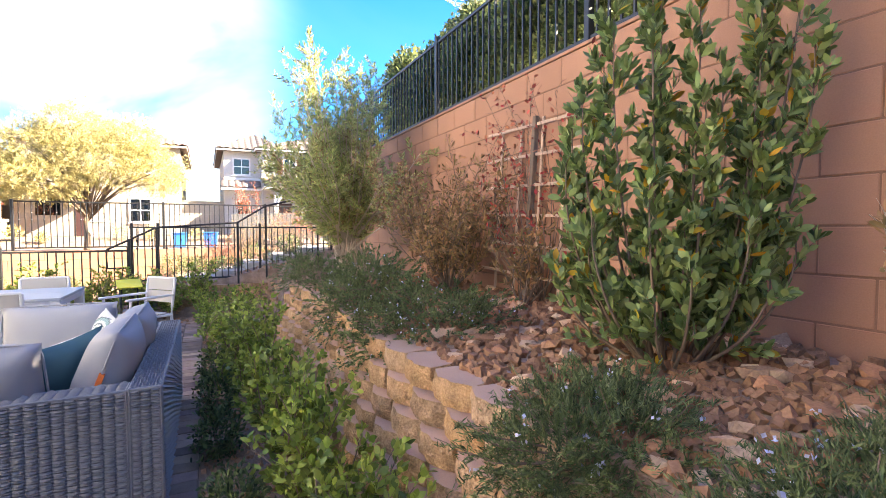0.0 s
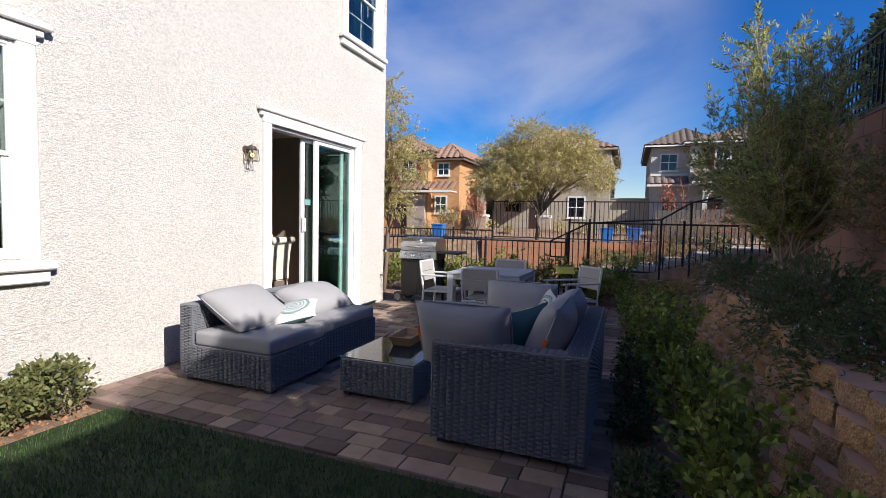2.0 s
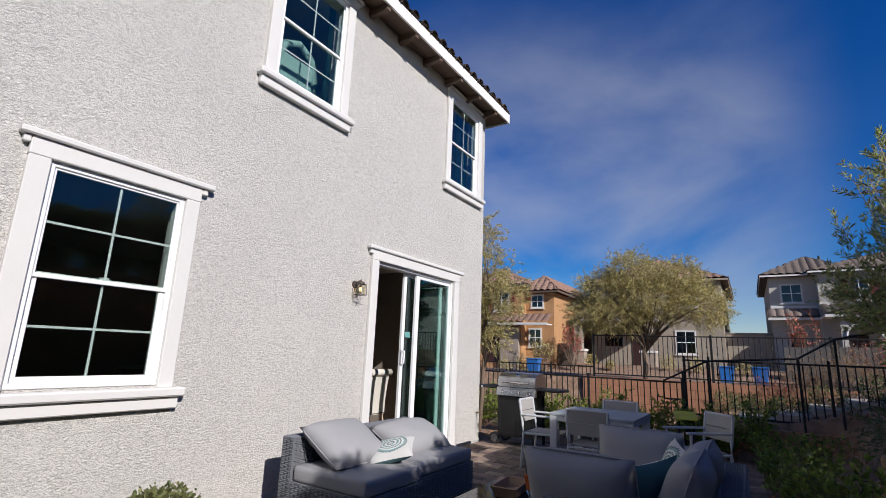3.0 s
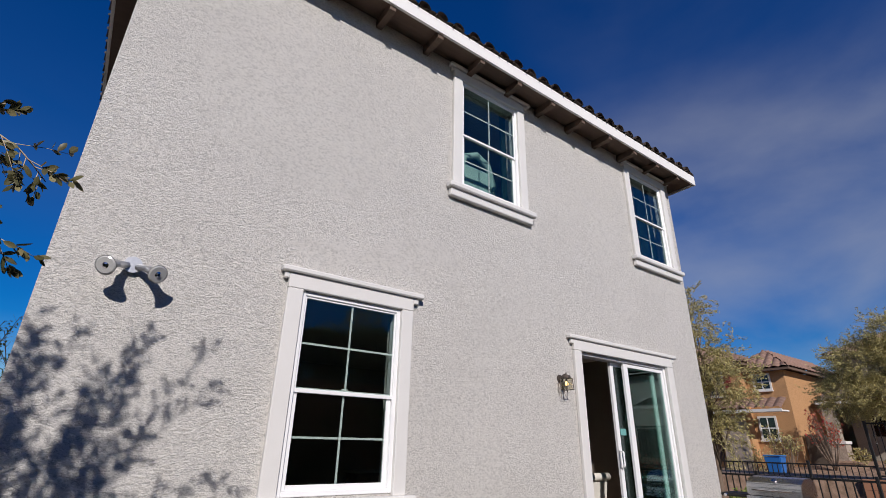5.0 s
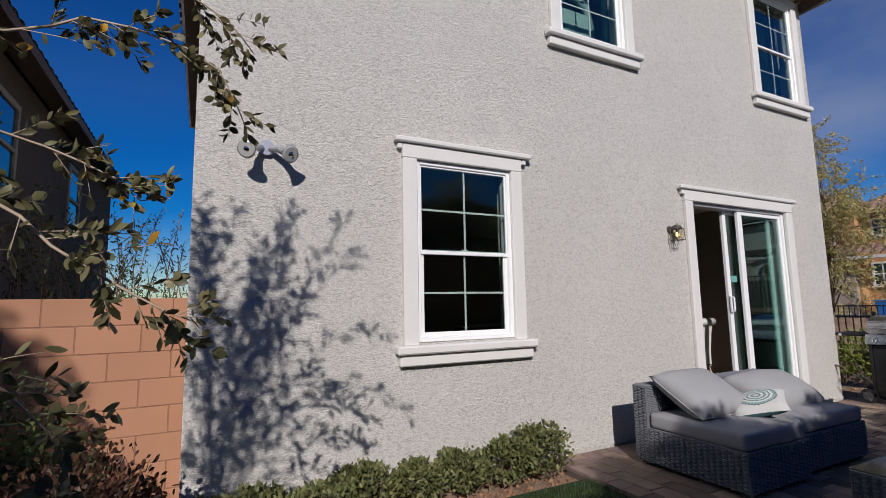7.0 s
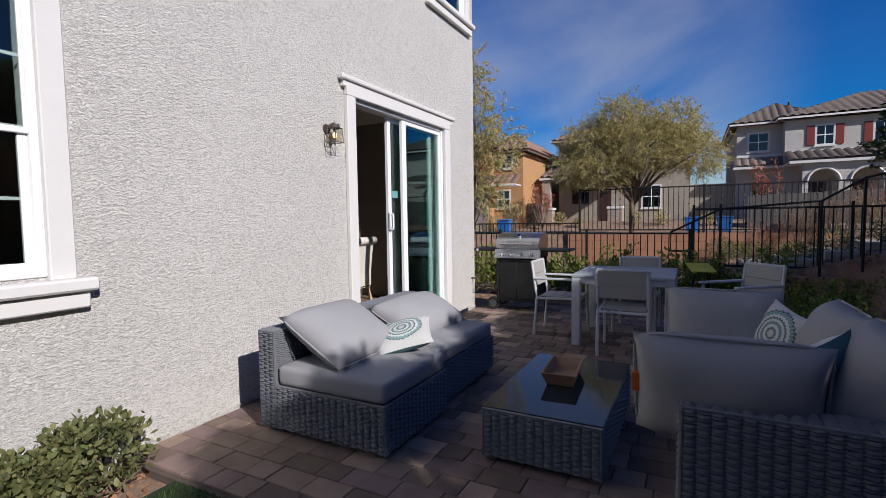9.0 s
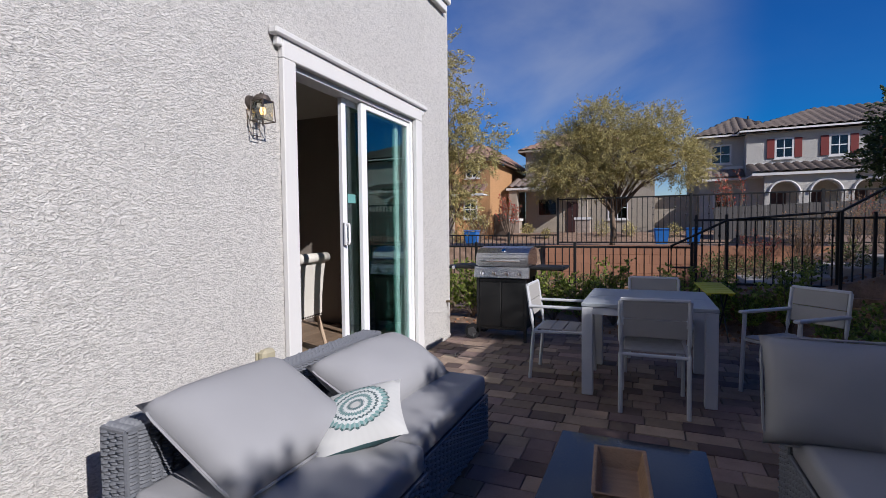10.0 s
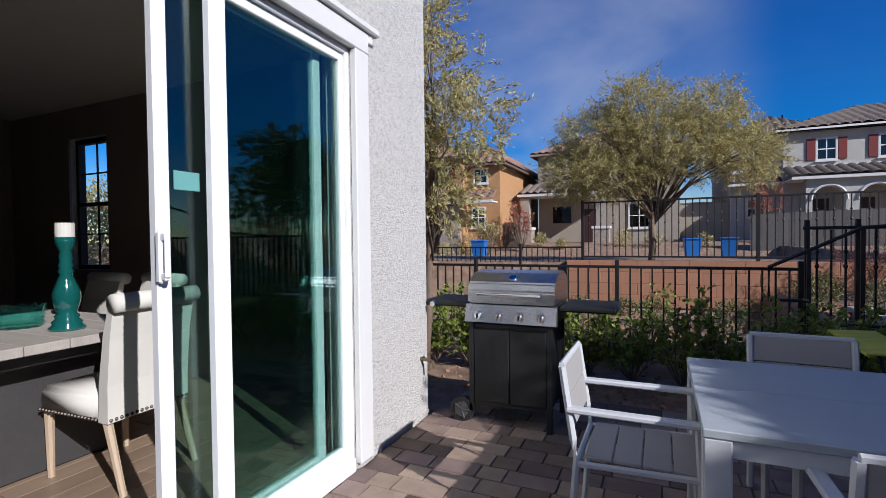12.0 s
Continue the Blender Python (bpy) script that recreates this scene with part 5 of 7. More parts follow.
# ---- fixtures on the house wall ----
M_BULB = bpy.data.materials.new("warm_bulb")
M_BULB.use_nodes = True
b_ = M_BULB.node_tree.nodes["Principled BSDF"]
b_.inputs["Base Color"].default_value = (1, 0.8, 0.5, 1)
b_.inputs["Emission Color"].default_value = (1.0, 0.62, 0.22, 1)
b_.inputs["Emission Strength"].default_value = 3.5
M_LAMPGLASS = glass("lantern_glass", (0.92, 0.90, 0.84), 1.35)

sc = thing("wall_lantern", "dark bronze wall lantern with a lit bulb", "wall lamp", "", "", (WX, 3.985, 2.075))
sc.scale = (0.77, 0.77, 0.77)
part("back_plate", rod((0.0, 0, 0.06), (0.022, 0, 0.06), 0.058, 0.05, 20), M_BRONZE, sc)
bm = bmesh.new()
add_path(bm, [(0.02, 0, 0.06), (0.06, 0, 0.10), (0.115, 0, 0.115), (0.125, 0, 0.09)], 0.011, 8)
part("arm", bm, M_BRONZE, sc)
bm = lathe([(0.02, 0.105), (0.05, 0.10), (0.062, 0.075), (0.062, 0.06)], 18)
for v in bm.verts:
    v.co.x += 0.125
part("cap", bm, M_BRONZE, sc)
bm = bmesh.new()
add_path(bm, [(0.125, 0.0, 0.105), (0.125, 0.016, 0.122), (0.125, 0, 0.142), (0.125, -0.016, 0.122), (0.125, 0.0, 0.105)], 0.004, 6)
part("ring", bm, M_BRONZE, sc)
bm = bmesh.new()
for sx in (-1, 1):
    for sy in (-1, 1):
        add_rod(bm, (0.125 + sx * 0.058, sy * 0.058, 0.06), (0.125 + sx * 0.066, sy * 0.066, -0.10), 0.005, None, 6)
for a, b in (((-1, -1), (1, -1)), ((1, -1), (1, 1)), ((1, 1), (-1, 1)), ((-1, 1), (-1, -1))):
    for z, k in ((0.058, 0.058), (-0.10, 0.066)):
        add_rod(bm, (0.125 + a[0] * k, a[1] * k, z), (0.125 + b[0] * k, b[1] * k, z), 0.005, None, 6)
part("cage", bm, M_BRONZE, sc)
bm = bmesh.new()
for a in ((0.07, 0.072), (0.178, 0.18)):
    add_box(bm, *a, -0.055, 0.055, -0.095, 0.055)
for a in ((-0.057, -0.055), (0.055, 0.057)):
    add_box(bm, 0.074, 0.176, *a, -0.095, 0.055)
gl_ = part("lantern_pane", bm, M_LAMPGLASS, sc); gl_.visible_shadow = False
bm = bmesh.new()
add_ball(bm, (0.125, 0, -0.02), 0.024, 12, (1, 1, 1.35))
part("bulb", bm, M_BULB, sc, "lit amber bulb", True)
part("socket", rod((0.125, 0, 0.015), (0.125, 0, 0.06), 0.014), M_BRONZE, sc)
bm = bmesh.new()
for s_ in (-1, 1):
    add_rod(bm, (0.004, s_ * 0.045, 0.0), (0.06, s_ * 0.045, -0.21), 0.004, None, 5)
add_rod(bm, (0.06, -0.045, -0.21), (0.06, 0.045, -0.21), 0.004, None, 5)
add_rod(bm, (0.125, 0, -0.10), (0.125, 0, -0.14), 0.010, 0.004, 8)
part("scroll", bm, M_BRONZE, sc)

M_GREYMETAL = mat("galvanised", (0.52, 0.53, 0.55), 0.35, metal=0.9, var=0.1, bump=0.05)
M_LENS = mat("frosted_lens", (0.46, 0.46, 0.45), 0.25, var=0.08, bump=0.02, spec=0.8)
fl = thing("flood_light", "twin-headed silver flood light on the stucco wall", "flood light", "", "", (WX, -0.20, 2.46))
part("box_plate", rod((0, 0, 0.02), (0.035, 0, 0.02), 0.055, None, 18), M_GREYMETAL, fl)
for s_ in (-1, 1):
    hd = part("lamp_holder", rod((0.03, s_ * 0.03, 0.01), (0.10, s_ * 0.085, -0.01), 0.022, None, 12), M_GREYMETAL, fl)
    bm = bmesh.new()
    d_ = Vector((0.80, s_ * 0.40, -0.42)).normalized()
    o_ = Vector((0.10, s_ * 0.09, -0.01))
    add_rod(bm, o_, o_ + d_ * 0.07, 0.026, 0.030, 16)
    add_rod(bm, o_ + d_ * 0.071, o_ + d_ * 0.125, 0.030, 0.062, 20)
    part("lamp_head", bm, M_GREYMETAL, fl)
    part("lens", rod(o_ + d_ * 0.1255, o_ + d_ * 0.131, 0.058, 0.050, 20), M_LENS, fl, "frosted lamp lens")
    part("lamp_tip", rod(o_ + d_ * 0.1315, o_ + d_ * 0.140, 0.020, 0.010, 14), M_CHROME, fl)

hb = thing("hose_bib", "small brass hose bib on the house wall", "faucet", "", "", (WX, 7.06, 0.45))
M_BRASS = mat("dull_brass", (0.22, 0.17, 0.11), 0.5, metal=0.8, var=0.2)
bm = rod((0, 0, 0), (0.08, 0, 0), 0.014, None, 10)
add_path(bm, [(0.07, 0, 0), (0.10, 0, -0.01), (0.115, 0, -0.06)], 0.012, 8)
part("spout", bm, M_BRASS, hb)
bm = rod((0.075, 0, 0.0), (0.075, 0, 0.045), 0.007, None, 8)
add_rod(bm, (0.075, -0.035, 0.047), (0.075, 0.035, 0.047), 0.008, None, 8)
part("valve_handle", bm, M_BRASS, hb)
ob_ = thing("outlet_box", "weathered beige outlet cover above the sofa back", "outlet", "", "", (WX, 4.03, 0.50))
M_BEIGE = mat("beige_plastic", (0.40, 0.36, 0.25), 0.6, var=0.08)
part("cover", box(0.001, 0.07, -0.055, 0.055, -0.085, 0.085, 0.02), M_BEIGE, ob_)
part("back_plate", box(0.0005, 0.012, -0.065, 0.065, -0.10, 0.07, 0.003), M_BEIGE, ob_)


# ---- planting ----
M_OAKLEAF = leafmat("oak_leaf", (0.095, 0.095, 0.042), (0.21, 0.185, 0.095), 0.45, 0.25)

def glide(pts, n=12):
    """A smooth line through points."""
    pts = [Vector(p) for p in pts]
    ext = [2 * pts[0] - pts[1]] + pts + [2 * pts[-1] - pts[-2]]
    out = []
    for k in range(n + 1):
        u = k / n * (len(pts) - 1)
        i = min(int(u), len(pts) - 2)
        f = u - i
        a, b, c, d = ext[i:i + 4]
        out.append(0.5 * ((2 * b) + (c - a) * f + (2 * a - 5 * b + 4 * c - d) * f * f + (3 * b - a - 3 * c + d) * f ** 3))
    return out


def stems_shrub(name, label, category, at, stems, n_leaf, ln, wd, leaf_m, bark_m, seed, spread=0.06, r0=0.012, start=0.25, up=0.3, extra=None, group="", dense=26, hang=0.0):
    """A shrub of curved stems that carry side twigs, with leaves set round each twig. stems: tips relative to the base, or lines of points; dense: twigs for each metre."""
    rng = np.random.default_rng(seed)
    s = thing(name, label, category, group, "", at)
    bm = bmesh.new()
    starts, ways, lens = [], [], []
    for tip in stems:
        if isinstance(tip, list):
            line = glide(tip)
        else:
            tip = Vector(tip)
            side = Vector((rng.normal() * 0.12, rng.normal() * 0.12, 0)) * tip.length
            line = [tip * (k / 10) + side * math.sin(math.pi * k / 10) * (1 - 0.03 * k) + Vector((0, 0, 0.06 * tip.length * math.sin(math.pi * k / 10))) for k in range(11)]
        add_path(bm, line, r0, 5, r0 * 0.25)
        arr = np.array([tuple(q) for q in line])
        length = float(np.linalg.norm(np.diff(arr, axis=0), axis=1).sum())
        m_ = max(3, round(length * (1 - start) * dense))
        t = start + (1 - start) * (np.arange(m_) + rng.uniform(0, 1, m_)) / m_
        grid_ = np.linspace(0, 1, len(arr))
        p0 = np.stack([np.interp(t, grid_, arr[:, i]) for i in range(3)], 1)
        p1 = np.stack([np.interp(np.minimum(t + 0.06, 1.06), np.append(grid_, 1.06), np.append(arr[:, i], arr[-1, i] + (arr[-1, i] - arr[-2, i]) * 0.6)) for i in range(3)], 1)
        tan = p1 - p0
        tan /= np.linalg.norm(tan, axis=1)[:, None] + 1e-9
        rad = rng.normal(size=(m_, 3))
        rad -= tan * (rad * tan).sum(1)[:, None]
        rad /= np.linalg.norm(rad, axis=1)[:, None] + 1e-9
        d = tan * 0.75 + rad * 0.85 + np.array([0, 0, up * 0.5 - hang])
        starts.append(p0); ways.append(d / np.linalg.norm(d, axis=1)[:, None])
        lens.append(spread * 1.7 * rng.uniform(0.55, 1.2, m_) * (1.15 - 0.55 * t))
    p0, d, tl = np.concatenate(starts), np.concatenate(ways), np.concatenate(lens)
    for a, b, c in zip(p0, d, tl):
        add_path(bm, [a, a + b * c * 0.55, a + b * c - np.array([0, 0, 0.06 * c])], max(0.0012, r0 * 0.16), 3, 0.0008)
    part("branchwork", bm, bark_m, s, smooth=True)["kind"] = "stuff"
    pick = rng.choice(len(tl), n_leaf, p=tl / tl.sum())
    u = rng.uniform(0.12, 1.05, n_leaf)
    way = d[pick]
    rad = rng.normal(size=(n_leaf, 3))
    rad -= way * (rad * way).sum(1)[:, None]
    rad /= np.linalg.norm(rad, axis=1)[:, None] + 1e-9
    o = way * 0.75 + rad * 0.75 + np.array([0, 0, up * 0.35 - hang * 0.6])
    o /= np.linalg.norm(o, axis=1)[:, None]
    c = p0[pick] + way * (tl[pick] * u)[:, None] + o * ln * 0.45
    o = o * 4.0
    if extra:
        k = int(len(c) * extra[1])
        mix = rng.permutation(len(c))
        part("foliage", leaf_mesh(c[mix[k:]], ln, wd, leaf_m, rng, 0, o[mix[k:]], full=wd > 0.0125), None, s)
        part("turning_leaves", leaf_mesh(c[mix[:k]], ln, wd, extra[0], rng, 0, o[mix[:k]], full=wd > 0.0125), None, s, extra[2])
    else:
        part("foliage", leaf_mesh(c, ln, wd, leaf_m, rng, 0, o, full=wd > 0.0125), None, s)
    return s


def mound(name, label, category, at, blobs, n, ln, wd, leaf_m, seed, up=0.4, shell=0.5, twigs=14, group="", flowers=0, bark=None):
    """A bushy mass: twigs from the base into a cluster of lobes filled with small leaves."""
    rng = np.random.default_rng(seed)
    s = thing(name, label, category, group, "", at)
    cs, rs = [b[0] for b in blobs], [b[1] for b in blobs]
    c, o = blob_points(n, cs, rs, rng, shell)
    keep = c[:, 2] > 0.0
    c, o = c[keep], o[keep]
    part("foliage", leaf_mesh(c, ln, wd, leaf_m, rng, up, o, full=0.015 < wd < 0.03), None, s)
    bm = bmesh.new()
    for k in range(twigs):
        e = c[rng.integers(len(c))]
        b0_ = np.array([e[0] * 0.3, e[1] * 0.3, 0.0])
        mid_ = (b0_ + e) / 2 + rng.normal(size=3) * 0.04
        add_path(bm, [b0_, mid_, e], 0.006, 4, 0.002)
    part("branchwork", bm, bark or M_BARK, s)["kind"] = "stuff"
    if flowers:
        f = c[rng.permutation(len(c))[:flowers]] + o[:flowers] * 0.01 + np.array([0, 0, 0.015])
        part("blossom", leaf_mesh(f, 0.016, 0.013, M_FLOWER, rng, 0.6), None, s, "tiny pale blue flowers")
    return s


def tree(name, label, at, height, fork, blobs, n, ln, wd, leaf_m, seed, r=0.09, bark=None, lean=(0, 0), droop=0.4, branches=26, shell=0.25, spray=0.4):
    """A tree: tapered trunk, limbs that fork into the lobes, and a crown of many small leaves."""
    rng = np.random.default_rng(seed)
    t = thing(name, label, "tree", "", "", at)
    cs, rs = [b[0] for b in blobs], [b[1] for b in blobs]
    # leaves gather along hanging sprays, which leaves gaps
    per = 30
    ns = n // per
    sprays, so = blob_points(ns, cs, rs, rng, shell)
    way = so * 0.7 + rng.normal(size=(ns, 3)) * 0.45 + np.array([0, 0, 0.25 - droop * 0.9])
    way /= np.linalg.norm(way, axis=1)[:, None]
    u = rng.uniform(0, 1, (ns, per))
    sl = rng.uniform(0.5, 1.2, ns) * spray
    c = sprays[:, None, :] + way[:, None, :] * (sl[:, None] * u)[..., None]
    c[..., 2] -= 0.35 * (sl[:, None] * u ** 2) * droop
    c = c.reshape(-1, 3) + rng.normal(size=(ns * per, 3)) * spray * 0.07
    o = np.repeat(way, per, axis=0) * 1.2
    n = len(c)
    part("crown", leaf_mesh(c, ln, wd, leaf_m, rng, 0.1, o, droop=droop * 0.5), None, t)
    top = Vector((lean[0], lean[1], fork))
    bm = bmesh.new()
    add_path(bm, [(0, 0, -0.1), (lean[0] * 0.3 + 0.02, lean[1] * 0.3, fork * 0.4), (lean[0] * 0.7 - 0.02, lean[1] * 0.7 + 0.02, fork * 0.75), top], r, 9, r * 0.7)
    part("trunk", bm, bark or M_BARK, t, smooth=True)
    bm = bmesh.new()
    for k in range(branches):
        e = Vector(sprays[k % len(sprays)])
        m1 = top.lerp(e, 0.35) + Vector((0, 0, 0.12 * (e - top).length)) + Vector(rng.normal(size=3) * 0.07)
        m2 = top.lerp(e, 0.7) + Vector((0, 0, 0.08 * (e - top).length)) + Vector(rng.normal(size=3) * 0.06)
        add_path(bm, [top - Vector((0, 0, rng.uniform(0, 0.25) * fork)), m1, m2, e], r * 0.32 * rng.uniform(0.5, 1), 6, 0.004)
    part("branchwork", bm, bark or M_BARK, t, smooth=True)
    return t


rs_ = random.Random(9)
# broad-leaved shrub in front of the block wall
tips = [(-0.42, 0.20, 1.15), (-0.34, 0.10, 1.42), (-0.22, 0.0, 1.72), (-0.10, 0.08, 1.90), (-0.36, -0.10, 0.75), (0.05, -0.18, 1.20), (0.16, -0.30, 1.40), (0.34, -0.40, 1.95), (0.28, -0.30, 1.62), (0.22, -0.22, 1.00),
        (-0.46, 0.12, 0.55), (0.10, -0.35, 0.75), (-0.10, -0.20, 1.05), (-0.26, 0.22, 1.28), (0.02, 0.0, 1.0), (-0.50, 0.22, 0.85), (0.36, -0.44, 1.30), (-0.14, 0.02, 2.05), (-0.2, -0.18, 0.6), (-0.05, -0.1, 1.5), (0.2, -0.1, 0.7)]
low = [(-0.45, 0.30, 0.40), (-0.40, -0.20, 0.30), (-0.30, -0.30, 0.45), (0.05, -0.42, 0.42), (0.28, -0.42, 0.55), (0.15, 0.15, 0.45), (-0.15, 0.35, 0.60), (-0.05, -0.38, 0.62), (-0.52, 0.05, 0.65), (0.32, -0.25, 0.80), (-0.38, 0.30, 1.02), (0.12, -0.30, 1.05)]
tips = [[(x_ * 0.25, y_ * 0.25, 0), (x_ * 0.72, y_ * 0.72, 0.34 * z_), (x_ * 0.97, y_ * 0.97, 0.72 * z_), (x_, y_, z_)] for x_, y_, z_ in [(0.06 + p_[0] * (0.70 if p_[0] > 0 else 0.86), p_[1] * (0.80 if p_[1] < -0.1 else 1), p_[2]) for p_ in tips + low]]
stems_shrub("laurel_shrub", "tall glossy green laurel shrub with a few yellow leaves", "shrub", (1.72, 1.34, 0.80), tips, 9000, 0.061, 0.0255, M_LAUREL, M_BARK, 11, 0.080, 0.008, 0.12, 0.75,
            (M_YELLOWLEAF, 0.045, "yellow and orange turning leaves"), dense=22)
# small brown shrub near the wall
stems_shrub("dry_shrub", "young bronze-leaved shrub with a bare pale stem", "shrub", (1.95, 0.62, 0.82), [(0.05, 0.02, 0.75), (-0.10, 0.08, 0.6), (0.10, -0.05, 0.62), (-0.02, -0.1, 0.5)], 110, 0.055, 0.014, M_BRONZELEAF, M_BARKGREY, 12, 0.06, 0.007, 0.55)
# bronze shrub by the trellis
tips = [(rs_.uniform(-0.55, 0.25), rs_.uniform(-0.75, 0.95), rs_.uniform(0.55, 1.22)) for _ in range(50)]
stems_shrub("bronze_shrub", "upright shrub with narrow bronze and green leaves", "shrub", (1.92, 3.75, 0.80), tips, 5600, 0.055, 0.0135, M_BRONZELEAF, M_BARK, 13, 0.09, 0.005, 0.2)
tips = [(rs_.uniform(-0.2, 0.2), rs_.uniform(-0.3, 0.3), rs_.uniform(0.35, 0.8)) for _ in range(12)]
stems_shrub("bronze_shrub", "low shrub with narrow olive and bronze leaves", "shrub", (2.0, 2.75, 0.80), tips, 700, 0.055, 0.014, M_BRONZELEAF, M_BARK, 14, 0.07, 0.007, 0.25)
# tall feathery shrub: a few pale trunks that fork into plumes
plumes = []
for _ in range(66):
    tx, ty, tz_ = rs_.uniform(-1.10, 0.62), rs_.uniform(-1.25, 1.0), rs_.uniform(0.85, 2.65)
    k_ = max(0.35, 1 - 0.28 * (tz_ - 1.2)) if tz_ > 1.2 else 1.0
    fx, fy = rs_.uniform(-0.16, 0.16), rs_.uniform(-0.2, 0.2)
    plumes.append([(0.03 * fx, 0.03 * fy, 0), (fx, fy, 0.30), (tx * k_ * 0.6, ty * k_ * 0.6, 0.25 + tz_ * 0.50), (tx * k_, ty * k_, tz_)])
stems_shrub("acacia_shrub", "tall feathery grey-green shrub with pale branching stems", "shrub", (1.58, 5.75, 0.78), plumes, 40000, 0.066, 0.0122, M_ACACIA, M_BARKGREY, 15, 0.19, 0.012, 0.43, 0.35,
            (M_BRONZELEAF, 0.13, "coppery dry leaves"), dense=15)

# trellis with a red-leaved vine
tz = thing("trellis", "weathered wooden lattice trellis leaning on the block wall", "trellis")
for k in range(4):
    y = 2.62 + k * 0.27
    part("upright", box(-0.008, 0.008, -0.011, 0.011, 0, 1.42, 0.002), M_WOODLATH, tz, m=pose(2.20, y, 0.80, 0, 3.5, 0))
for k in range(6):
    part("lath", box(-0.007, 0.007, -0.60, 0.60, -0.011, 0.011, 0.002), M_WOODLATH, tz, m=pose(2.19 + 0.014 * k, 3.02, 1.02 + k * 0.23, 2.0, 3.5, 0))
part("stake", box(-0.02, 0.02, -0.02, 0.02, 0, 1.45, 0.004), M_BARK, tz, m=pose(2.16, 2.95, 0.78, 0, 4, 0))
tips = [(rs_.uniform(-0.16, 0.06), rs_.uniform(-0.75, 0.95), rs_.uniform(0.6, 1.80)) for _ in range(26)]
stems_shrub("climbing_vine", "bare climbing vine with sparse red leaves on the trellis", "vine", (2.17, 2.75, 0.80), tips, 560, 0.040, 0.022, M_REDLEAF, M_BARK, 16, 0.11, 0.004, 0.35, 0.1, None, "", 16)

# trailing rosemary over the terrace
def rosemary(at, blobs, n, seed, flowers=60, needle=0.0075):
    """Sprigs that arch out of a mound, each set with fine needles."""
    rng = np.random.default_rng(seed)
    r = thing("rosemary", "trailing rosemary with fine dark needles spilling over the stones", "shrub", "rosemary plants", "", at)
    k = n // 42
    c, o = blob_points(k, [b_[0] for b_ in blobs], [b_[1] for b_ in blobs], rng, 0.35)
    d = o * 0.8 + rng.normal(size=(k, 3)) * 0.45 + np.array([0, 0, 0.35])
    d /= np.linalg.norm(d, axis=1)[:, None]
    ln = rng.uniform(0.10, 0.24, k)
    t = rng.uniform(0, 1, (k, 42))
    p = c[:, None, :] + d[:, None, :] * (ln[:, None] * t)[..., None]
    p[..., 2] -= 0.07 * t ** 2 * (ln[:, None] / 0.2)
    p = p.reshape(-1, 3) + rng.normal(size=(k * 42, 3)) * 0.004
    dd = np.repeat(d, 42, axis=0)
    part("foliage", leaf_mesh(p, 0.028, needle, M_ROSEMARY, rng, 0.1, dd * 1.3), None, r)
    tw = bmesh.new()
    for j in range(0, k, max(1, k // 90)):
        e0, e1 = Vector(c[j]), Vector(c[j] + d[j] * ln[j])
        add_path(tw, [e0 * 0.6, e0, e1 - Vector((0, 0, 0.05))], 0.0035, 4, 0.0015)
    part("branchwork", tw, M_BARK, r)["kind"] = "stuff"
    if flowers:
        f = p[rng.permutation(len(p))[:flowers]] + np.array([0, 0, 0.012])
        f = np.repeat(f, 4, axis=0) + rng.normal(size=(len(f) * 4, 3)) * 0.008
        part("blossom", leaf_mesh(f, 0.015, 0.011, M_FLOWER, rng, 0.6), None, r, "tiny pale blue flowers")
    return r


rosemary((1.18, 3.55, 0.74), [((0, 0, 0.16), (0.34, 0.55, 0.22)), ((-0.26, -0.1, 0.05), (0.20, 0.45, 0.22)), ((0.1, 0.5, 0.22), (0.3, 0.35, 0.2))], 26000, 21)
rosemary((1.20, 2.60, 0.74), [((0, 0, 0.12), (0.32, 0.42, 0.17)), ((-0.28, 0.1, -0.02), (0.14, 0.28, 0.16)), ((0.2, -0.15, 0.1), (0.25, 0.25, 0.14))], 20000, 22, 90)
rosemary((1.08, 1.00, 0.69), [((0, 0, 0.06), (0.24, 0.25, 0.09)), ((-0.2, 0.06, 0.02), (0.18, 0.20, 0.09)), ((0.16, 0.2, 0.06), (0.17, 0.18, 0.09)), ((0.0, 0.22, 0.05), (0.18, 0.18, 0.08))], 36000, 23, 60, 0.0044)
rosemary((1.20, 0.42, 0.75), [((0, 0, 0.05), (0.38, 0.16, 0.06)), ((0.34, -0.02, 0.06), (0.25, 0.16, 0.06)), ((-0.25, 0.02, -0.02), (0.18, 0.2, 0.10))], 34000, 24, 190, 0.0042)
rosemary((1.15, 6.6, 0.55), [((0, 0, 0.2), (0.35, 0.7, 0.25)), ((0.2, 0.8, 0.25), (0.4, 0.5, 0.25))], 12000, 25, 0)
rosemary((1.0, 5.2, 0.74), [((0.1, 0, 0.12), (0.3, 0.4, 0.2))], 9000, 26, 0)

# green shrubs in the bed beside the patio
def privet(x, y, h, w, seed, label="bright green privet shrub in the gravel bed", n=1500):
    rng = random.Random(seed)
    tips_ = [(rng.uniform(-w, w), rng.uniform(-w, w), h * rng.uniform(0.55, 1.08)) for _ in range(16)]
    return stems_shrub("privet_shrub", label, "shrub", (x, y, -0.02), tips_, n, 0.046, 0.026, M_PRIVET, M_BARK, seed, 0.075, 0.006, 0.15, 0.5, None, "privet shrubs")


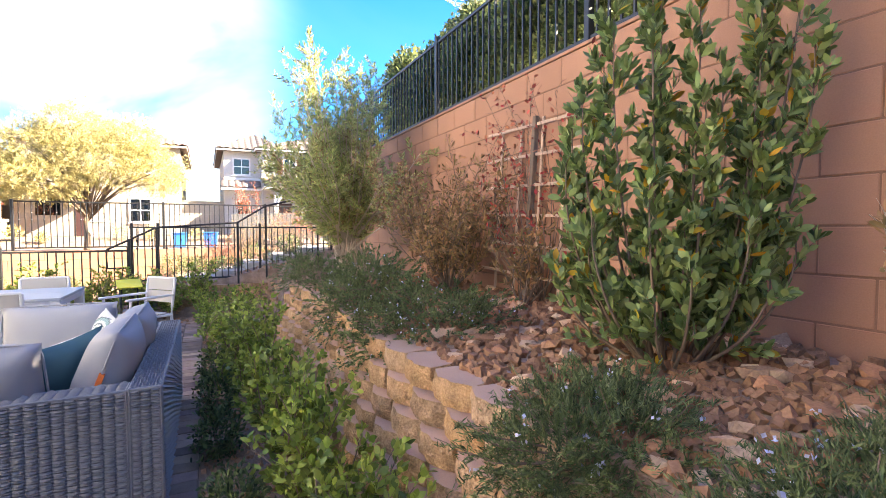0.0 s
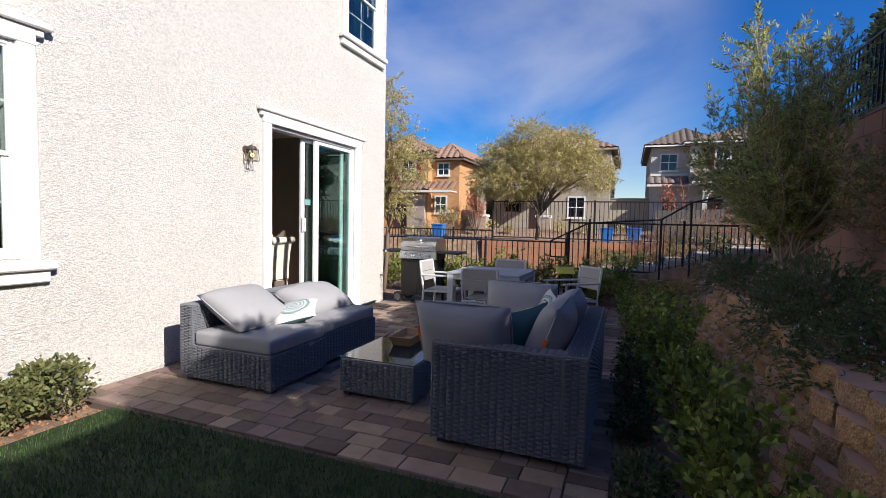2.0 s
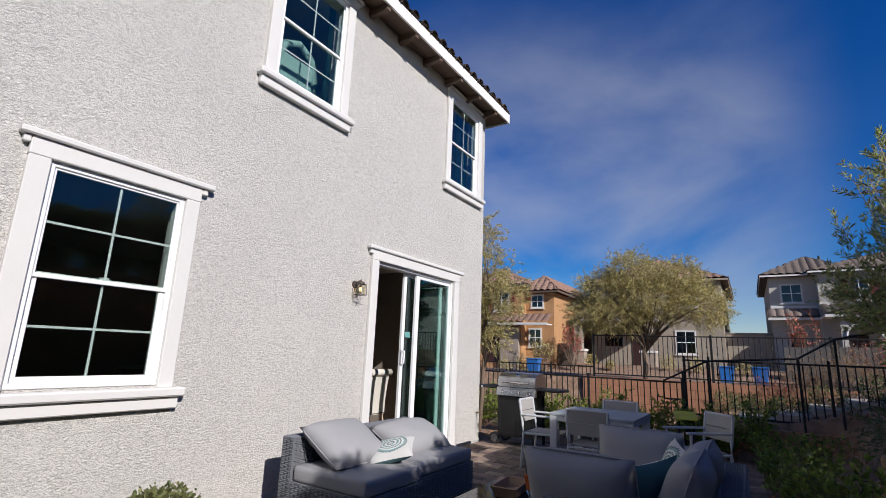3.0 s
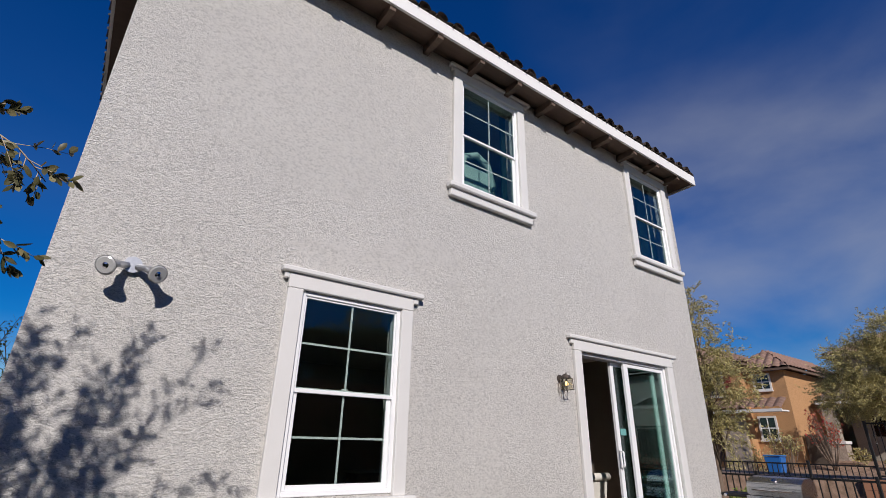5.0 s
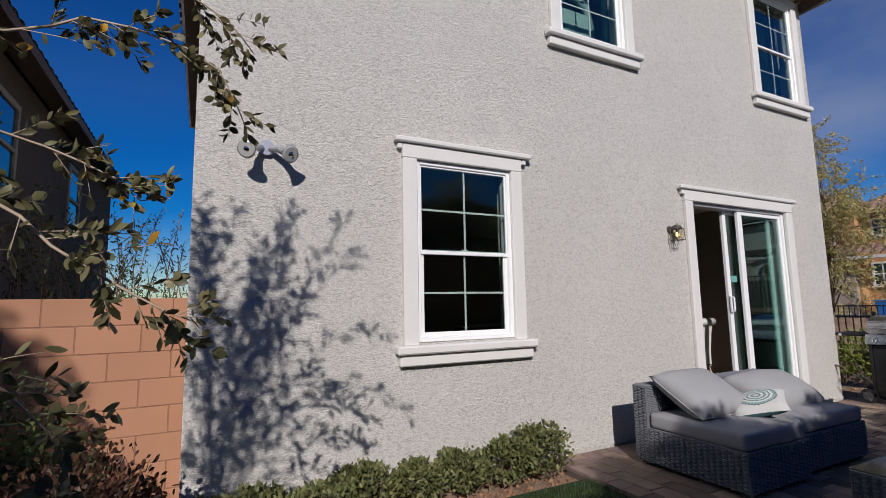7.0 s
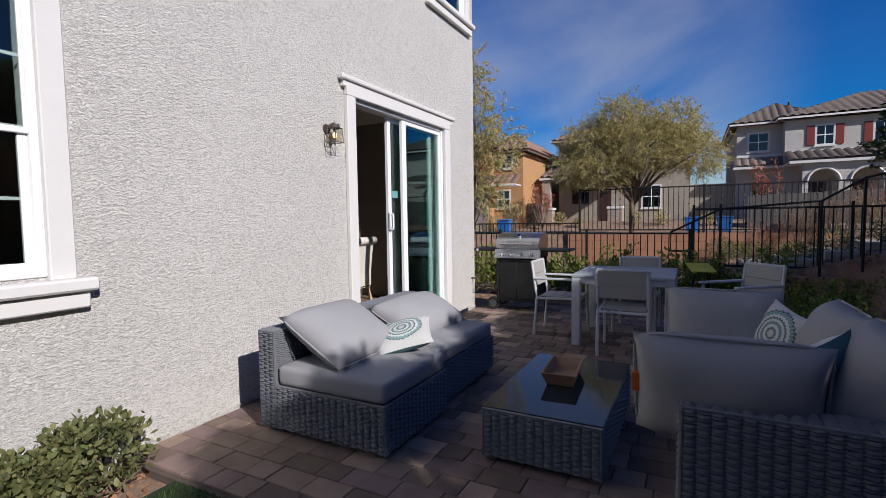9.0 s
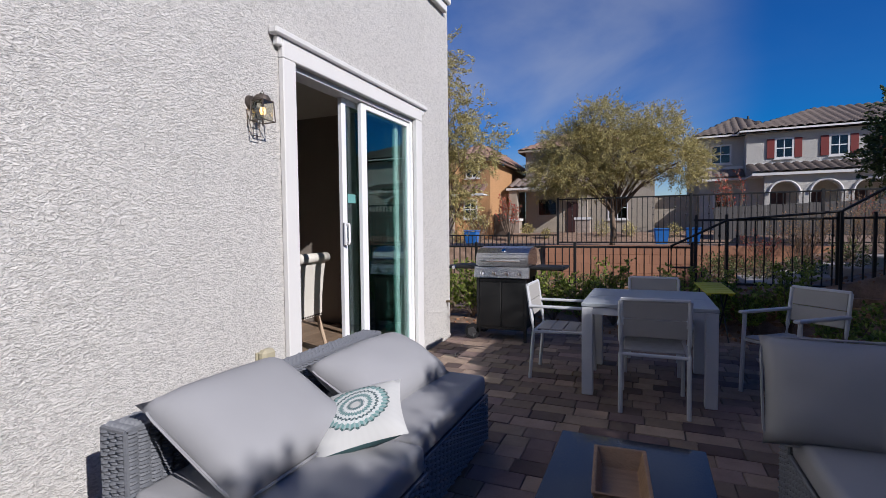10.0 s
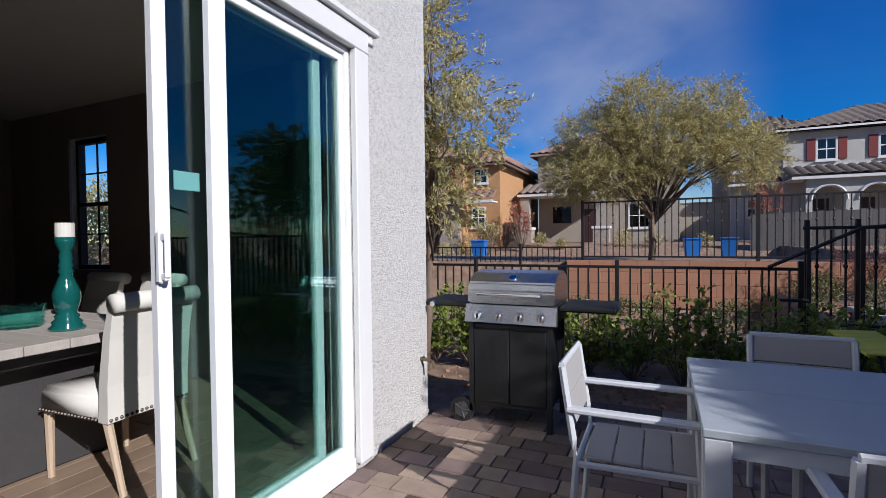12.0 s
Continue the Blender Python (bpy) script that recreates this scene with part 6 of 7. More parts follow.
for x, y, h, w, sd, n in ((0.30, 4.75, 0.72, 0.22, 31, 1600), (0.33, 4.10, 0.78, 0.22, 32, 1700), (0.36, 3.35, 0.55, 0.24, 33, 1500), (0.40, 2.75, 0.70, 0.24, 34, 1600),
                          (0.38, 2.15, 0.66, 0.26, 35, 1700), (0.46, 1.62, 0.52, 0.24, 36, 1400), (0.25, 5.6, 0.55, 0.24, 37, 1100), (0.10, 6.6, 0.50, 0.26, 38, 1000), (0.55, 7.6, 0.55, 0.3, 39, 1000), (0.05, 7.7, 0.5, 0.3, 40, 900)):
    privet(x, y, h, w, sd, n=n)
for x, y, h, sd in ((0.06, 3.9, 0.36, 41), (0.05, 3.2, 0.30, 42), (0.10, 2.4, 0.26, 43), (0.06, 4.7, 0.36, 44), (0.12, 1.75, 0.24, 45)):
    mound("low_shrub", "low dark green shrub at the foot of the stone wall", "shrub", (x, y, -0.03), [((0, 0, h * 0.5), (0.17, 0.26, h * 0.55))], 900, 0.035, 0.016, M_HEDGE, sd, 0.4, 0.4, 10, "low shrubs")
# hedge plants along the low fence
for i in range(12):
    x = -4.6 + i * 0.41
    h = 0.62 + 0.14 * math.sin(i * 2.4)
    tips = [(rs_.uniform(-0.28, 0.28), rs_.uniform(-0.2, 0.25), h * rs_.uniform(0.5, 1.25)) for _ in range(18)]
    stems_shrub("hedge_plant", "open yellow-green hedge plant before the iron fence", "shrub", (x, 8.70 + 0.05 * math.sin(i * 3.1), -0.03), tips, 1500, 0.05, 0.026, M_PRIVET, M_BARK, 50 + i, 0.075, 0.006, 0.2, 0.4, None, "hedge plants")
# box hedge under the window
rb_ = random.Random(33)
for i in range(8):
    y = -0.60 + i * 0.365 + rb_.uniform(-0.05, 0.05)
    h = (0.27, 0.31, 0.26, 0.33, 0.29, 0.30, 0.33, 0.40)[i]
    w_ = 0.17 + 0.5 * (h - 0.24)
    lobes = [((0, 0, h * 0.52), (w_, w_ * 1.1, h * 0.50))] + [((rb_.uniform(-0.10, 0.12), rb_.uniform(-0.16, 0.16), h * rb_.uniform(0.55, 0.85)), (0.10, 0.10, h * 0.27)) for _ in range(5)]
    mound("boxwood", "rounded olive-green boxwood along the house wall", "shrub", (-3.72, y, -0.03), lobes, 1500, 0.042, 0.023, M_BOX, 60 + i, 0.5, 0.55, 14, "boxwood hedge")
mound("boxwood", "red-tipped shrub at the corner of the lawn", "shrub", (-3.35, -1.05, -0.03), [((0, 0, 0.36), (0.32, 0.4, 0.40))], 1800, 0.045, 0.02, M_MAROON, 70, 0.4, 0.4, 12)

# oak-like tree beside the lawn, which throws its shadow on the wall
# limbs reaching to the lawn, then those of the crown
OX, OY = -0.78, -1.93
reach = [[(0, 0, 1.55), (-0.45, 0.45, 2.15), (-0.78, 0.95, 2.20), (-0.84, 1.20, 2.12), (-0.86, 1.38, 2.06), (-0.90, 1.46, 2.00)],
         [(0, 0, 1.45), (-0.50, 0.55, 1.80), (-0.82, 0.98, 1.90), (-0.83, 1.14, 1.97), (-0.84, 1.36, 1.93), (-0.86, 1.44, 1.80)],
         [(0, 0, 1.25), (-0.40, 0.60, 1.60), (-0.60, 1.02, 1.56), (-0.62, 1.16, 1.46), (-0.62, 1.28, 1.38), (-0.62, 1.36, 1.34)],
         [(0, 0, 1.35), (-0.45, 0.50, 1.75), (-0.85, 0.98, 1.72), (-0.88, 1.16, 1.66), (-0.88, 1.24, 1.60)],
         [(0, 0, 1.65), (-0.40, 0.45, 2.35), (-0.75, 0.90, 2.42), (-0.82, 1.10, 2.32), (-0.84, 1.18, 2.24)],
         [(0, 0, 1.10), (-0.35, 0.55, 1.30), (-0.66, 0.98, 1.30), (-0.70, 1.12, 1.20), (-0.72, 1.18, 1.10)]]
crown = [[(0, 0, 1.9), (0.05, 0.45, 2.75), (0.02, 0.95, 2.80), (0.03, 1.41, 2.50)],
         [(0, 0, 1.9), (-0.05, 0.35, 2.40), (0.02, 0.62, 2.50), (0.0, 0.90, 2.36)],
         [(0, 0, 2.1), (0.1, 0.35, 2.80), (0.05, 0.80, 3.20), (0.03, 1.19, 3.17)],
         [(0, 0, 2.2), (0.0, 0.40, 3.05), (-0.05, 0.75, 3.55), (0.0, 0.99, 3.80)],
         [(0, 0, 2.3), (0.1, 0.35, 3.15), (0.05, 0.62, 3.70), (0.0, 0.88, 4.06)],
         [(0, 0, 2.4), (0.0, 0.15, 3.2), (0.05, 0.32, 3.75), (0.0, 0.47, 4.10)],
         [(0, 0, 2.4), (0.0, -0.05, 3.3), (0.0, -0.10, 3.80), (0.0, -0.12, 4.12)],
         [(0, 0, 2.0), (0.1, 0.15, 2.6), (0.0, 0.30, 3.0), (0.0, 0.42, 3.45)],
         [(0, 0, 1.8), (-0.1, 0.12, 2.3), (0.0, 0.25, 2.55), (0.0, 0.42, 2.70)],
         [(0, 0, 1.7), (0.1, 0.05, 2.2), (0.0, 0.12, 2.5), (0.0, 0.20, 2.85)],
         [(0, 0, 2.2), (0.05, 0.10, 2.9), (0.0, 0.18, 3.3), (0.0, 0.22, 3.7)],
         [(0, 0, 2.0), (0.2, -0.15, 2.8), (0.3, -0.2, 3.3), (0.35, -0.25, 3.7)],
         [(0, 0, 2.1), (-0.1, -0.05, 2.7), (-0.1, -0.08, 3.1), (-0.1, -0.06, 3.5)]]
ro = random.Random(21)
for _ in range(30):
    ty, tz_ = ro.uniform(-0.18, 0.60), ro.uniform(2.4, 4.1)
    crown.append([(0, 0, 1.7 + 0.2 * (tz_ - 2.5)), (ro.uniform(-0.1, 0.1), ty * 0.3, 0.5 * tz_ + 1.0), (ro.uniform(-0.15, 0.15), ty * 0.7, 0.8 * tz_ + 0.45), (ro.uniform(-0.1, 0.1), ty, tz_)])
oak = stems_shrub("oak_tree", "slender young oak with small leathery leaves on arching branches", "tree", (OX, OY, -0.02), reach + crown, 12800, 0.031, 0.0145, M_OAKLEAF, M_BARKGREY, 80, 0.085, 0.0050, 0.30, 0.15,
                  (M_YELLOWLEAF, 0.02, "few yellow leaves"), dense=17)
bm = bmesh.new()
add_path(bm, [(0.03, -0.02, -0.06), (0.01, 0.0, 0.6), (-0.01, 0.01, 1.2), (0, 0, 1.8), (0, 0, 2.5)], 0.032, 8, 0.012)
part("trunk", bm, M_BARKGREY, oak, smooth=True)
# upper garden behind the retaining wall
for i in range(11):
    y = -3.2 + i * 1.05
    h = 1.48 + 0.16 * math.sin(i * 2.7) + 0.1 * math.sin(i * 5.1)
    mound("hedge_shrub", "dense dark green hedge shrub behind the iron fence", "shrub", (2.95, y, 2.44), [((0, 0, h * 0.5), (0.36, 0.62, h * 0.55)), ((0.05, 0.3, h * 0.85), (0.28, 0.42, h * 0.24)), ((-0.05, -0.3, h * 0.8), (0.28, 0.36, h * 0.26))], 7000, 0.08, 0.045, M_UPPERLEAF, 90 + i, 0.3, 0.2, 16, "upper hedge")
mound("garden_evergreen", "dense dark evergreen in the upper garden", "tree", (2.95, -5.95, 2.44), [((0, 0, 2.7), (0.8, 1.15, 1.35)), ((0, 1.05, 1.6), (0.7, 0.8, 1.05)), ((0, 0.3, 0.9), (0.7, 1.2, 0.9))], 26000, 0.12, 0.075, M_HEDGE, 111, 0.3, 0.2, 24)
mound("corner_shrub", "dark leafy shrub in the shade of the garden wall", "shrub", (-4.25, -1.75, -0.1), [((0, 0, 0.55), (0.36, 0.5, 0.6)), ((0.1, 0.35, 0.35), (0.3, 0.4, 0.4))], 3600, 0.045, 0.02, M_HEDGE, 71, 0.4, 0.4, 14)
tree("garden_tree", "yellowing tree in the upper garden", (3.6, 5.2, 2.44), 2.6, 0.9, [((0, 0, 1.5), (0.7, 0.8, 0.6)), ((0.2, 0.4, 1.9), (0.5, 0.5, 0.4))], 5000, 0.06, 0.024, M_OLIVE, 110, 0.05)

# ---- trees across the path ----
tree("olive_tree", "broad olive-green desert tree behind the low block wall", (-2.47, 13.55, 0.85), 3.4, 0.95,
     [((-1.40, 0, 1.75), (0.62, 0.9, 0.50)), ((-0.95, 0, 2.40), (0.78, 0.9, 0.55)), ((-0.25, 0, 2.95), (0.66, 0.8, 0.50)), ((0.90, 0.1, 2.72), (0.66, 0.8, 0.46)), ((1.50, 0.1, 1.95), (0.55, 0.8, 0.52)),
      ((0.30, 0, 2.15), (1.0, 1.0, 0.62)), ((-0.6, -0.2, 1.62), (0.85, 0.9, 0.34))],
     112000, 0.060, 0.0140, M_OLIVE, 120, 0.075, M_BARK, (0.05, 0), 0.35, 60, 0.3, 0.30)
tree("olive_tree", "slender olive-green tree beyond the house corner", (-4.62, 8.42, -0.05), 4.0, 1.55,
     [((0.05, 0, 2.2), (0.60, 0.6, 0.45)), ((0.60, -0.1, 2.55), (0.45, 0.5, 0.32)), ((0.1, 0, 3.05), (0.60, 0.6, 0.45)), ((0.02, 0, 3.65), (0.42, 0.5, 0.40)), ((0.0, 0.0, 4.0), (0.36, 0.42, 0.34)), ((-0.5, 0.1, 2.7), (0.6, 0.6, 0.6)), ((0.25, -0.05, 1.75), (0.35, 0.4, 0.22))],
     27000, 0.062, 0.0145, M_OLIVE, 121, 0.05, M_BARK, (0.12, 0.0), 0.25, 30, 0.3, 0.27)
tree("garden_tree", "dark leafy tree rising beyond the retaining wall", (3.55, 14.6, 0.9), 3.8, 1.2,
     [((0, 0, 2.0), (1.15, 1.3, 0.9)), ((0.3, -0.5, 2.9), (0.9, 1.0, 0.75)), ((0.2, 0.6, 2.6), (0.9, 0.9, 0.8)), ((0.1, -1.2, 1.6), (0.9, 0.9, 0.9))],
     36000, 0.09, 0.042, M_HEDGE, 122, 0.08, M_BARK, (0, 0), 0.2, 24, 0.2, 0.35)
for k, (x, y, h) in enumerate(((1.3, 11.4, 1.0), (2.0, 11.8, 0.95), (0.7, 11.9, 0.8), (0.3, 12.3, 0.7), (1.6, 10.6, 0.7), (2.2, 10.9, 0.9), (1.0, 12.4, 0.9))):
    tips = [(rs_.uniform(-0.5, 0.5), rs_.uniform(-0.4, 0.4), h * rs_.uniform(0.7, 1.1)) for _ in range(26)]
    stems_shrub("twig_shrub", "bare purplish twig shrub on the bank", "shrub", (x, y, ground_z(x, y) - 0.03), tips, 700, 0.035, 0.012, M_REDLEAF if k % 2 else M_BRONZELEAF, M_BARK, 130 + k, 0.08, 0.006, 0.3, 0.3, None, "bank shrubs")
for k, (x, y, z, h) in enumerate(((-0.1, 10.4, 0.4, 0.45), (0.4, 10.2, 0.5, 0.4), (-0.6, 11.0, 0.3, 0.5), (-2.4, 11.6, 0.0, 0.5), (-3.4, 11.2, 0.0, 0.55), (-1.4, 11.8, 0.0, 0.45), (0.9, 10.1, 0.5, 0.5), (1.5, 9.9, 0.7, 0.5), (-0.3, 12.0, 0.4, 0.4), (-2.9, 12.4, 0.0, 0.35))):
    mound("bank_shrub", "small green shrub among gravel beyond the fence", "shrub", (x, y, ground_z(x, y) - 0.03), [((0, 0, h * 0.5), (0.30, 0.28, h * 0.5))], 600, 0.04, 0.02, M_HEDGE if k % 2 else M_BOX, 140 + k, 0.4, 0.4, 10, "bank shrubs")

# growth seen through the far window of the dining room
mound("screen_shrub", "sunlit olive-green shrub beyond the dining room window", "shrub", (-13.2, 10.4, 0.0), [((0, 0, 1.2), (1.5, 0.9, 1.3)), ((0.6, 0.3, 2.1), (1.1, 0.7, 0.8)), ((-0.6, 0.3, 2.3), (0.9, 0.7, 0.6))], 9000, 0.10, 0.04, M_OLIVE, 150, 0.3, 0.3, 20)

# ---- loose rock on the terrace ----
def rock_mesh(seed):
    rng = random.Random(seed)
    bm = bmesh.new()
    bmesh.ops.create_icosphere(bm, subdivisions=1, radius=1.0)
    for v in bm.verts:
        v.co *= rng.uniform(0.72, 1.15)
        v.co.x = max(-0.85, min(0.85, v.co.x)); v.co.z = max(-0.62, min(0.62, v.co.z))
    return mesh_of(bm, M_ROCK)


rocks = [rock_mesh(s) for s in range(8)]
rr = random.Random(77)
bed = thing("rock_mulch", "loose tan and pink quarry rock on the terrace", "rocks", "", "structure")
for k in range(300):
    x, y = rr.uniform(1.02, 2.26), 0.15 + 3.6 * rr.random() ** 1.3
    s = rr.choice((0.026, 0.032, 0.038, 0.046, 0.06))
    part("rock", rocks[k % 8], None, bed, m=pose(x, y, ground_z(x, y) + s * 0.35, rr.uniform(-25, 25), rr.uniform(-25, 25), rr.uniform(0, 360)) @ Matrix.Diagonal((s * rr.uniform(0.9, 1.6), s, s * 0.75, 1)))


def scatter(name, label, n, area, smin, smax, material, seed):
    """Small stones joined in one mesh: too many to count."""
    rng = np.random.default_rng(seed)
    base = bmesh.new(); bmesh.ops.create_cube(base, size=1.4)
    bv = np.array([tuple(v.co) for v in base.verts]); bf = [[v.index for v in f.verts] for f in base.faces]
    base.free()
    vs, fs = [], []
    for k in range(n):
        x, y = rng.uniform(area[0], area[1]), rng.uniform(area[2], area[3])
        s = rng.uniform(smin, smax)
        e = Euler(rng.uniform(0, 6.28, 3)).to_matrix()
        q = (bv * rng.uniform(0.7, 1.1, bv.shape)) * s * np.array([1.2, 1.0, 0.7])
        q = q @ np.array(e).T + np.array([x, y, ground_z(x, y) + s * 0.3])
        fs += [[i + len(vs) for i in f] for f in bf]
        vs += [tuple(p) for p in q]
    return tagged(new(name, raw_mesh(vs, fs, material)), label, "gravel", "", "stuff")


scatter("gravel", "small broken rock filling the terrace bed", 5200, (1.0, 2.28, -0.6, 5.0), 0.012, 0.036, M_ROCK, 5)
scatter("gravel", "fine tan gravel in the planting bed", 1500, (-0.05, 0.6, 0.5, 8.8), 0.008, 0.02, M_ROCK, 6)
scatter("gravel", "tan gravel along the fence", 1200, (-4.4, 1.5, 8.0, 12.6), 0.012, 0.03, M_ROCK, 7)
scatter("gravel", "tan gravel under the boxwood", 500, (-3.95, -3.45, -0.6, 2.2), 0.008, 0.02, M_ROCK, 8)


# ---- houses across the street ----
M_ORANGE = stucco("stucco_orange", (0.48, 0.27, 0.13), 0.003)
M_TANST = stucco("stucco_tan", (0.36, 0.315, 0.255), 0.003)
M_WHITEST = stucco("stucco_pale", (0.50, 0.48, 0.44), 0.003)
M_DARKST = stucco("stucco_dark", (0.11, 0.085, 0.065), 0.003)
M_REDSHUT = mat("red_shutter", (0.18, 0.025, 0.02), 0.6, var=0.08)
M_DARKGL = glass("far_glass", (0.22, 0.27, 0.28), 1.9)
M_ROOFRED = mat("roof_tile_red", (0.25, 0.15, 0.11), 0.85, var=0.25, scale=2.0, island=0.2, hue=(0.30, 0.19, 0.145))
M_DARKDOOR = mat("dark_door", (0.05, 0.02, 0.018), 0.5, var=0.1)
M_LEDGE = mat("ledge_stone", (0.33, 0.27, 0.22), 0.9, var=0.35, scale=6, fine=25, bump=0.8, bscale=14, depth=0.03)
M_BLUE = mat("blue_plastic", (0.02, 0.14, 0.42), 0.45, var=0.08)
M_CONCRETE = mat("concrete", (0.42, 0.39, 0.35), 0.9, var=0.12)
M_ASPHALT = mat("asphalt", (0.07, 0.068, 0.066), 0.9, var=0.2, fine=120, bump=0.3)


def far_window(parent, x0, x1, y, z0, z1, shutters=False, trim=0.09):
    """A window on a wall that faces -y."""
    w = new("window"); w.parent = parent
    bm = bmesh.new()
    for a in ((x0 - trim, x0, z0 - trim, z1 + trim), (x1, x1 + trim, z0 - trim, z1 + trim), (x0, x1, z0 - trim, z0), (x0, x1, z1, z1 + trim)):
        add_box(bm, a[0], a[1], y - 0.05, y + 0.01, a[2], a[3])
    part("frame", bm, M_TRIM, w)
    part("pane", box(x0, x1, y - 0.012, y - 0.004, z0, z1), M_DARKGL, w)
    bm = bmesh.new()
    add_box(bm, (x0 + x1) / 2 - 0.02, (x0 + x1) / 2 + 0.02, y - 0.03, y - 0.013, z0, z1)
    add_box(bm, x0, x1, y - 0.031, y - 0.0135, (z0 + z1) / 2 - 0.025, (z0 + z1) / 2 + 0.025)
    part("muntin", bm, M_VINYL, w)
    part("sill", box(x0 - trim - .05, x1 + trim + .05, y - 0.10, y - 0.051, z0 - trim - 0.06, z0 - trim), M_TRIM, w)
    if shutters:
        for a in ((x0 - trim - 0.36, x0 - trim - 0.01), (x1 + trim + 0.01, x1 + trim + 0.36)):
            part("shutter", box(*a, y - 0.06, y - 0.005, z0 - 0.05, z1 + 0.05, 0.01), M_REDSHUT, w, "dark red shutter")
    return w


def porch_roof(parent, x0, x1, y, z, depth, rise, material):
    part("roof_slope", slope((x0, y - depth, z), (x1, y - depth, z), (x1, y, z + rise), (x0, y, z + rise), max(4, round((x1 - x0) / 0.42)), 4, 0.08, 0.05), material, parent)
    part("fascia", box(x0, x1, y - depth, y - depth + 0.05, z - 0.14, z - 0.005), M_TRIM, parent)
    part("porch_ceiling", box(x0, x1, y - depth + 0.05, y, z - 0.12, z - 0.06), M_FASCIA, parent)


# pale house with red shutters and an arcade
wh = thing("neighbour_house", "pale two-storey house with red shutters and an arched porch", "house", "houses across the street")
part("wall", box(1.15, 3.35, 33.8, 44, 0.6, 6.45), M_WHITEST, wh)
part("wall", box(3.351, 16.5, 33.0, 42, 0.6, 6.42), M_WHITEST, wh)
hip_roof(wh, 1.15, 5.2, 33.8, 43.0, 6.50, 1.55, M_ROOFTILE, M_FASCIA, M_SOFFIT, cols=0.42, amp=0.085, board=0.09)
hip_roof(wh, 3.37, 16.5, 33.0, 41.0, 6.53, 1.85, M_ROOFTILE, M_FASCIA, M_SOFFIT, cols=0.42, amp=0.085, board=0.09)
part("chimney_pipe", rod((3.9, 36, 7.2), (3.9, 36, 8.0), 0.06), M_BLACK, wh)
for a in ((4.75, 5.45), (7.15, 7.85), (9.6, 10.3)):
    far_window(wh, *a, 33.0, 5.05, 6.0, True)
far_window(wh, 1.75, 2.65, 33.8, 5.0, 5.95)
far_window(wh, 1.95, 2.65, 33.8, 2.35, 3.2)
part("belt", box(3.34, 16.5, 32.93, 32.999, 4.62, 4.76), M_TRIM, wh)
part("belt", box(1.14, 3.34, 33.73, 33.799, 4.62, 4.76), M_TRIM, wh)
porch_roof(wh, 0.95, 3.34, 33.72, 4.05, 0.6, 0.45, M_ROOFTILE)
porch_roof(wh, 3.30, 12.6, 32.92, 4.05, 1.9, 0.60, M_ROOFTILE)


def arcade(parent, x0, n, pitch, y, z0, spring, r, top, material):
    """A porch front with round arches, cut through."""
    bm = bmesh.new()
    seg = 12
    for i in range(n):
        c = x0 + pitch * (i + 0.5)
        a, b = c - pitch / 2, c + pitch / 2
        for yy in (y, y + 0.3):
            arc = [bm.verts.new((c - r * math.cos(math.pi * k / seg), yy, spring + r * math.sin(math.pi * k / seg))) for k in range(seg + 1)]
            tops = [bm.verts.new((c - pitch / 2 + pitch * k / seg, yy, top)) for k in range(seg + 1)]
            for k in range(seg):
                bm.faces.new((arc[k], arc[k + 1], tops[k + 1], tops[k]))
            for xa, xb, e in ((a, c - r, 0), (c + r, b, seg)):
                q = [bm.verts.new(p) for p in ((xa, yy, z0), (xb, yy, z0), (xb, yy, spring), (xa, yy, spring))]
                bm.faces.new(q)
            for k, xa in ((0, a), (seg, b)):
                q = [bm.verts.new((xa, yy, spring))]
                bm.faces.new((q[0], arc[k], tops[k]))
        for k in range(seg):
            p = [(c - r * math.cos(math.pi * j / seg), spring + r * math.sin(math.pi * j / seg)) for j in (k, k + 1)]
            bm.faces.new([bm.verts.new(v) for v in ((p[0][0], y, p[0][1]), (p[1][0], y, p[1][1]), (p[1][0], y + 0.3, p[1][1]), (p[0][0], y + 0.3, p[0][1]))])
        for xx in (c - r, c + r):
            bm.faces.new([bm.verts.new(v) for v in ((xx, y, z0), (xx, y + 0.3, z0), (xx, y + 0.3, spring), (xx, y, spring))])
    part("arcade", bm, material, parent, "pale arched porch front")
    for i in range(n):
        c = x0 + pitch * (i + 0.5)
        bm = bmesh.new()
        add_path(bm, [(c - (r + .06) * math.cos(math.pi * k / 14), y - 0.03, spring + (r + .06) * math.sin(math.pi * k / 14)) for k in range(15)], 0.06, 6)
        part("arch_trim", bm, M_TRIM, parent)


arcade(wh, 3.9, 4, 1.75, 31.3, 0.9, 2.95, 0.62, 3.93, M_WHITEST)
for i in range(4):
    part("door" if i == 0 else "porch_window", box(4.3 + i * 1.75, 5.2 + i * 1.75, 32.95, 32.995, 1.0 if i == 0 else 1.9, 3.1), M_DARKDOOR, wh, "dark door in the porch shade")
part("porch_floor", box(3.9, 11.0, 31.2, 33, 0.7, 1.0), M_CONCRETE, wh)

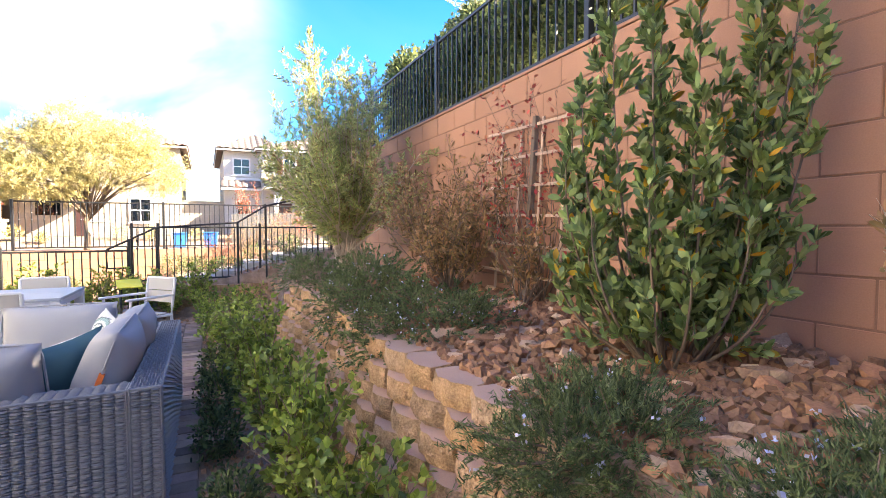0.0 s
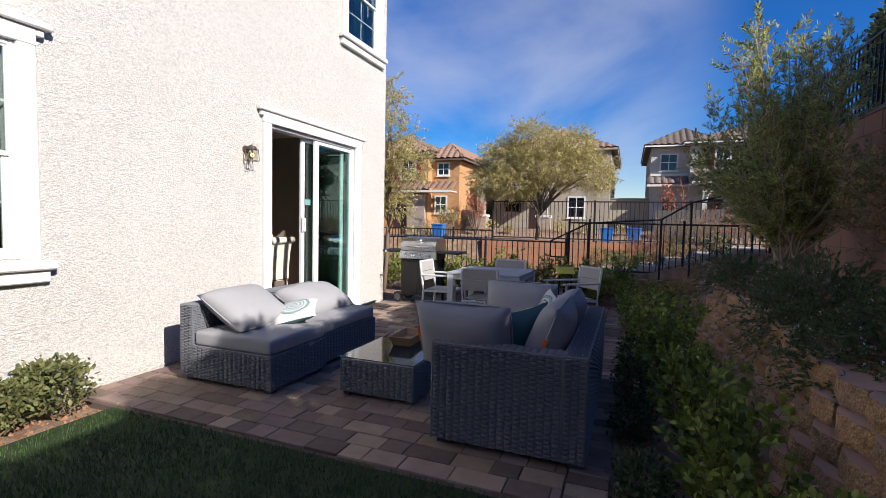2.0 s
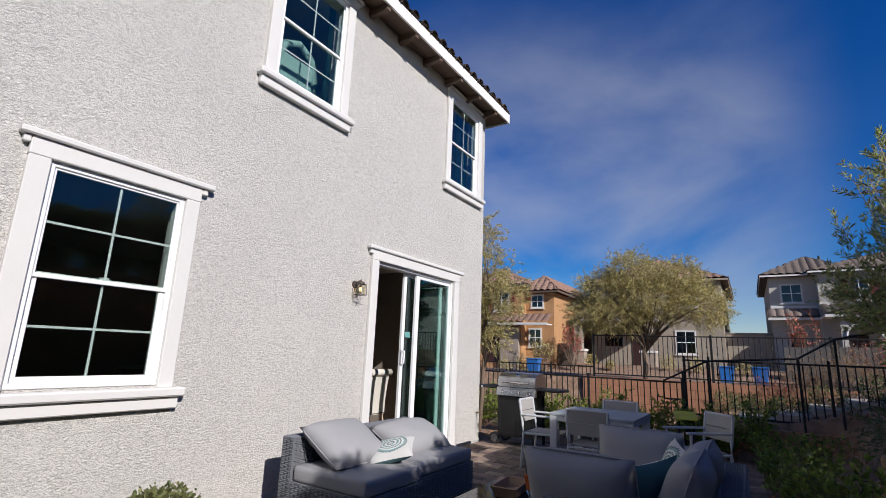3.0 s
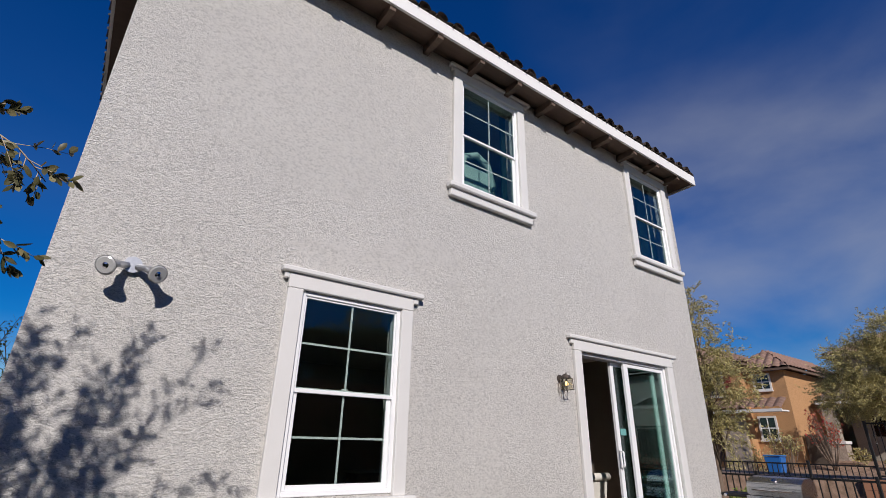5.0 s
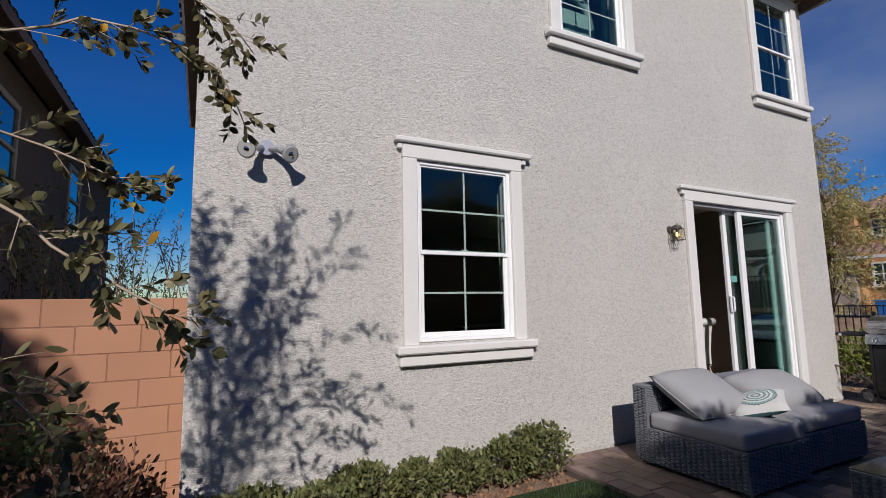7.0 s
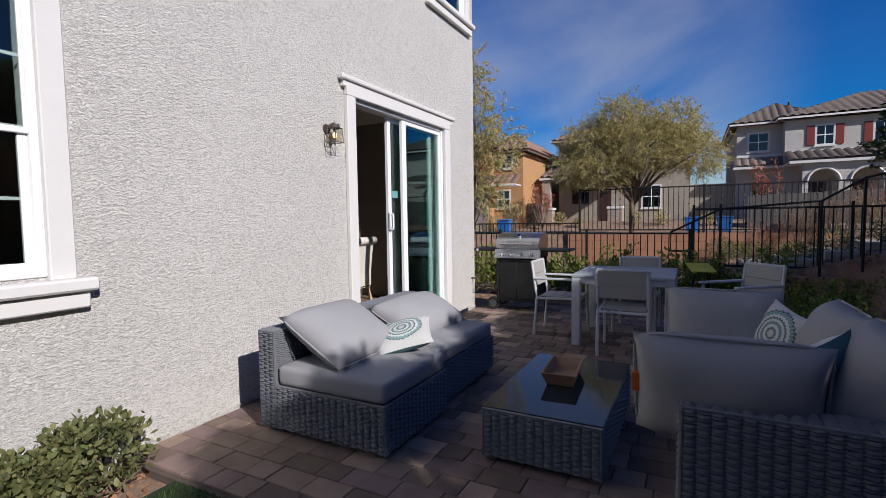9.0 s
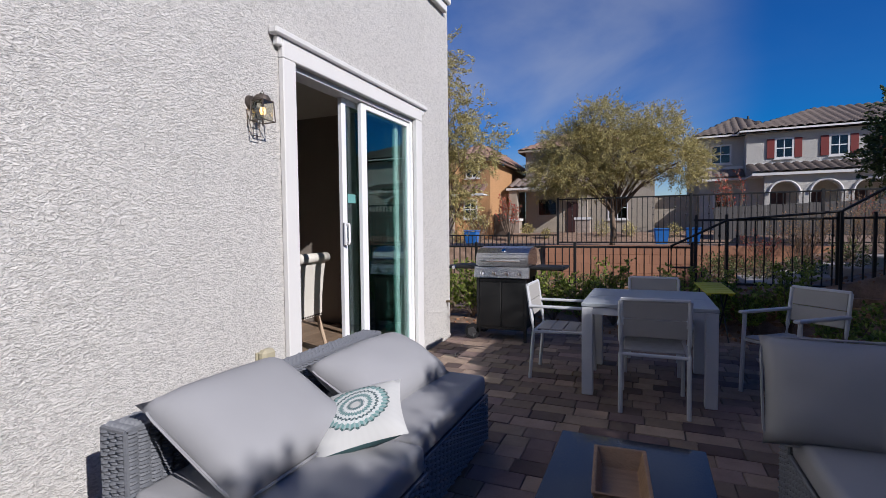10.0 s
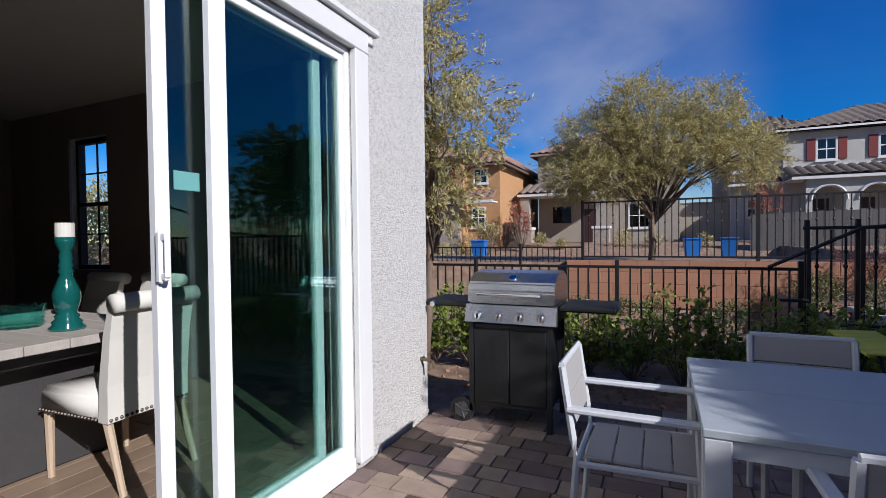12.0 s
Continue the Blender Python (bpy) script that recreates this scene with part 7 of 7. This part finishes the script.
# tan house behind the olive tree
tn = thing("neighbour_house", "tan two-storey house with a stone-footed porch", "house", "houses across the street")
part("wall", box(-9.2, -1.3, 33.4, 44, 0.4, 6.35), M_TANST, tn)
hip_roof(tn, -9.2, -1.3, 33.4, 44, 6.40, 2.3, M_ROOFRED, M_TANST, M_SOFFIT, cols=0.42, amp=0.085, board=0.12)
porch_roof(tn, -9.9, -4.6, 33.35, 3.85, 2.3, 0.7, M_ROOFTILE)
for x in (-9.5, -5.25):
    part("porch_post", box(x - 0.25, x + 0.25, 31.2, 31.7, 1.95, 3.68), M_TANST, tn)
    part("pier", box(x - 0.42, x + 0.42, 31.05, 31.85, 0.5, 1.80), M_LEDGE, tn, "stacked ledgestone pier")
    part("pier_cap", box(x - 0.48, x + 0.48, 31.0, 31.9, 1.80, 1.94), M_TRIM, tn)
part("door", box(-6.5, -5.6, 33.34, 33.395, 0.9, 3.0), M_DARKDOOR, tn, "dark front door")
part("porch_window", box(-8.3, -7.2, 33.35, 33.394, 2.2, 3.2), M_DARKGL, tn)
far_window(tn, -3.9, -2.9, 33.4, 1.9, 3.2)
far_window(tn, -7.4, -6.5, 33.4, 4.8, 5.9)
far_window(tn, -3.6, -2.7, 33.4, 4.8, 5.9)

structure("yard_wall", box(-1.29, 1.14, 34.2, 34.4, 0.3, 3.16, 0.02), M_TANST, "tan stucco yard wall between two houses", "wall")
structure("yard_wall_cap", box(-1.29, 1.14, 34.15, 34.45, 3.161, 3.22, 0.01), M_TANST, "tan cap of the yard wall", "wall cap")

# orange house
og = thing("neighbour_house", "orange stucco two-storey house with tiled porch roof", "house", "houses across the street")
part("wall", box(-12.2, -10.3, 29.0, 38, 0.4, 5.35), M_ORANGE, og)
part("wall", box(-17.5, -12.201, 28.3, 38, 0.4, 5.7), M_ORANGE, og)
hip_roof(og, -12.4, -10.3, 29.0, 38, 5.40, 1.3, M_ROOFRED, M_SOFFIT, M_SOFFIT, cols=0.42, amp=0.085, board=0.12)
hip_roof(og, -17.5, -12.2, 28.3, 38, 5.75, 1.7, M_ROOFRED, M_SOFFIT, M_SOFFIT, cols=0.42, amp=0.085, board=0.12)
far_window(og, -11.75, -11.05, 29.0, 4.45, 5.15)
far_window(og, -14.1, -13.1, 28.3, 4.2, 5.4, True)
far_window(og, -11.9, -11.2, 29.0, 2.0, 3.0)
porch_roof(og, -16.0, -10.2, 28.28, 3.35, 0.9, 0.5, M_ROOFRED)
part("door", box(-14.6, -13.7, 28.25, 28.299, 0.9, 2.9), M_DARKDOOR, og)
part("stone_base", box(-13.5, -12.3, 28.0, 28.298, 0.4, 3.1), M_LEDGE, og, "ledgestone facing beside the door")
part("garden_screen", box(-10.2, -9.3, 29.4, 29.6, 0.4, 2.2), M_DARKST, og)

# dark neighbour behind the garden wall
nb = thing("neighbour_house", "shaded brown two-storey house beyond the garden wall", "house", "houses across the street")
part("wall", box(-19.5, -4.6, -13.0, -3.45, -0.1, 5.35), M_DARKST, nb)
hip_roof(nb, -19.5, -4.6, -13.0, -3.45, 5.40, 2.2, M_ROOFTILE, M_SOFFIT, M_SOFFIT, over=0.45)
for a in ((-7.0, -6.0), (-10.4, -9.3), (-15.0, -14.0)):
    w = new("window"); w.parent = nb
    part("pane", box(*a, -3.449, -3.442, 3.3, 4.7), M_GLASS, w)
    bm = bmesh.new()
    for q in ((a[0] - .1, a[0], 3.2, 4.8), (a[1], a[1] + .1, 3.2, 4.8), (a[0], a[1], 3.2, 3.3), (a[0], a[1], 4.7, 4.8), (a[0], a[1], 3.97, 4.03)):
        add_box(bm, q[0], q[1], -3.45, -3.41, q[2], q[3])
    part("frame", bm, M_TANST, w)
rr2 = random.Random(3)
for k, (x, y) in enumerate(((-8.6, -1.9), (-9.6, -1.2), (-7.6, -2.3))):
    tips = [(rr2.uniform(-0.5, 0.5), rr2.uniform(-0.4, 0.4), rr2.uniform(1.6, 3.0)) for _ in range(16)]
    stems_shrub("side_tree", "slim dark tree beyond the side wall", "tree", (x, y, -0.05), tips, 900, 0.06, 0.022, M_HEDGE, M_BARK, 170 + k, 0.13, 0.015, 0.35)


def wheelie_bin(at, rz, material=None):
    b = thing("wheelie_bin", "blue plastic recycling bin at the kerb", "bin", "recycling bins", "", at, rz)
    bm = bmesh.new()
    r0 = [bm.verts.new((x * 0.25, y * 0.28, 0.06)) for x, y in ((-1, -1), (1, -1), (1, 1), (-1, 1))]
    r1 = [bm.verts.new((x * 0.36, y * 0.40, 1.02)) for x, y in ((-1, -1), (1, -1), (1, 1), (-1, 1))]
    for k in range(4):
        bm.faces.new((r0[k], r0[(k + 1) % 4], r1[(k + 1) % 4], r1[k]))
    bm.faces.new(r0[::-1]); bm.faces.new(r1)
    bmesh.ops.bevel(bm, geom=list(bm.edges), offset=0.03, segments=2, affect="EDGES")
    part("body", bm, M_BLUE, b)
    part("lid", box(-0.39, 0.39, -0.43, 0.45, 1.03, 1.10, 0.03), M_BLUE, b)
    b.scale = (0.88, 0.88, 0.94)
    for x in (-0.3, 0.3):
        part("wheel", rod((x - 0.03, 0.3, 0.1), (x + 0.03, 0.3, 0.1), 0.1, None, 14), M_RUBBER, b)
    return b


wheelie_bin((-1.10, 26.3, 0.22), 4)
wheelie_bin((0.25, 26.4, 0.24), -5)
wheelie_bin((-9.9, 24.6, 0.22), 3)
structure("road", box(-80, 80, 19.2, 25.4, 0.27, 0.30), M_ASPHALT, "grey asphalt street", "road")
structure("pavement", box(-80, 80, 25.4, 27.0, 0.20, 0.36, 0.02), M_CONCRETE, "pale concrete pavement with kerb", "pavement")
for k, (x, y, h) in enumerate(((-8.2, 29.5, 0.8), (-7.0, 29.0, 0.6), (-4.0, 29.6, 0.9), (-2.6, 29.4, 0.8), (-0.4, 29.2, 0.8), (2.4, 30, 0.9), (3.3, 29.4, 0.8), (5.5, 29.6, 0.7), (-11.3, 26.8, 1.2), (-12.6, 26.8, 0.9))):
    mound("yard_shrub", "small shrub in a gravel front yard", "shrub", (x, y, ground_z(x, y)), [((0, 0, h * 0.5), (h * 0.55, h * 0.5, h * 0.55))], 260, 0.14, 0.05, M_OLIVE, 180 + k, 0.5, 0.3, 8, "yard shrubs")
for k, (x, y, h) in enumerate(((-9.0, 28.6, 2.6), (2.2, 31.0, 3.0), (-10.6, 27.8, 2.0))):
    tips = [(rr2.uniform(-0.6, 0.6), rr2.uniform(-0.5, 0.5), h * rr2.uniform(0.6, 1.05)) for _ in range(16)]
    stems_shrub("young_tree", "young reddish tree staked in a front yard", "tree", (x, y, ground_z(x, y)), tips, 420, 0.13, 0.06, M_REDLEAF if k < 2 else M_OLIVE, M_BARK, 200 + k, 0.22, 0.025, 0.4)
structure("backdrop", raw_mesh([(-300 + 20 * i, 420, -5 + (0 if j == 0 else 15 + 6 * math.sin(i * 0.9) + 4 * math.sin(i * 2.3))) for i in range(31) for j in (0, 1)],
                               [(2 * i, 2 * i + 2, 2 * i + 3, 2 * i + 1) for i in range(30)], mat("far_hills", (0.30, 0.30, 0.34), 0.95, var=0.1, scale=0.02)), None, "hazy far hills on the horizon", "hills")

# grey board fence before the pale house
bf = thing("board_fence", "grey weathered board fence in front of the pale house", "fence", "", "", (1.4, 28.6, 0))
M_BOARD = mat("grey_board", (0.10, 0.092, 0.085), 0.85, var=0.2, scale=3, stretch=(1, 1, 0.2), rnd=0.15)
brd = mesh_of(box(-0.095, 0.095, -0.012, 0.012, 0.2, 2.25), M_BOARD)
for i in range(48):
    part("board", brd, None, bf, m=pose(i * 0.2, 0, 0.02 * math.sin(i * 1.7) + i * 0.006))
for z in (0.6, 1.9):
    part("rail", box(-0.1, 9.5, 0.013, 0.06, z, z + 0.09), M_BOARD, bf)


# ---- dining room behind the sliding door ----
FZ = 0.086
floor = structure("floor", box(-9.4, WX - 0.20, 2.34, 6.99, 0.0852, 0.0858), M_SAND, "wood-look brown tile floor with pale joints", "floor")
tile_m = {}
k = 0
x = WX - 0.205
while x > -8.4:
    off = 0.0 if k % 2 else 0.45
    y = 3.3 - off
    while y < 6.9:
        ya, yb = max(y, 3.3), min(y + 0.90, 6.985)
        if yb - ya > 0.08:
            key = round(yb - ya, 2)
            if key not in tile_m:
                tile_m[key] = mesh_of(box(-0.148, 0.0, -(yb - ya) / 2 + 0.002, (yb - ya) / 2 - 0.002, 0, 0.006, 0.0015), M_FLOORTILE)
            part("tile", tile_m[key], None, floor, m=pose(x, (ya + yb) / 2, FZ))
        y += 0.90
    x -= 0.152
    k += 1
FZ = 0.093
M_LINEN = mat("cream_linen", (0.62, 0.59, 0.53), 0.9, var=0.05, fine=350, bump=0.2, bscale=450, depth=0.001)
M_OAK = mat("washed_oak", (0.44, 0.33, 0.23), 0.6, var=0.15, scale=5, stretch=(1, 1, 0.2))
M_GREYWOOD = mat("grey_plank_wood", (0.38, 0.34, 0.30), 0.6, var=0.2, scale=4, stretch=(0.3, 4, 1))
M_DARKWOOD = mat("dark_table_base", (0.045, 0.042, 0.042), 0.6, var=0.15)
M_TEALGLASS = glass("teal_glass", (0.58, 0.95, 0.91), 1.5, 0.02)
M_TEALBODY = mat("thick_teal_glass", (0.007, 0.085, 0.078), 0.08, var=0.1, bump=0.0, spec=0.9, coat=0.8)
M_NAIL = mat("nailhead", (0.05, 0.035, 0.025), 0.45, metal=0.3, var=0.1, bump=0)


def parsons_chair():
    """Upholstered dining chair with a rolled back and nailheads; it faces local +y."""
    c = thing("upholstered_chair", "cream upholstered dining chair with a rolled back and nailheads", "chair", "indoor dining chairs")
    bm = box(-0.235, 0.235, -0.20, 0.27, 0.36, 0.50)
    bmesh.ops.bevel(bm, geom=list(bm.edges), offset=0.025, segments=3, affect="EDGES")
    part("seat", bm, M_LINEN, c, smooth=True)
    bm = bmesh.new()
    prof = [(-0.20, 0.36), (-0.21, 0.55), (-0.25, 0.80), (-0.30, 0.97), (-0.345, 1.0), (-0.345, 0.945), (-0.325, 0.92), (-0.30, 0.78), (-0.275, 0.55), (-0.27, 0.36)]
    ends = [[bm.verts.new((x, y, z)) for y, z in prof] for x in (-0.23, -0.12, 0, 0.12, 0.23)]
    for a, b in zip(ends, ends[1:]):
        for q in range(len(prof)):
            bm.faces.new((a[q], a[(q + 1) % len(prof)], b[(q + 1) % len(prof)], b[q]))
    bm.faces.new(ends[0][::-1]); bm.faces.new(ends[-1])
    bmesh.ops.recalc_face_normals(bm, faces=bm.faces)
    part("backrest", bm, M_LINEN, c, smooth=False)
    part("roll", rod((-0.235, -0.335, 0.965), (0.235, -0.335, 0.965), 0.048, None, 16), M_LINEN, c, smooth=True)
    for x in (-0.205, 0.205):
        part("front_leg", rod((x, 0.24, 0.36), (x, 0.235, 0), 0.024, 0.017, 8), M_OAK, c)
        part("rear_leg", rod((x, -0.23, 0.36), (x * 1.02, -0.34, 0), 0.023, 0.017, 8), M_OAK, c)
    bm = bmesh.new()
    for q in range(18):
        y = -0.19 + q * 0.0265
        for x in (-0.236, 0.236):
            add_ball(bm, (x, y, 0.375), 0.0095, 6)
    for q in range(17):
        add_ball(bm, (-0.215 + q * 0.027, -0.272, 0.375), 0.0095, 6)
        add_ball(bm, (-0.215 + q * 0.027, 0.271, 0.375), 0.0095, 6)
    part("nailhead_row", bm, M_NAIL, c, "row of dark nailheads")
    return c


c0 = parsons_chair()
c0.matrix_world = pose(-5.09, 5.53, FZ, 0, 0, 93)
copy_thing(c0, pose(-6.55, 6.02, FZ, 0, 0, 178))
copy_thing(c0, pose(-5.98, 6.10, FZ, 0, 0, 176))
copy_thing(c0, pose(-5.5, 4.35, FZ, 0, 0, 4))

dt = thing("indoor_table", "grey plank dining table on a dark base", "dining table", "", "", (-6.13, 5.42, FZ))
for q in range(5):
    part("plank", box(-1.02, 1.02, -0.50 + q * 0.2, -0.50 + q * 0.2 + 0.197, 0.715, 0.765, 0.004), M_GREYWOOD, dt)
part("apron", box(-0.9, 0.9, -0.38, 0.38, 0.64, 0.714), M_DARKWOOD, dt)
for x in (-0.62, 0.62):
    part("pedestal", box(x - 0.10, x + 0.10, -0.30, 0.30, 0.0, 0.64, 0.012), M_DARKWOOD, dt)
part("stretcher", box(-0.52, 0.52, -0.06, 0.06, 0.12, 0.24, 0.01), M_DARKWOOD, dt)


def candle_holder(x, y, s):
    h = thing("candle_holder", "teal glass candle holder with a white pillar candle", "candle holder", "teal glassware", "", (x, y, FZ + 0.766))
    pr = [(0.074, 0), (0.077, 0.012), (0.060, 0.026), (0.064, 0.040), (0.049, 0.054), (0.053, 0.068), (0.039, 0.082), (0.050, 0.115), (0.058, 0.155), (0.056, 0.185), (0.038, 0.235), (0.025, 0.270),
          (0.033, 0.284), (0.025, 0.298), (0.032, 0.312), (0.025, 0.328), (0.028, 0.360), (0.023, 0.382), (0.040, 0.420), (0.041, 0.450)]
    part("glass_body", lathe([(r * s, z * s) for r, z in pr], 28), M_TEALBODY, h, "thick teal glass", True)
    part("candle", rod((0, 0, 0.451 * s), (0, 0, 0.52 * s), 0.04 * s, None, 18), M_LINEN, h, "white pillar candle")
    return h


candle_holder(-5.43, 5.47, 1.18)
candle_holder(-6.0, 5.15, 1.05)
bw = thing("glass_bowl", "ribbed teal glass bowl on the dining table", "bowl", "teal glassware", "", (-5.78, 5.40, FZ + 0.766))
bm = bmesh.new()
rings = []
for r, z in ((0.10, 0.0), (0.105, 0.03), (0.115, 0.085), (0.12, 0.12), (0.112, 0.118), (0.105, 0.08), (0.095, 0.02)):
    rings.append([bm.verts.new((r * (1 + 0.05 * math.cos(12 * a)) * math.cos(a), r * (1 + 0.05 * math.cos(12 * a)) * math.sin(a), z + (0.012 * math.cos(12 * a) if z > 0.1 else 0))) for a in [2 * math.pi * i / 72 for i in range(72)]])
for a, b in zip(rings, rings[1:]):
    for i in range(72):
        bm.faces.new((a[i], a[(i + 1) % 72], b[(i + 1) % 72], b[i]))
bm.faces.new(rings[0][::-1]); bm.faces.new(rings[-1])
part("glass", bm, M_TEALGLASS, bw, smooth=True)
sb = thing("sideboard", "low grey sideboard against the inner wall", "sideboard", "", "", (-8.9, 4.9, FZ))
part("body", box(-0.22, 0.22, -0.9, 0.9, 0.08, 0.82, 0.01), M_DARKWOOD, sb)
part("top", box(-0.25, 0.25, -0.95, 0.95, 0.821, 0.86, 0.006), M_GREYWOOD, sb)
for q in range(3):
    part("door", box(0.221, 0.24, -0.88 + q * 0.59, -0.88 + q * 0.59 + 0.575, 0.12, 0.80, 0.006), M_DARKWOOD, sb)


# ---- curtains and fan of the upper rooms, seen through the glass ----
def curtain(x, y0, y1, z0, z1, label="teal curtain hanging inside the window"):
    c = thing("curtain", label, "curtain", "teal curtains")
    bm = bmesh.new()
    n_ = 28
    a = [[bm.verts.new((x + 0.025 * math.sin(i * 1.15), y0 + (y1 - y0) * i / n_, z)) for i in range(n_ + 1)] for z in (z0, z1)]
    for i in range(n_):
        bm.faces.new((a[0][i], a[0][i + 1], a[1][i + 1], a[1][i]))
    bmesh.ops.solidify(bm, geom=bm.faces[:], thickness=0.004)
    part("cloth", bm, M_CURTAIN, c, smooth=True)
    return c


curtain(WX - 0.25, 3.42, 3.78, 3.08, 5.58)
curtain(WX - 0.25, 6.52, 6.74, 3.08, 5.58)
curtain(WX - 0.25, 6.84, 7.00, 3.08, 5.58)
fan = thing("bedroom_chair", "pale rounded chair back behind the upper window", "chair", "", "", (-4.42, 3.18, 3.07))
M_PALETEAL = mat("pale_teal_cloth", (0.34, 0.50, 0.48), 0.8, var=0.06)
bm = bmesh.new()
add_path(bm, [(0, -0.28, 0.9), (0, -0.29, 1.50), (0, -0.2, 1.78), (0, 0, 1.88), (0, 0.2, 1.78), (0, 0.29, 1.50), (0, 0.28, 0.9)], 0.05, 8)
part("back_hoop", bm, M_PALETEAL, fan, smooth=True)
part("back_panel", box(-0.03, 0.03, -0.25, 0.25, 0.85, 1.68, 0.03), M_PALETEAL, fan)
part("seat", box(-0.3, 0.14, -0.30, 0.30, 0.40, 0.55, 0.04), M_PALETEAL, fan)
for q in ((-0.26, -0.26), (0.1, -0.26), (0.1, 0.26), (-0.26, 0.26)):
    part("leg", rod((*q, 0), (*q, 0.41), 0.03), M_OAK, fan)
for k in (-1, 1):
    part("post", rod((0, k * 0.27, 0.40), (0, k * 0.28, 0.92), 0.03), M_PALETEAL, fan)
